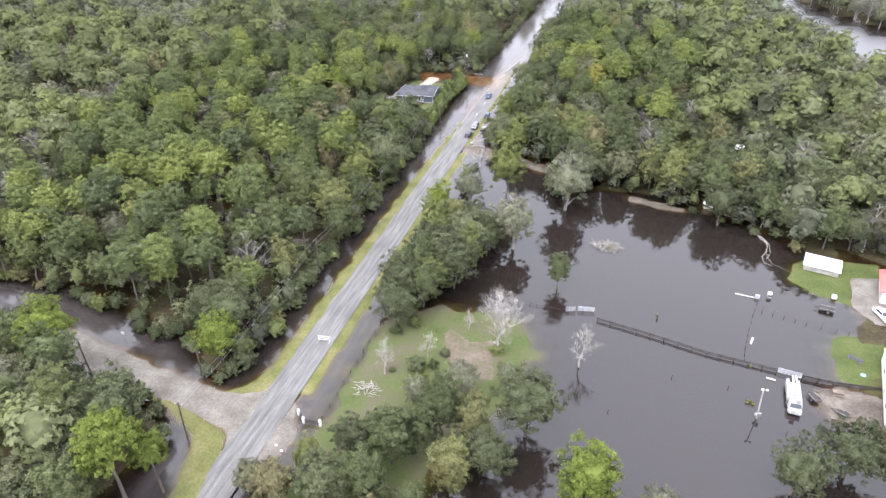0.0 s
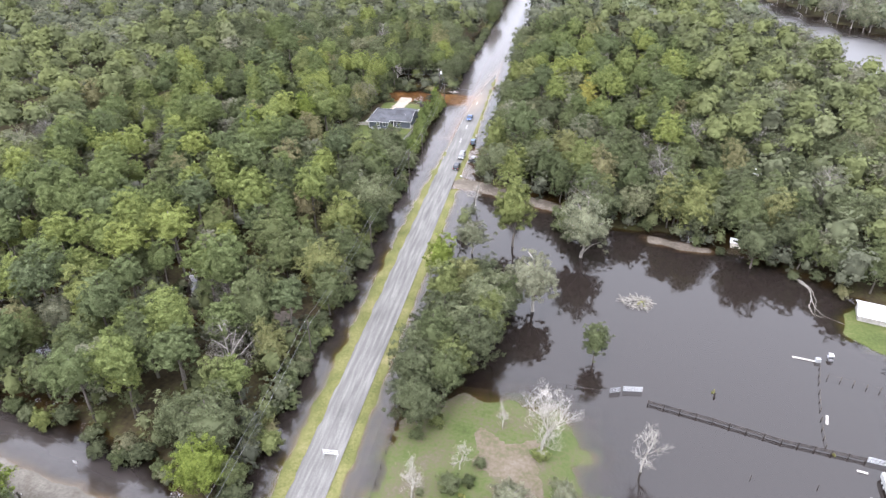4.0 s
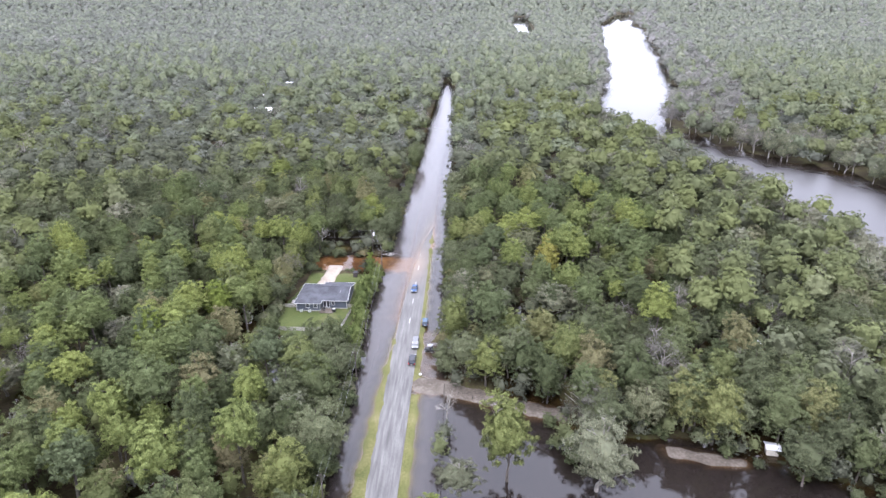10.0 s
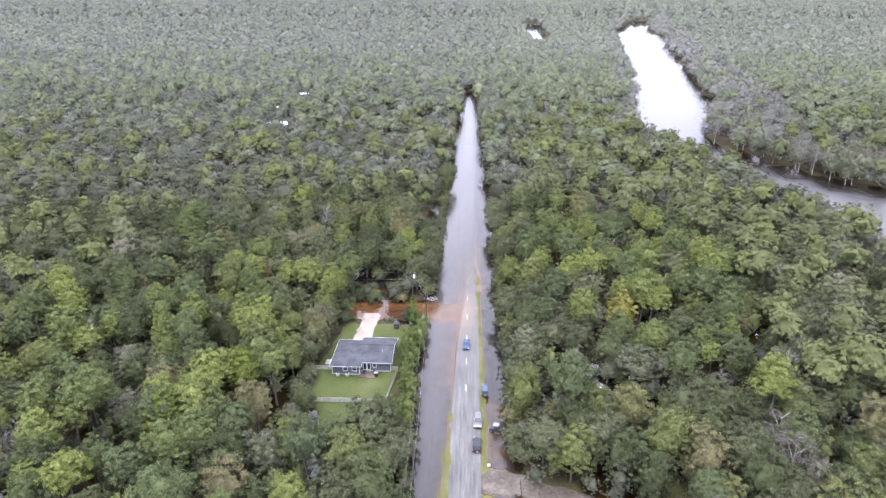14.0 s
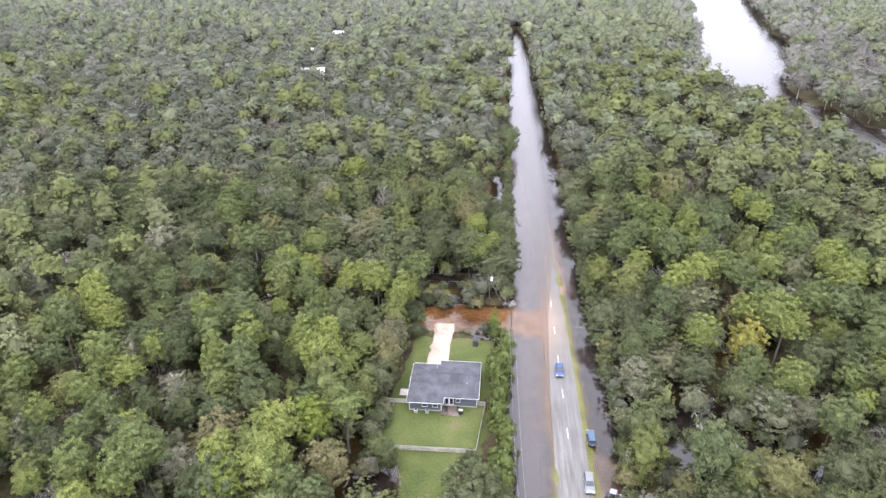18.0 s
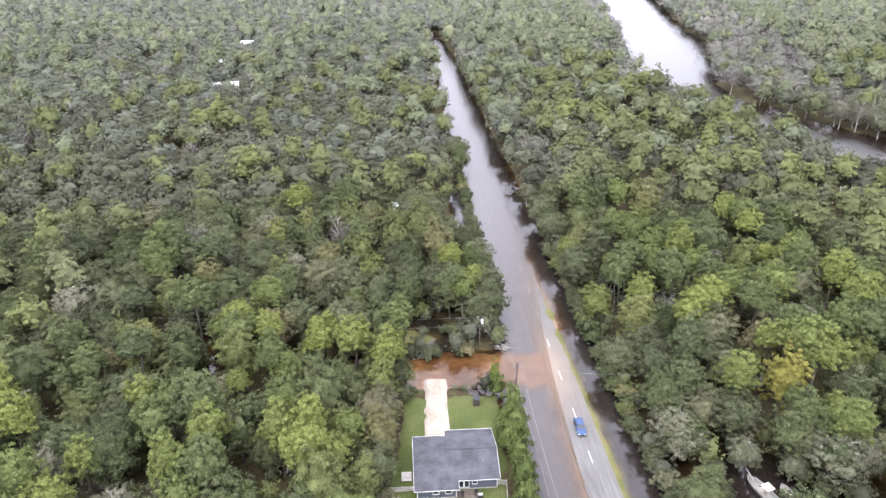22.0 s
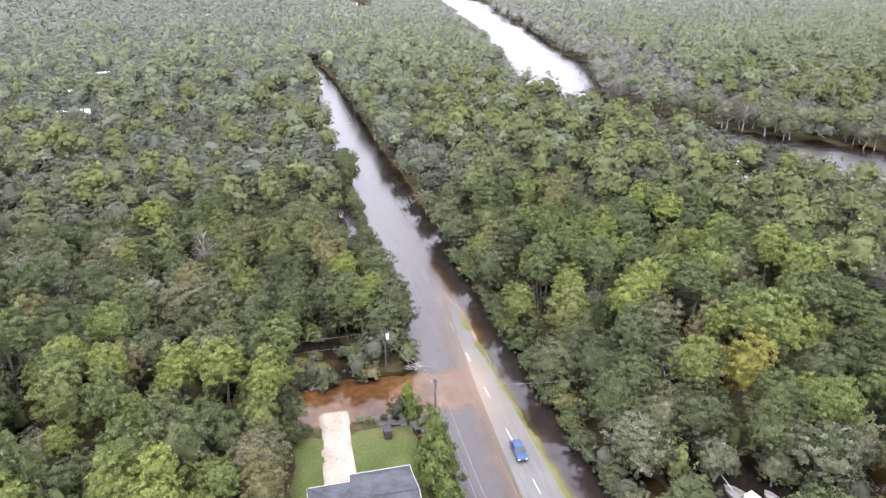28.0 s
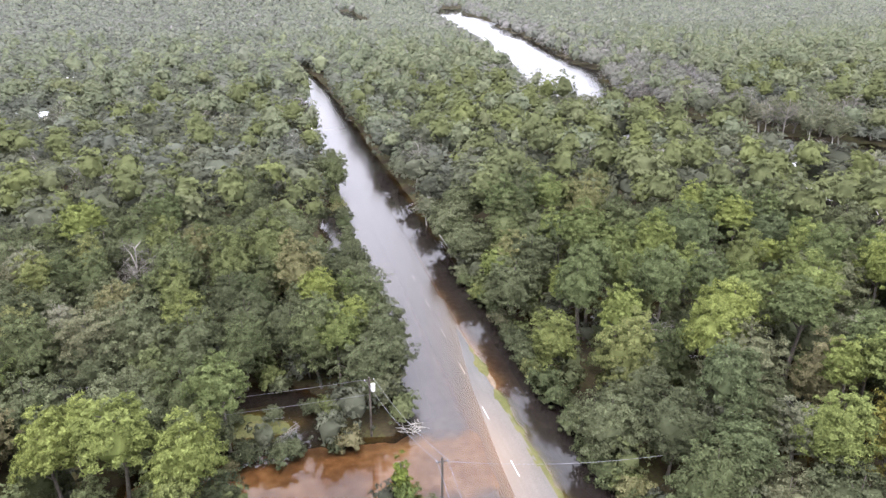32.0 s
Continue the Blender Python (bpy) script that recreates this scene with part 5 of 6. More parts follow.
def profile_body(side, width, tuck=0.86):
    """A body pressed from a side outline (y, z), narrower towards the top."""
    zs = [z for _, z in side]
    lo, hi = min(zs), max(zs)
    n = len(side)
    vs = []
    for sx in (-1, 1):
        for y, z in side:
            k = 1 - (1 - tuck) * ((z - lo) / (hi - lo)) ** 1.5
            vs.append((sx * width / 2 * k, y, z))
    bm = solid(vs, [tuple(range(n)), tuple(range(2 * n - 1, n - 1, -1))] + [(i, n + i, n + (i + 1) % n, (i + 1) % n) for i in range(n)])
    bmesh.ops.bevel(bm, geom=bm.edges[:], offset=0.05, segments=2, affect="EDGES")
    return bm


def car(kind, x, y, z, heading, paint, label, size=1.0):
    c = thing("car" if kind != "pickup" else "pickup_truck", x, y, z, label, "car" if kind != "pickup" else "pickup truck", "cars on the road")
    c.rotation_euler = (0, 0, radians(heading))
    L, W = {"sedan": (4.8, 1.84), "suv": (4.7, 1.88), "pickup": (5.7, 2.0)}[kind]
    hood = 0.98 if kind == "sedan" else 1.08
    top = 1.46 if kind == "sedan" else 1.74
    low = [(-L / 2, 0.34), (-L / 2, hood - 0.12), (-L / 2 + 0.2, hood), (L / 2 - 0.35, hood - 0.08), (L / 2, hood - 0.32), (L / 2, 0.34)]
    part("body", profile_body(low, W, 0.95), paint, c)
    y0, y1 = {"sedan": (-1.75, 1.05), "suv": (-2.25, 0.95), "pickup": (-0.55, 1.35)}[kind]
    r0, r1 = {"sedan": (-1.0, 0.25), "suv": (-2.0, 0.25), "pickup": (-0.35, 0.65)}[kind]
    part("cabin_glass", profile_body([(y0, hood - 0.05), (r0, top - 0.05), (r1, top - 0.05), (y1, hood - 0.05)], W * 0.93, 0.82), M_GLASS, c, "dark tinted glass")
    part("roof", box((W * 0.78, r1 - r0 + 0.1, 0.09), (0, (r0 + r1) / 2, top - 0.07), 0.035), paint, c)
    for s in (-1, 1):
        bar("pillar", c, paint, (s * W * 0.44, y1 - 0.02, hood), (s * W * 0.38, r1, top - 0.04), 0.07, 0.07)
        bar("pillar", c, paint, (s * W * 0.44, y0 + 0.02, hood), (s * W * 0.38, r0, top - 0.04), 0.09, 0.09)
        part("mirror", box((0.2, 0.12, 0.14), (s * (W / 2 + 0.08), y1 - 0.35, hood), 0.03), paint, c)
        part("headlight", box((0.36, 0.08, 0.16), (s * W * 0.34, L / 2 - 0.03, hood - 0.42), 0.02), M_LAMP_CLEAR, c)
        part("tail_light", box((0.2, 0.08, 0.26), (s * W * 0.40, -L / 2 + 0.03, hood - 0.4), 0.02), M_LAMP_RED, c)
    for e in (-1, 1):
        part("bumper", box((W * 0.96, 0.14, 0.2), (0, e * (L / 2), 0.36), 0.04), M_BLACK, c)
    part("number_plate", box((0.34, 0.03, 0.16), (0, -L / 2 - 0.07, 0.5), 0.005), M_WHITE, c)
    if kind == "pickup":
        part("bed_liner", box((W * 0.78, 1.9, 0.04), (0, -1.75, hood + 0.0), 0.01), M_BLACK, c)
        for s in (-1, 1):
            part("bed_rail", box((0.14, 2.1, 0.16), (s * W * 0.43, -1.75, hood - 0.02), 0.03), paint, c)
        part("tailgate", box((W * 0.86, 0.1, 0.2), (0, -L / 2 + 0.08, hood - 0.04), 0.03), paint, c)
    wheels(c, L, W, 0.34, L * 0.58)
    c.scale = (size, size, size)
    return c


P_BLUE = plain("blue_car_paint", (0.022, 0.055, 0.135), 0.25, 0.2, 0.05)
P_STEELBLUE = plain("steel_blue_car_paint", (0.042, 0.078, 0.12), 0.25, 0.3, 0.05)
P_BLACK = plain("charcoal_car_paint", (0.022, 0.024, 0.03), 0.22, 0.3, 0.05)
P_SILVER = plain("silver_car_paint", (0.16, 0.165, 0.17), 0.28, 0.5, 0.05)
P_WHITE = plain("white_car_paint", (0.78, 0.78, 0.78), 0.25, 0.0, 0.03)
car("sedan", -60.1, 256.0, 0.13, 178, P_BLUE, "bright blue sedan on the wet road", 0.95)
car("suv", -55.3, 234.6, 0.22, 2, P_STEELBLUE, "steel-blue estate car parked on the verge", 0.87)
car("suv", -56.9, 222.6, 0.24, 180, P_SILVER, "silver estate car parked at the roadside", 0.95)
car("suv", -57.0, 214.6, 0.26, 0, P_BLACK, "charcoal car parked at the roadside", 0.95)

atv = thing("utility_vehicle", -53.0, 220.2, 0.05, "dark utility vehicle caught in brush beside the ditch", "utility vehicle")
atv.rotation_euler = (0, 0, radians(70))
part("body", profile_body([(-1.3, 0.4), (-1.3, 0.85), (-0.2, 0.8), (0.3, 0.9), (1.3, 0.75), (1.3, 0.4)], 1.4), M_BLACK, atv)
for s in (-1, 1):
    for yy in (-0.7, 0.6):
        bar("roll_bar", atv, M_GREYMETAL, (s * 0.6, yy, 0.8), (s * 0.5, yy * 0.7, 1.8), 0.06, 0.06)
part("roof", box((1.2, 1.2, 0.05), (0, -0.05, 1.8), 0.02), M_GREYMETAL, atv)
part("seat", box((1.1, 0.5, 0.4), (0, -0.3, 0.8), 0.06), M_TYRE, atv)
wheels(atv, 2.6, 1.5, 0.32, 1.8)

# ---------------------------------------------------------------- the grey house
HX, HY, HZ = -85.2, 248.0, 0.5
house = thing("house", HX, HY, HZ, "single-storey slate-blue house with white trim and grey shingles", "house")


def wall(name, parent, material, a, b, z0, z1, holes=(), thick=0.16):
    """A wall along x or y from a to b, with holes (along0, along1, low, high) cut through it."""
    ax, ay = a
    bx, by = b
    L = math.hypot(bx - ax, by - ay)
    ux, uy = (bx - ax) / L, (by - ay) / L
    cuts = sorted({0.0, L, *[h[0] for h in holes], *[h[1] for h in holes]})
    bm = bmesh.new()
    for s, e in zip(cuts, cuts[1:]):
        bands = [(z0, z1)]
        for h0, h1, lo, hi in holes:
            if h0 <= s and e <= h1:
                bands = [(z0, lo), (hi, z1)]
        for lo, hi in bands:
            if hi - lo > 0.01:
                m = (s + e) / 2
                piece = box((e - s, thick, hi - lo), (ax + ux * m, ay + uy * m, lo), 0.0, 1.0, math.degrees(math.atan2(uy, ux)))
                me = bpy.data.meshes.new("tmp")
                piece.to_mesh(me)
                piece.free()
                bm.from_mesh(me)
                bpy.data.meshes.remove(me)
    return part(name, bm, material, parent)


def window(parent, x0, x1, z0, z1, y, label="white-framed window", mid=True):
    w = part("window", box((x1 - x0 - 0.04, 0.03, z1 - z0 - 0.04), ((x0 + x1) / 2, y + 0.03, z0 + 0.02), 0.0), M_GLASS, parent, label)
    for xa, xb, za, zb in ((x0 - 0.1, x1 + 0.1, z1, z1 + 0.12), (x0 - 0.1, x1 + 0.1, z0 - 0.12, z0), (x0 - 0.1, x0, z0, z1), (x1, x1 + 0.1, z0, z1)):
        bar("frame", w, M_WHITE, ((xa + xb) / 2, y - 0.1, za), ((xa + xb) / 2, y - 0.1, zb), max(0.05, xb - xa), 0.06)
    if mid:
        bar("glazing_bar", w, M_WHITE, (x0, y - 0.02, (z0 + z1) / 2), (x1, y - 0.02, (z0 + z1) / 2), 0.05, 0.05)


# plan, in the house's frame: south wing to the west, recessed patio wall, north wing
part("foundation", slab([(-7.3, -7.9, 0.25), (-0.4, -7.9, 0.25), (-0.4, -6.1, 0.25), (6.9, -6.1, 0.25), (6.9, 4.1, 0.25), (-7.3, 4.1, 0.25)], 0.6), M_CONC, house)
wall("wall", house, M_SIDING, (-7.2, -7.8), (-0.5, -7.8), 0.25, 2.68, [(2.7, 3.7, 1.1, 2.4), (4.9, 5.9, 1.1, 2.4)])
wall("wall", house, M_SIDING, (-0.5, -7.7), (-0.5, -6.1), 0.25, 2.68)
wall("wall", house, M_SIDING, (-0.4, -6.0), (6.8, -6.0), 0.25, 2.68, [(0.5, 2.3, 0.3, 2.4), (2.9, 3.7, 1.2, 2.3)])
wall("wall", house, M_SIDING, (6.8, -5.9), (6.8, 3.9), 0.25, 2.68, [(2, 3, 1.1, 2.3), (6, 7, 1.1, 2.3)])
wall("wall", house, M_SIDING, (-7.2, -7.7), (-7.2, 3.9), 0.25, 2.68)
wall("wall", house, M_SIDING, (-7.1, 3.9), (6.7, 3.9), 0.25, 2.68, [(0.8, 5.6, 0.3, 2.4)])
wall("wall", house, M_SIDING, (-1.3, 4.1), (-1.3, 5.4), 0.25, 2.68)
wall("wall", house, M_SIDING, (6.8, 4.1), (6.8, 5.4), 0.25, 2.68)
wall("wall", house, M_SIDING, (-1.2, 5.4), (6.7, 5.4), 0.25, 2.68, [(2.6, 3.6, 0.3, 2.4)])
part("front_door", box((0.96, 0.05, 2.06), (1.9, 5.4, 0.32), 0.0), M_WHITE, house)
window(house, -4.5, -3.5, 1.1, 2.4, -7.8)
window(house, -2.3, -1.3, 1.1, 2.4, -7.8)
window(house, 2.5, 3.3, 1.2, 2.3, -6.0)
patio_door = part("patio_door", box((1.76, 0.04, 2.06), (1.0, -5.98, 0.32), 0.0), M_GLASS, house, "white double patio door with glass panels")
for x in (0.1, 0.95, 1.05, 1.9):
    bar("stile", patio_door, M_WHITE, (x, -6.05, 0.3), (x, -6.05, 2.4), 0.16, 0.06)
for z in (0.4, 2.33):
    bar("crossrail", patio_door, M_WHITE, (0.1, -6.05, z), (1.9, -6.05, z), 0.05, 0.16)
garage = part("garage_door", box((4.76, 0.06, 2.08), (-4.0, 3.9, 0.31), 0.0), M_WHITE, house, "white panelled garage door")
for x, y in ((-7.2, -7.9), (-0.5, -7.9), (6.85, -6.1), (6.85, 5.5), (-7.25, 4.0)):
    bar("corner_board", house, M_WHITE, (x, y, 0.25), (x, y, 2.68), 0.14, 0.14)
E0, RG = 2.66, 4.55
roof = part("roof", solid(
    [(-7.7, -6.7, E0), (7.3, -6.7, E0), (7.3, -0.9, RG), (-3.4, -0.9, RG), (7.3, 4.5, E0), (-7.7, 4.5, E0), (-7.7, -6.7, E0 - 0.15), (7.3, -6.7, E0 - 0.15), (7.3, 4.5, E0 - 0.15), (-7.7, 4.5, E0 - 0.15)],
    [(0, 1, 2, 3), (3, 2, 4, 5), (0, 3, 5), (0, 5, 9, 6), (1, 7, 8, 4, 2), (6, 9, 8, 7), (0, 6, 7, 1), (5, 4, 8, 9)]), M_ROOF, house, "dark grey shingle roof")
# south-west hip and north-east gable, running into the main roof
part("roof_wing", solid(
    [(-7.75, -8.7, E0 + 0.01), (0.0, -8.7, E0 + 0.01), (0.0, -6.5, E0 + 0.01), (-3.87, -4.9, 4.15), (-3.87, -1.4, 4.3), (-7.75, -6.5, E0 + 0.01), (0.0, -2.4, E0 + 0.2), (-7.75, -2.4, E0 + 0.1)],
    [(0, 1, 3), (1, 2, 6, 4, 3), (0, 3, 4, 7, 5), (0, 5, 2, 1), (2, 5, 7, 6), (4, 6, 7)]), M_ROOF, house, "grey shingled hip wing")
part("roof_wing", solid(
    [(-1.7, 5.9, E0 + 0.02), (7.3, 5.9, E0 + 0.02), (2.8, 3.4, 3.95), (2.8, -0.4, 4.3), (-1.7, 2.0, E0 + 0.2), (7.3, 2.0, E0 + 0.2)],
    [(0, 2, 3, 4), (1, 5, 3, 2), (0, 1, 2), (0, 4, 5, 1), (4, 3, 5)]), M_ROOF, house, "grey shingled gable wing")
for p, q in (((7.33, -6.7, E0), (7.33, -0.9, RG)), ((7.33, -0.9, RG), (7.33, 4.5, E0))):
    bar("rake_board", house, M_WHITE, p, q, 0.045, 0.10)
for p, q in (((-7.75, -8.73, E0), (0.0, -8.73, E0)), ((0.03, -8.7, E0), (0.03, -6.7, E0)), ((0.0, -6.73, E0), (7.3, -6.73, E0)), ((-7.78, -8.7, E0), (-7.78, 4.5, E0)), ((-7.7, 4.53, E0), (-1.7, 4.53, E0)), ((-1.73, 4.5, E0), (-1.73, 5.9, E0)), ((-1.7, 5.93, E0), (7.3, 5.93, E0)), ((7.33, 4.5, E0), (7.33, 5.9, E0))):
    bar("gutter", house, M_WHITE, p, q, 0.045, 0.12)
bar("ridge_cap", house, M_ROOF, (-3.4, -0.9, RG + 0.03), (7.3, -0.9, RG + 0.03), 0.3, 0.06)
bar("ridge_cap", house, M_ROOF, (-3.4, -0.9, RG + 0.02), (-7.7, 4.5, E0 + 0.02), 0.25, 0.05)
# courses of shingles stepping up the two long slopes
for k in range(12):
    u = (k + 0.5) / 12
    for y0, x0 in ((-6.7, 0.2), (4.5, -6.6)):
        y_, z_ = y0 + (-0.9 - y0) * u, E0 + (RG - E0) * u
        bar("shingle_course", house, M_ROOF, (x0 if y0 < 0 else x0 + 3.0 * u, y_, z_ + 0.012), (7.25 if y0 < 0 else -1.8, y_, z_ + 0.012), 0.1, 0.02)
for x, y in ((-2.2, 1.6), (4.6, -3.2)):
    bar("vent_pipe", house, M_GREYMETAL, (x, y, 3.2), (x, y, 4.3), 0.12, 0.12, round_=True)
patio = thing("patio", -83.6, 240.0, 0.52, "square concrete patio behind the house", "patio", kind="structure")
part("slab", box((4.0, 2.9, 0.12), (-0.2, 0.2, 0), bevel=0.02), M_DIRT, patio)
for x, y in ((-84.6, 240.2), (-82.2, 240.4)):
    ch = thing("garden_chair", x, y, 0.64, "dark garden chair on the patio", "chair", "patio chairs")
    part("seat", box((0.55, 0.55, 0.08), (0, 0, 0.4), 0.02), M_BLACK, ch)
    part("backrest", box((0.55, 0.07, 0.55), (0, 0.26, 0.45), 0.02), M_BLACK, ch)
    for sx in (-0.22, 0.22):
        for sy in (-0.22, 0.22):
            bar("leg", ch, M_BLACK, (sx, sy, 0), (sx, sy, 0.42), 0.05, 0.05)
grill = thing("grill", -81.6, 239.6, 0.64, "black barbecue grill on the patio", "grill")
part("cabinet", box((0.9, 0.55, 0.8), bevel=0.03), M_BLACK, grill)
part("hood", drum(0.28, 0.85, (0, 0, 0.9), "x", 12), M_GREYMETAL, grill)
for x in (-91.0, -88.6):
    ac = thing("air_conditioner", x, 239.4, 0.55, "pale grey air-conditioning unit beside the house wall", "air conditioner", "air conditioners")
    part("casing", box((0.75, 0.75, 0.75), bevel=0.04), M_STEEL, ac)
    part("fan_grille", drum(0.28, 0.04, (0, 0, 0.77)), M_BLACK, ac)
bins = thing("storage_box", -79.6, 264.4, 0.5, "dark brown slatted bin box on the front lawn", "storage box")
part("body", box((1.2, 1.8, 1.5), bevel=0.04), M_DARKWOOD, bins)
part("lid", box((1.3, 0.75, 0.08), (0, 0.45, 1.5), 0.02), M_BLACK, bins)
part("lid", box((1.3, 0.75, 0.08), (0, -0.45, 1.5), 0.02), M_BLACK, bins)


def board_fence(label, pts, gap=2.4, ground=0.45, h=1.15):
    return fence(label, pts, gap, ground, h + 0.15, (0.2, 0.45, 0.7, 0.95, 1.15), M_PLANK, 0.12, (0.04, 0.16))


board_fence("weathered pale board fence round the back lawn", [(-97.2, 240.2), (-97.4, 228.4), (-78.0, 228.6), (-76.6, 242.4), (-78.3, 242.6)])
board_fence("short board fence beside the house", [(-97.2, 242.0), (-92.6, 242.0)])
gate = thing("garden_gate", -79.0, 228.3, 0.45, "grey wooden gate at the fence corner", "gate")
for k in range(5):
    bar("board", gate, M_PLANK, (-0.8 + 0.35 * k, 0, 0.05), (-0.8 + 0.35 * k, 0, 1.5), 0.3, 0.04)
deck = thing("side_deck", -94.2, 245.2, 0.5, "small weathered wooden deck beside the house", "deck")
for k in range(6):
    bar("plank", deck, M_PLANK, (-0.9, -1.0 + 0.36 * k, 0.4), (0.9, -1.0 + 0.36 * k, 0.4), 0.33, 0.05)
for sx in (-0.8, 0.8):
    for sy in (-0.9, 0.8):
        bar("leg", deck, M_PLANK, (sx, sy, 0), (sx, sy, 0.4), 0.12, 0.12)

# ---------------------------------------------------------------- the farm yard by the pond
fence("dark board fence standing in the pond", [(-5.3, 124.2), (5.4, 122.0), (16.1, 119.4), (28.6, 117.9)], 2.45, 0.0, 1.0, (0.25, 0.5, 0.75), M_DARKWOOD, 0.17, (0.05, 0.13))
fence("dark board fence running up to the yard", [(32.9, 117.2), (38, 116.9), (46, 117.6)], 2.45, 0.0, 1.0, (0.2, 0.45, 0.7, 0.88), M_DARKWOOD, 0.17, (0.06, 0.16))
fence("sunken fence posts trailing into the pond", [(-19.8, 125.8), (-13.5, 125.6)], 1.6, 0.0, 0.5, (0.35,), M_DARKWOOD, 0.12, (0.04, 0.1))
fence("row of half-sunken posts and loose rails", [(27.2, 140.5), (26.0, 136), (24.9, 131.0), (23.6, 124.0), (23.1, 119.8)], 2.2, 0.0, 0.7, (0.5,), M_POLE, 0.14, (0.04, 0.1), (2, 5))
fence("thin row of posts across the flooded lawn", [(28.0, 138.0), (36.4, 136.0), (41.7, 134.4), (50, 132.3)], 2.3, 0.0, 0.95, (0.75,), M_POLE, 0.12, (0.015, 0.015))


def farm_gate(x, y, length, turn, label, material=M_STEEL):
    g = thing("farm_gate", x, y, 0.0, label, "gate", "metal gates")
    g.rotation_euler = (0, 0, radians(turn))
    for z in (0.15, 0.4, 0.65, 0.9, 1.1):
        bar("gate_rail", g, material, (0, 0, z), (length, 0, z), 0.06, 0.09)
    for k in range(4):
        bar("gate_stile", g, material, (length * k / 3, 0, 0.1), (length * k / 3, 0, 1.15), 0.06, 0.06)


farm_gate(28.8, 117.9, 4.0, -9, "grey metal farm gate in the dark fence")
farm_gate(-9.6, 126.6, 3.4, 8, "grey metal gate leaning in the water")
farm_gate(-12.0, 125.6, 2.0, 20, "short grey gate in the water", M_GREYMETAL)
for x, y, l, turn, label in ((22.8, 142.9, 4.0, -8, "long pale board floating beside a post"), (24.6, 125.2, 2.4, 75, "white board floating beside the posts"), (26.6, 115.6, 1.6, -12, "pale plank adrift beside the gate")):
    bd = thing("floating_board", x, y, 0.03, label, "board")
    bd.rotation_euler = (0, 0, radians(turn))
    bar("plank", bd, M_PLANK, (0, 0, 0.05), (l, 0, 0.05), 0.45, 0.08)
pump = thing("pump_box", 27.3, 142.4, 0.0, "pale pump housing standing in the water", "pump")
part("housing", box((0.9, 0.7, 0.7), (0, 0, 0), 0.05), M_STEEL, pump)
part("cap", box((1.0, 0.8, 0.1), (0, 0, 0.7), 0.03), M_GREYMETAL, pump)
cart = thing("golf_cart", 29.9, 143.8, -0.25, "white golf cart half sunk in flood water", "golf cart")
part("body", profile_body([(-1.1, 0.3), (-1.1, 0.8), (-0.2, 0.7), (0.6, 0.65), (1.1, 0.8), (1.1, 0.3)], 1.2), M_GREYMETAL, cart)
part("roof", box((1.2, 1.5, 0.07), (0, -0.1, 1.75), 0.03), M_WHITE, cart)
part("seat", box((1.1, 0.5, 0.25), (0, -0.4, 0.75), 0.04), M_BLACK, cart)
for sx in (-0.5, 0.5):
    for sy in (-0.75, 0.55):
        bar("strut", cart, M_BLACK, (sx, sy, 0.7), (sx, sy, 1.76), 0.05, 0.05)
wheels(cart, 2.2, 1.2, 0.24, 1.5)
cart.scale = (0.72, 0.72, 0.72)


def trailer(x, y, turn, label, l=2.8, w=1.5):
    t = thing("utility_trailer", x, y, 0.02, label, "trailer", "dark trailers")
    t.rotation_euler = (0, 0, radians(turn))
    part("deck", box((w, l, 0.12), (0, 0, 0.5), 0.02), M_DARKWOOD, t)
    for s in (-1, 1):
        bar("side_rail", t, M_GREYMETAL, (s * w / 2, -l / 2, 0.85), (s * w / 2, l / 2, 0.85), 0.05, 0.06)
        for k in (-1, 0, 1):
            bar("stake", t, M_GREYMETAL, (s * w / 2, k * l / 2.1, 0.55), (s * w / 2, k * l / 2.1, 0.88), 0.05, 0.05)
        wh = part("wheel", drum(0.32, 0.2, (s * (w / 2 + 0.14), -0.2, 0.32), "x"), M_TYRE, t)
        part("rim", drum(0.18, 0.22, (s * (w / 2 + 0.15), -0.2, 0.32), "x", 8), M_GREYMETAL, wh)
        bar("drawbar", t, M_BLACK, (s * w / 3, l / 2, 0.5), (0, l / 2 + 1.1, 0.45), 0.07, 0.08)


trailer(41.0, 141.6, 80, "dark flat trailer at the edge of the flood", 2.8, 1.5)
trailer(34.2, 111.8, 28, "dark upturned trailer beside the truck", 2.0, 1.3)
trailer(38.2, 109.0, 60, "small dark trailer on the sandy yard", 1.8, 1.2)
table = thing("picnic_table", 38.4, 114.3, 0.12, "brown wooden picnic table on wet sand", "picnic table")
for k in range(4):
    bar("top_plank", table, M_BROWNWOOD, (-1.0, -0.36 + 0.24 * k, 0.74), (1.0, -0.36 + 0.24 * k, 0.74), 0.21, 0.05)
for s in (-1, 1):
    bar("bench", table, M_BROWNWOOD, (-1.0, s * 0.8, 0.45), (1.0, s * 0.8, 0.45), 0.28, 0.05)
    for e in (-1, 1):
        bar("leg", table, M_BROWNWOOD, (s * 0.75, e * 0.75, 0), (s * 0.75, e * 0.25, 0.73), 0.1, 0.06)
    bar("brace", table, M_BROWNWOOD, (s * 0.75, -0.85, 0.42), (s * 0.75, 0.85, 0.42), 0.06, 0.1)

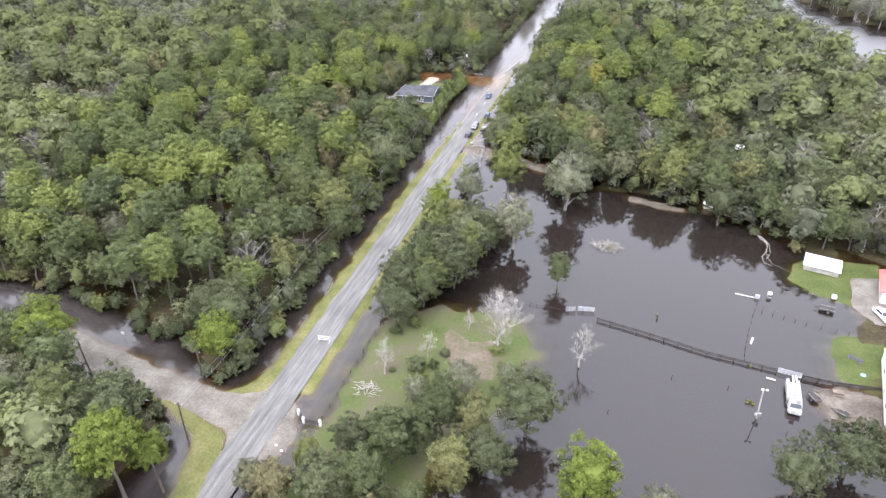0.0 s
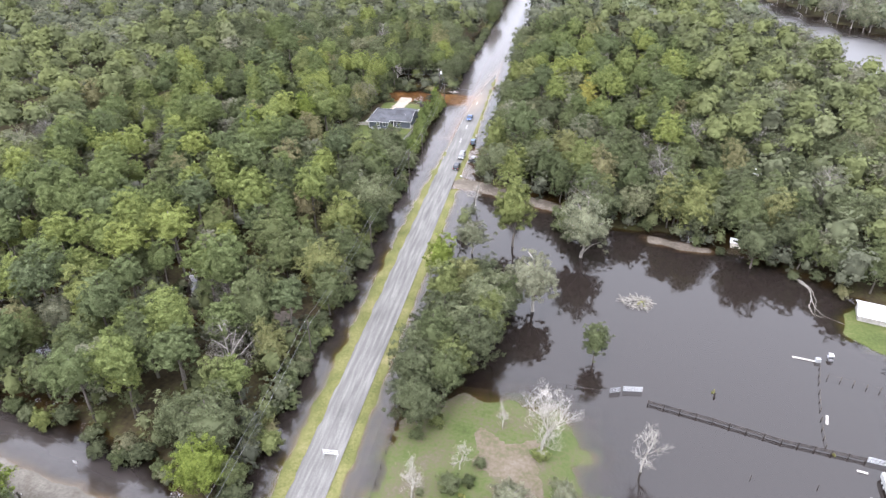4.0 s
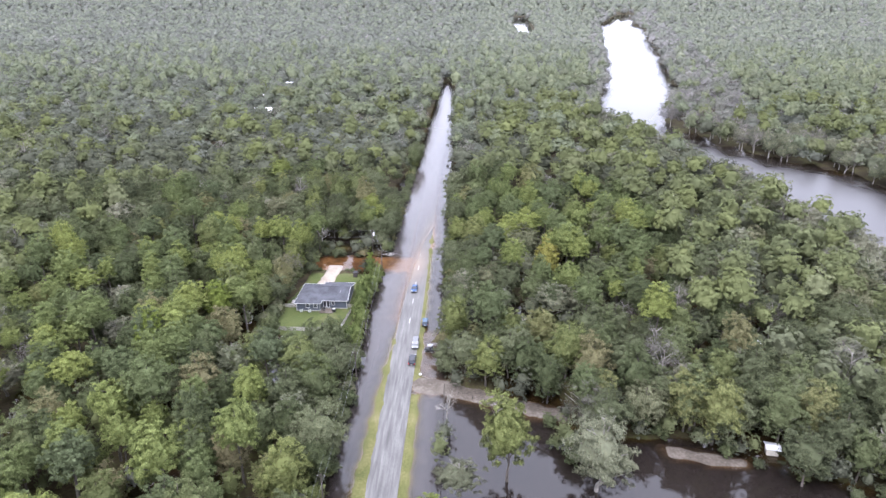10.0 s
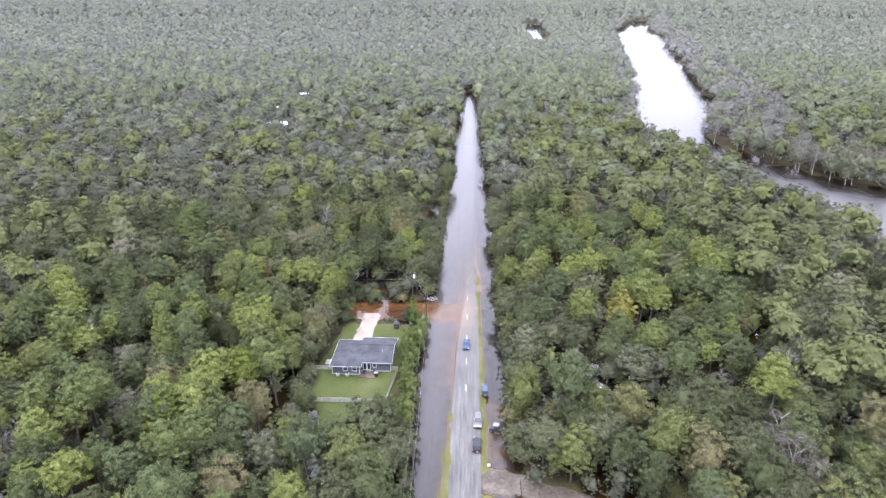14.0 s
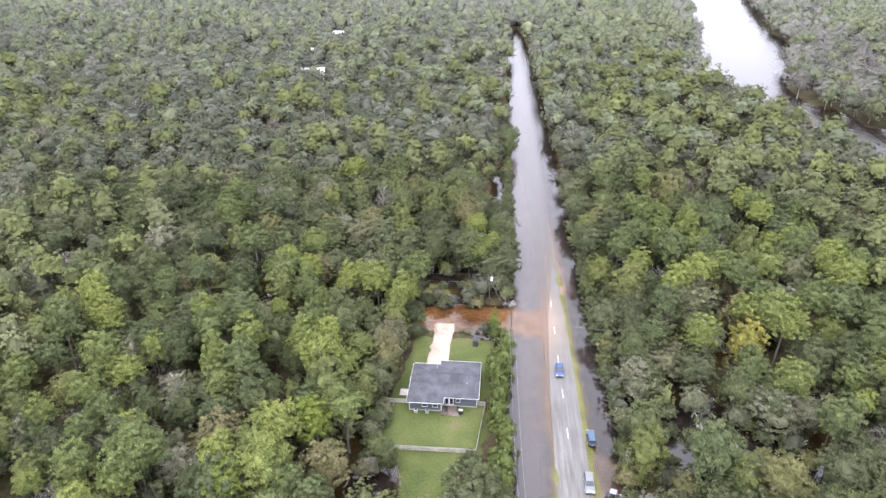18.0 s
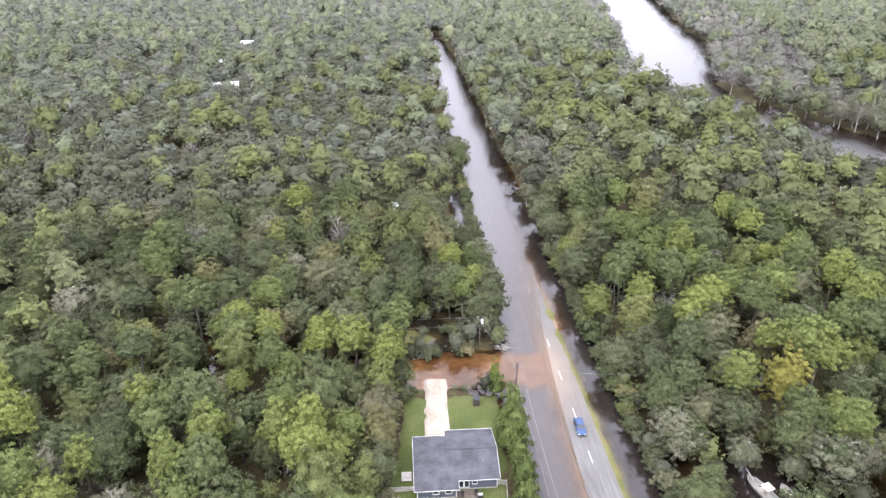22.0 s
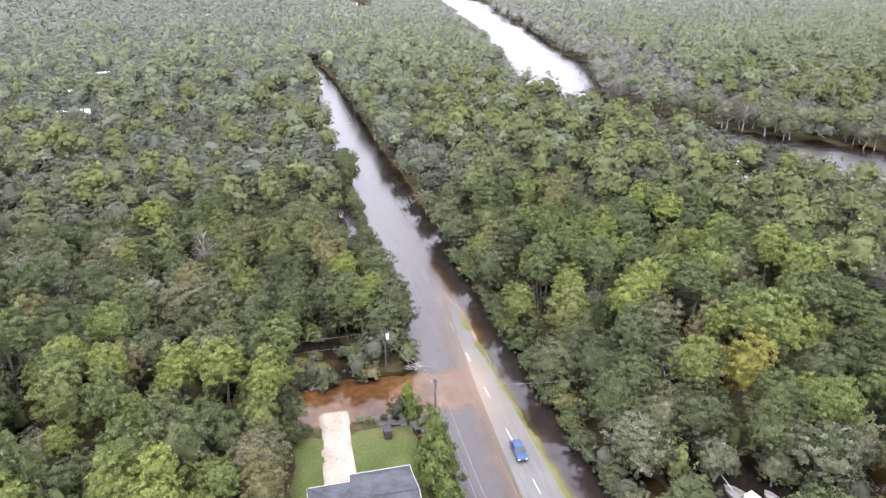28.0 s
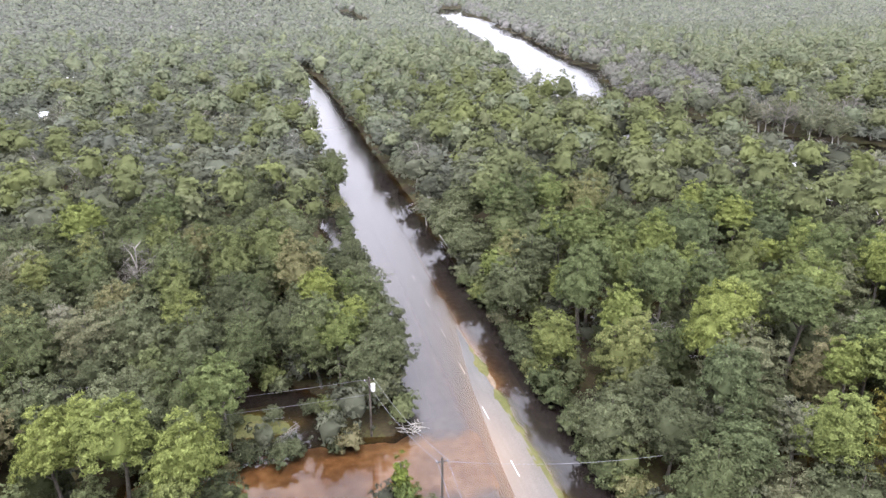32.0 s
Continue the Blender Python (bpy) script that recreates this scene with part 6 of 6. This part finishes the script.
# the white utility truck with its boom folded along the top
M_TRUCK = plain("dull_white_truck_paint", (0.40, 0.40, 0.39), 0.5, 0.0, 0.2, 2.0)
truck = thing("bucket_truck", 30.5, 110.8, -0.35, "white bucket truck parked in flood water", "truck")
truck.rotation_euler = (0, 0, radians(176))
truck.scale = (0.92, 0.86, 0.9)
part("cab", profile_body([(2.2, 0.7), (2.2, 2.5), (3.6, 2.5), (4.2, 1.75), (4.9, 1.6), (4.9, 0.7)], 2.3, 0.9), M_TRUCK, truck)
part("windscreen", solid([(-0.95, 3.68, 2.42), (0.95, 3.68, 2.42), (1.02, 4.25, 1.78), (-1.02, 4.25, 1.78), (-0.95, 3.6, 2.38), (0.95, 3.6, 2.38), (1.02, 4.15, 1.74), (-1.02, 4.15, 1.74)], [(0, 1, 2, 3), (7, 6, 5, 4), (0, 4, 5, 1), (2, 6, 7, 3), (1, 5, 6, 2), (0, 3, 7, 4)]), M_GLASS, truck)
part("chassis", box((1.0, 9.0, 0.3), (0, 0.2, 0.6), 0.03), M_BLACK, truck)
for s in (-1, 1):
    for k in range(3):
        part("locker", box((0.55, 1.9, 1.1), (s * 0.95, -3.6 + 2.0 * k, 0.85), 0.03), M_TRUCK, truck)
    bar("outrigger", truck, M_GREYMETAL, (s * 1.2, 1.6, 0.3), (s * 1.2, 1.6, 1.5), 0.2, 0.2)
    bar("grab_rail", truck, M_TRUCK, (s * 1.0, -4.3, 2.3), (s * 1.0, 1.6, 2.3), 0.05, 0.05)
part("bed", box((1.5, 6.2, 0.12), (0, -1.5, 1.1), 0.02), M_STEEL, truck)
part("turret", drum(0.45, 1.0, (0, 1.4, 1.9)), M_TRUCK, truck)
bar("boom", truck, M_TRUCK, (0.25, 1.5, 2.9), (0.25, -4.6, 2.75), 0.34, 0.4)
bar("boom", truck, M_TRUCK, (-0.25, -4.4, 3.1), (-0.25, 2.8, 3.15), 0.3, 0.34)
part("bucket", box((0.8, 0.8, 1.0), (-0.3, 3.4, 2.6), 0.08, 1.1), M_TRUCK, truck)
for s in (-1, 1):
    for y in (3.6, -2.2, -3.3):
        w = part("wheel", drum(0.48, 0.3, (s * 0.98, y, 0.48), "x"), M_TYRE, truck)
        part("rim", drum(0.28, 0.32, (s * 0.99, y, 0.48), "x", 10), M_STEEL, w)
    part("headlight", box((0.3, 0.08, 0.2), (s * 0.8, 4.9, 1.0), 0.03), M_LAMP_CLEAR, truck)

flood = thing("light_pole", 23.9, 104.0, 0.0, "pale pole with two white floodlights and a meter box", "light pole")
bar("shaft", flood, M_PLANK, (0, 0, -0.6), (-0.2, 0.6, 6.2), 0.22, 0.22, round_=True)
for s in (-0.35, 0.35):
    part("lamp_head", box((0.4, 0.3, 0.28), (s, 0.5, 6.1), 0.06), M_WHITE, flood)
bar("bracket", flood, M_GREYMETAL, (-0.5, 0.55, 6.05), (0.5, 0.55, 6.05), 0.06, 0.06)
part("meter_box", box((0.5, 0.3, 0.7), (0.2, -0.2, 0.9), 0.03), M_GREYMETAL, flood)
part("meter_box", box((0.35, 0.3, 0.5), (-0.35, -0.15, 0.8), 0.03), M_STEEL, flood)
bar("conduit", flood, M_GREYMETAL, (0.2, -0.2, 0), (0.2, -0.2, 1.0), 0.06, 0.06)

M_OLIVE = foliage("olive_weed", [(0.0, (0.17, 0.17, 0.06)), (1.0, (0.22, 0.21, 0.08))])


def weed(x, y, s, label):
    me = crown_mesh("weed_leaves", *crown(int(900 + 7 * x + y), 1.6, 1.1, -0.4, 5, 14, 200, 0.26, "round", False, size=(0.16, 0.3))[:3])
    me.materials.append(M_OLIVE)
    ob = tagged(new("shrub", me), label, "shrub", "drowned shrubs")
    ob.matrix_basis = Matrix.LocRotScale((x, y, -0.5), Euler((0, 0, x)), (s, s, s))


weed(23.0, 107.6, 0.9, "olive shrub drowned to its top")
weed(23.9, 118.2, 0.7, "olive shrub drowned beside the fence")
weed(6.6, 129.6, 0.6, "tiny tree top above the pond")
weed(-34.5, 98.0, 0.8, "low shrub on the wet lawn")
stub = thing("post", 6.6, 128.6, 0.0, "short dark stump in the pond", "post")
bar("shaft", stub, M_DARKWOOD, (0, 0, -0.6), (0, 0, 0.9), 0.35, 0.35, round_=True)
for x, y in ((19.5, 110.5), (9.6, 110.4), (28.3, 101.5), (-1.0, 98.0)):
    st = thing("post", x, y, 0.0, "short dark post standing in the pond", "post", "posts in the pond")
    bar("shaft", st, M_DARKWOOD, (0, 0, -0.6), (0.2, 0.3, 0.7), 0.16, 0.16, round_=True)

# the long white shed, the red-roofed house and the white mobile home
shed = thing("shed", 42.6, 159.2, 0.25, "long white metal shed on the lawn", "shed")
shed.rotation_euler = (0, 0, radians(-13))
for a, b in (((-3.6, -2.6), (3.6, -2.6)), ((-3.6, 2.6), (3.6, 2.6)), ((-3.6, -2.5), (-3.6, 2.5)), ((3.6, -2.5), (3.6, 2.5))):
    wall("wall", shed, M_PLANK, a, b, 0.0, 1.75, thick=0.1)
RIBS = 12
for k in range(RIBS):
    x0, x1 = -3.9 + 7.8 * k / RIBS, -3.9 + 7.8 * (k + 1) / RIBS - 0.03
    part("roof_sheet", slab([(x0, -3.1, 1.6), (x1, -3.1, 1.6), (x1, 0, 2.5), (x0, 0, 2.5)], 0.06), M_METALROOF, shed)
    part("roof_sheet", slab([(x0, 0.01, 2.5), (x1, 0.01, 2.5), (x1, 3.1, 1.6), (x0, 3.1, 1.6)], 0.06), M_METALROOF, shed)

red = thing("house", 56.6, 151.6, 0.3, "cream farmhouse with a red metal roof", "house")
red.rotation_euler = (0, 0, radians(-12))
for a, b in (((-3.4, -4.6), (6, -4.6)), ((-3.4, 4.6), (6, 4.6)), ((-3.4, -4.5), (-3.4, 4.5)), ((6, -4.5), (6, 4.5))):
    wall("wall", red, M_WHITE, a, b, 0.0, 2.8, [(2.0, 3.0, 1.0, 2.2)] if a[0] == b[0] else [])
rw = part("window", box((0.04, 0.96, 1.16), (-3.4, -2.0, 1.02), 0.0), M_GLASS, red)
for k in range(14):
    y0, y1 = -5.2 + 10.4 * k / 14, -5.2 + 10.4 * (k + 1) / 14 - 0.03
    part("roof_sheet", slab([(-4.2, y0, 2.75), (1.3, y0, 4.5), (1.3, y1, 4.5), (-4.2, y1, 2.75)], 0.07), M_RED, red)
    part("roof_sheet", slab([(1.31, y0, 4.5), (6.8, y0, 2.75), (6.8, y1, 2.75), (1.31, y1, 4.5)], 0.07), M_RED, red)

home = thing("mobile_home", 48.2, 116.8, 0.3, "long white mobile home at the edge of the yard", "mobile home")
home.rotation_euler = (0, 0, radians(-11))
for a, b in (((-2.1, -9.6), (2.1, -9.6)), ((-2.1, 9.6), (2.1, 9.6)), ((-2.1, -9.5), (-2.1, 9.5)), ((2.1, -9.5), (2.1, 9.5))):
    wall("wall", home, M_WHITE, a, b, 0.5, 2.9, [(3.0, 4.2, 1.3, 2.2), (8.0, 8.9, 0.7, 2.5), (13.0, 14.2, 1.3, 2.2)] if a[0] == b[0] else [], 0.1)
for y in (-5.9, 4.1):
    part("window", box((0.04, 1.16, 0.86), (-2.1, y, 1.32), 0.0), M_GLASS, home)
part("door", box((0.05, 0.86, 1.78), (-2.1, -1.05, 0.71), 0.0), M_CREAM, home)
part("skirting", box((4.0, 19.0, 0.5), bevel=0.01), M_GREYMETAL, home)
for s in (-1, 1):
    part("roof", slab([(s * 2.35, -9.9, 2.86), (0, -9.9, 3.3), (0, 9.9, 3.3), (s * 2.35, 9.9, 2.86)][::s], 0.08), M_METALROOF, home)
car("sedan", 51.6, 142.2, 0.3, 200, P_WHITE, "white car parked on gravel before the house")
whitebox = thing("utility_box", 43.2, 146.8, 0.3, "small white utility box on the lawn", "utility box")
part("casing", box((0.9, 0.8, 0.75), bevel=0.05), M_WHITE, whitebox)
pad = thing("paddling_pool", 43.9, 121.2, 0.1, "small blue paddling pool on the lawn", "paddling pool")
part("shell", drum(0.45, 0.22, (0, 0, 0.13), r2=0.5), plain("pool_blue", (0.18, 0.38, 0.52), 0.4), pad)
for x, y in ((42.8, 126.0), (44.0, 125.2)):
    cr = thing("crate", x, y, 0.2, "grey crate beside the flooded lawn", "crate", "grey crates")
    part("body", box((1.2, 0.9, 0.5), bevel=0.03), M_GREYMETAL, cr)
    part("lid", box((1.26, 0.96, 0.07), (0, 0, 0.5), 0.02), M_BLACK, cr)

# ---------------------------------------------------------------- driftwood


def brushpile(x, y, z, n, spread, length, label, name="driftwood_pile", material=None):
    g = np.random.default_rng(int(abs(x * 13 + y)))
    pile = thing(name, x, y, z, label, "driftwood")
    for k in range(n):
        a, r = g.uniform(0, 6.28), spread * math.sqrt(g.random())
        p = np.array([r * math.cos(a), r * math.sin(a) * 0.7, g.uniform(0.0, 0.7) * (1 - r / spread) + 0.05])
        d = g.normal(size=3) * (1, 1, 0.25)
        d /= np.linalg.norm(d)
        l = length * g.uniform(0.4, 1.0)
        me = mesh_from("branch", *tube([tuple(p - d * l / 2), tuple(p + g.normal(size=3) * 0.08), tuple(p + d * l / 2)], [0.05, 0.04, 0.015], 4))
        me.materials.append(material or M_DEAD)
        new("branch", me).parent = pile
    return pile


brushpile(-6.0, 155.0, 0.0, 170, 3.4, 3.4, "tangled grey branches on a small pond islet", "brush_islet", M_PALEBARK)
weed(-5.0, 154.6, 1.1, "yellow-green weed on the brush islet")
brushpile(-43.5, 91.0, 0.2, 40, 2.6, 2.8, "bleached fallen branches on the lawn")
brushpile(-71.2, 284.0, 0.0, 30, 1.6, 2.4, "pale driftwood lodged at the road corner")
brushpile(-52.2, 220.6, 0.0, 26, 1.5, 2.6, "broken branches round the utility vehicle")
g5 = np.random.default_rng(55)
snake = thing("fallen_tree", 30.0, 166.0, 0.0, "long bleached fallen tree lying in the water", "driftwood")
COURSE = np.array([(28.8, 174), (30.4, 171), (31.6, 168.5), (31.2, 164.5), (30.2, 161.0), (30.8, 157.5), (33.8, 156.0)])
for k in range(4):
    t = np.linspace(0.15 * k, 6 - 0.5 * k, 26)
    bend = np.cumsum(g5.normal(size=(26, 2)) * 0.13, axis=0)
    px, py = np.interp(t, range(7), COURSE[:, 0]) + bend[:, 0], np.interp(t, range(7), COURSE[:, 1]) + bend[:, 1]
    tm = mesh_from("limb", *tube(list(zip(px - 30.0, py - 166.0, 0.06 + 0.1 * np.abs(np.sin(t * 2 + k)))), list(np.linspace(0.075, 0.02, 26)), 4))
    tm.materials.append(M_DEAD)
    new("limb", tm).parent = snake
fallen = thing("fallen_pole", -50.6, 344.0, 0.0, "long pale fallen pole leaning out of the trees", "pole")
bar("shaft", fallen, M_PLANK, (0.9, -23.0, 0.3), (-0.6, 14.0, 1.6), 0.26, 0.26, round_=True)

# ---------------------------------------------------------------- boats among the trees


M_HULL = plain("weathered_white_hull", (0.22, 0.21, 0.195), 0.5, 0.0, 0.3, 1.5)


def boat(x, y, turn, l, w, label, console):
    b = thing("boat", x, y, 0.0, label, "boat", "boats among the trees")
    b.rotation_euler = (0, 0, radians(turn))
    outline = [(-0.5, -0.5), (-0.5, 0.15), (-0.36, 0.36), (0.0, 0.5), (0.36, 0.36), (0.5, 0.15), (0.5, -0.5)]
    n = len(outline)
    vs = [(x_ * w, y_ * l, 0.85) for x_, y_ in outline] + [(x_ * w * 0.66, y_ * l * 0.9, -0.15) for x_, y_ in outline] + [(x_ * w * 0.86, y_ * l * 0.93, 0.85) for x_, y_ in outline] + [(x_ * w * 0.74, y_ * l * 0.88, 0.35) for x_, y_ in outline]
    fs = [tuple(range(2 * n - 1, n - 1, -1)), tuple(range(3 * n, 4 * n))]
    for i in range(n):
        j = (i + 1) % n
        fs += [(i, n + i, n + j, j), (i, j, 2 * n + j, 2 * n + i), (2 * n + i, 2 * n + j, 3 * n + j, 3 * n + i)]
    part("hull", solid(vs, fs), M_HULL, b)
    part("console", box((w * 0.4, l * 0.14, 0.7), (0, console, 0.35), 0.05), M_CREAM, b)
    bar("windscreen", b, M_GLASS, (-w * 0.2, console + l * 0.07, 1.15), (w * 0.2, console + l * 0.07, 1.15), 0.03, 0.3)
    for yy in (-0.3, 0.12):
        part("bench", box((w * 0.66, l * 0.07, 0.3), (0, yy * l, 0.35), 0.03), M_PLANK, b)
    part("outboard", box((0.4, 0.5, 0.8), (0, -l * 0.5 - 0.2, 0.5), 0.08), M_BLACK, b, "black outboard motor")
    if l > 6:
        bar("mast", b, M_WHITE, (0, l * 0.3, 0.8), (-0.3, l * 0.55, 2.2), 0.08, 0.08)
        for s in (-1, 1):
            bar("top_strut", b, M_STEEL, (s * w * 0.3, -0.2, 0.8), (s * w * 0.28, -0.4, 2.2), 0.05, 0.05)
        part("sun_top", box((w * 0.7, 1.7, 0.06), (0, -0.4, 2.2), 0.03), M_CREAM, b)


boat(-31.9, 237.8, 17, 8.4, 2.5, "white cabin boat moored among flooded trees", 0.3)
boat(-27.9, 236.9, 4, 5.0, 1.8, "small pale open boat beside the cabin boat", 0.0)

# ---------------------------------------------------------------- roofs showing through the woods


def hidden_roof(x, y, z, w, d, turn, material, label):
    h = thing("house", x, y, 0.0, label, "house", "houses hidden in the woods")
    h.rotation_euler = (0, 0, radians(turn))
    for a, b in (((-w / 2, -d / 2), (w / 2, -d / 2)), ((-w / 2, d / 2), (w / 2, d / 2)), ((-w / 2, -d / 2 + 0.1), (-w / 2, d / 2 - 0.1)), ((w / 2, -d / 2 + 0.1), (w / 2, d / 2 - 0.1))):
        wall("wall", h, M_CREAM, a, b, -0.3, z)
    for s in (-1, 1):
        part("roof", slab([(-w / 2 - 0.4, s * (d / 2 + 0.4), z), (w / 2 + 0.4, s * (d / 2 + 0.4), z), (w / 2 + 0.4, 0, z + d * 0.22), (-w / 2 - 0.4, 0, z + d * 0.22)][::-s], 0.1), material, h)


ROOFS = [
    (-93.0, 357.0, 4.6, 7.0, 5.5, 10), (-184.0, 515.0, 6.0, 13.0, 7.0, 5), (-193.0, 630.0, 6.0, 12.0, 7.0, 0), (-196.0, 572.0, 6.0, 8.0, 6.0, 20),
    (61.3, 211.5, 4.5, 6.0, 6.0, 15), (26.2, 219.5, 4.5, 5.0, 4.0, 30), (18.5, 184.0, 1.6, 2.2, 1.8, -10), (-107.5, 316.0, 2.8, 4.0, 3.4, 5), (65.0, 380.0, 4.0, 6.0, 4.5, 30),
]
for x, y, z, w, d, turn in ROOFS:
    hidden_roof(x, y, z, w, d, turn, M_METALROOF, "white-roofed building half hidden among trees")

signpost = thing("sign", -96.0, 91.2, 0.0, "small white sign standing in the flood", "sign")
bar("post", signpost, M_GREYMETAL, (0, 0, -0.5), (0, 0, 1.2), 0.06, 0.06)
part("panel", box((0.7, 0.05, 0.6), (0, 0, 0.8), 0.01), M_WHITE, signpost)
litter = thing("cooler_box", -54.6, 208.8, 0.2, "small white cooler box lying on the verge", "cooler box")
part("body", box((0.6, 0.4, 0.35), bevel=0.04), M_WHITE, litter)
part("lid", box((0.64, 0.44, 0.08), (0, 0, 0.35), 0.03), M_WHITE, litter)
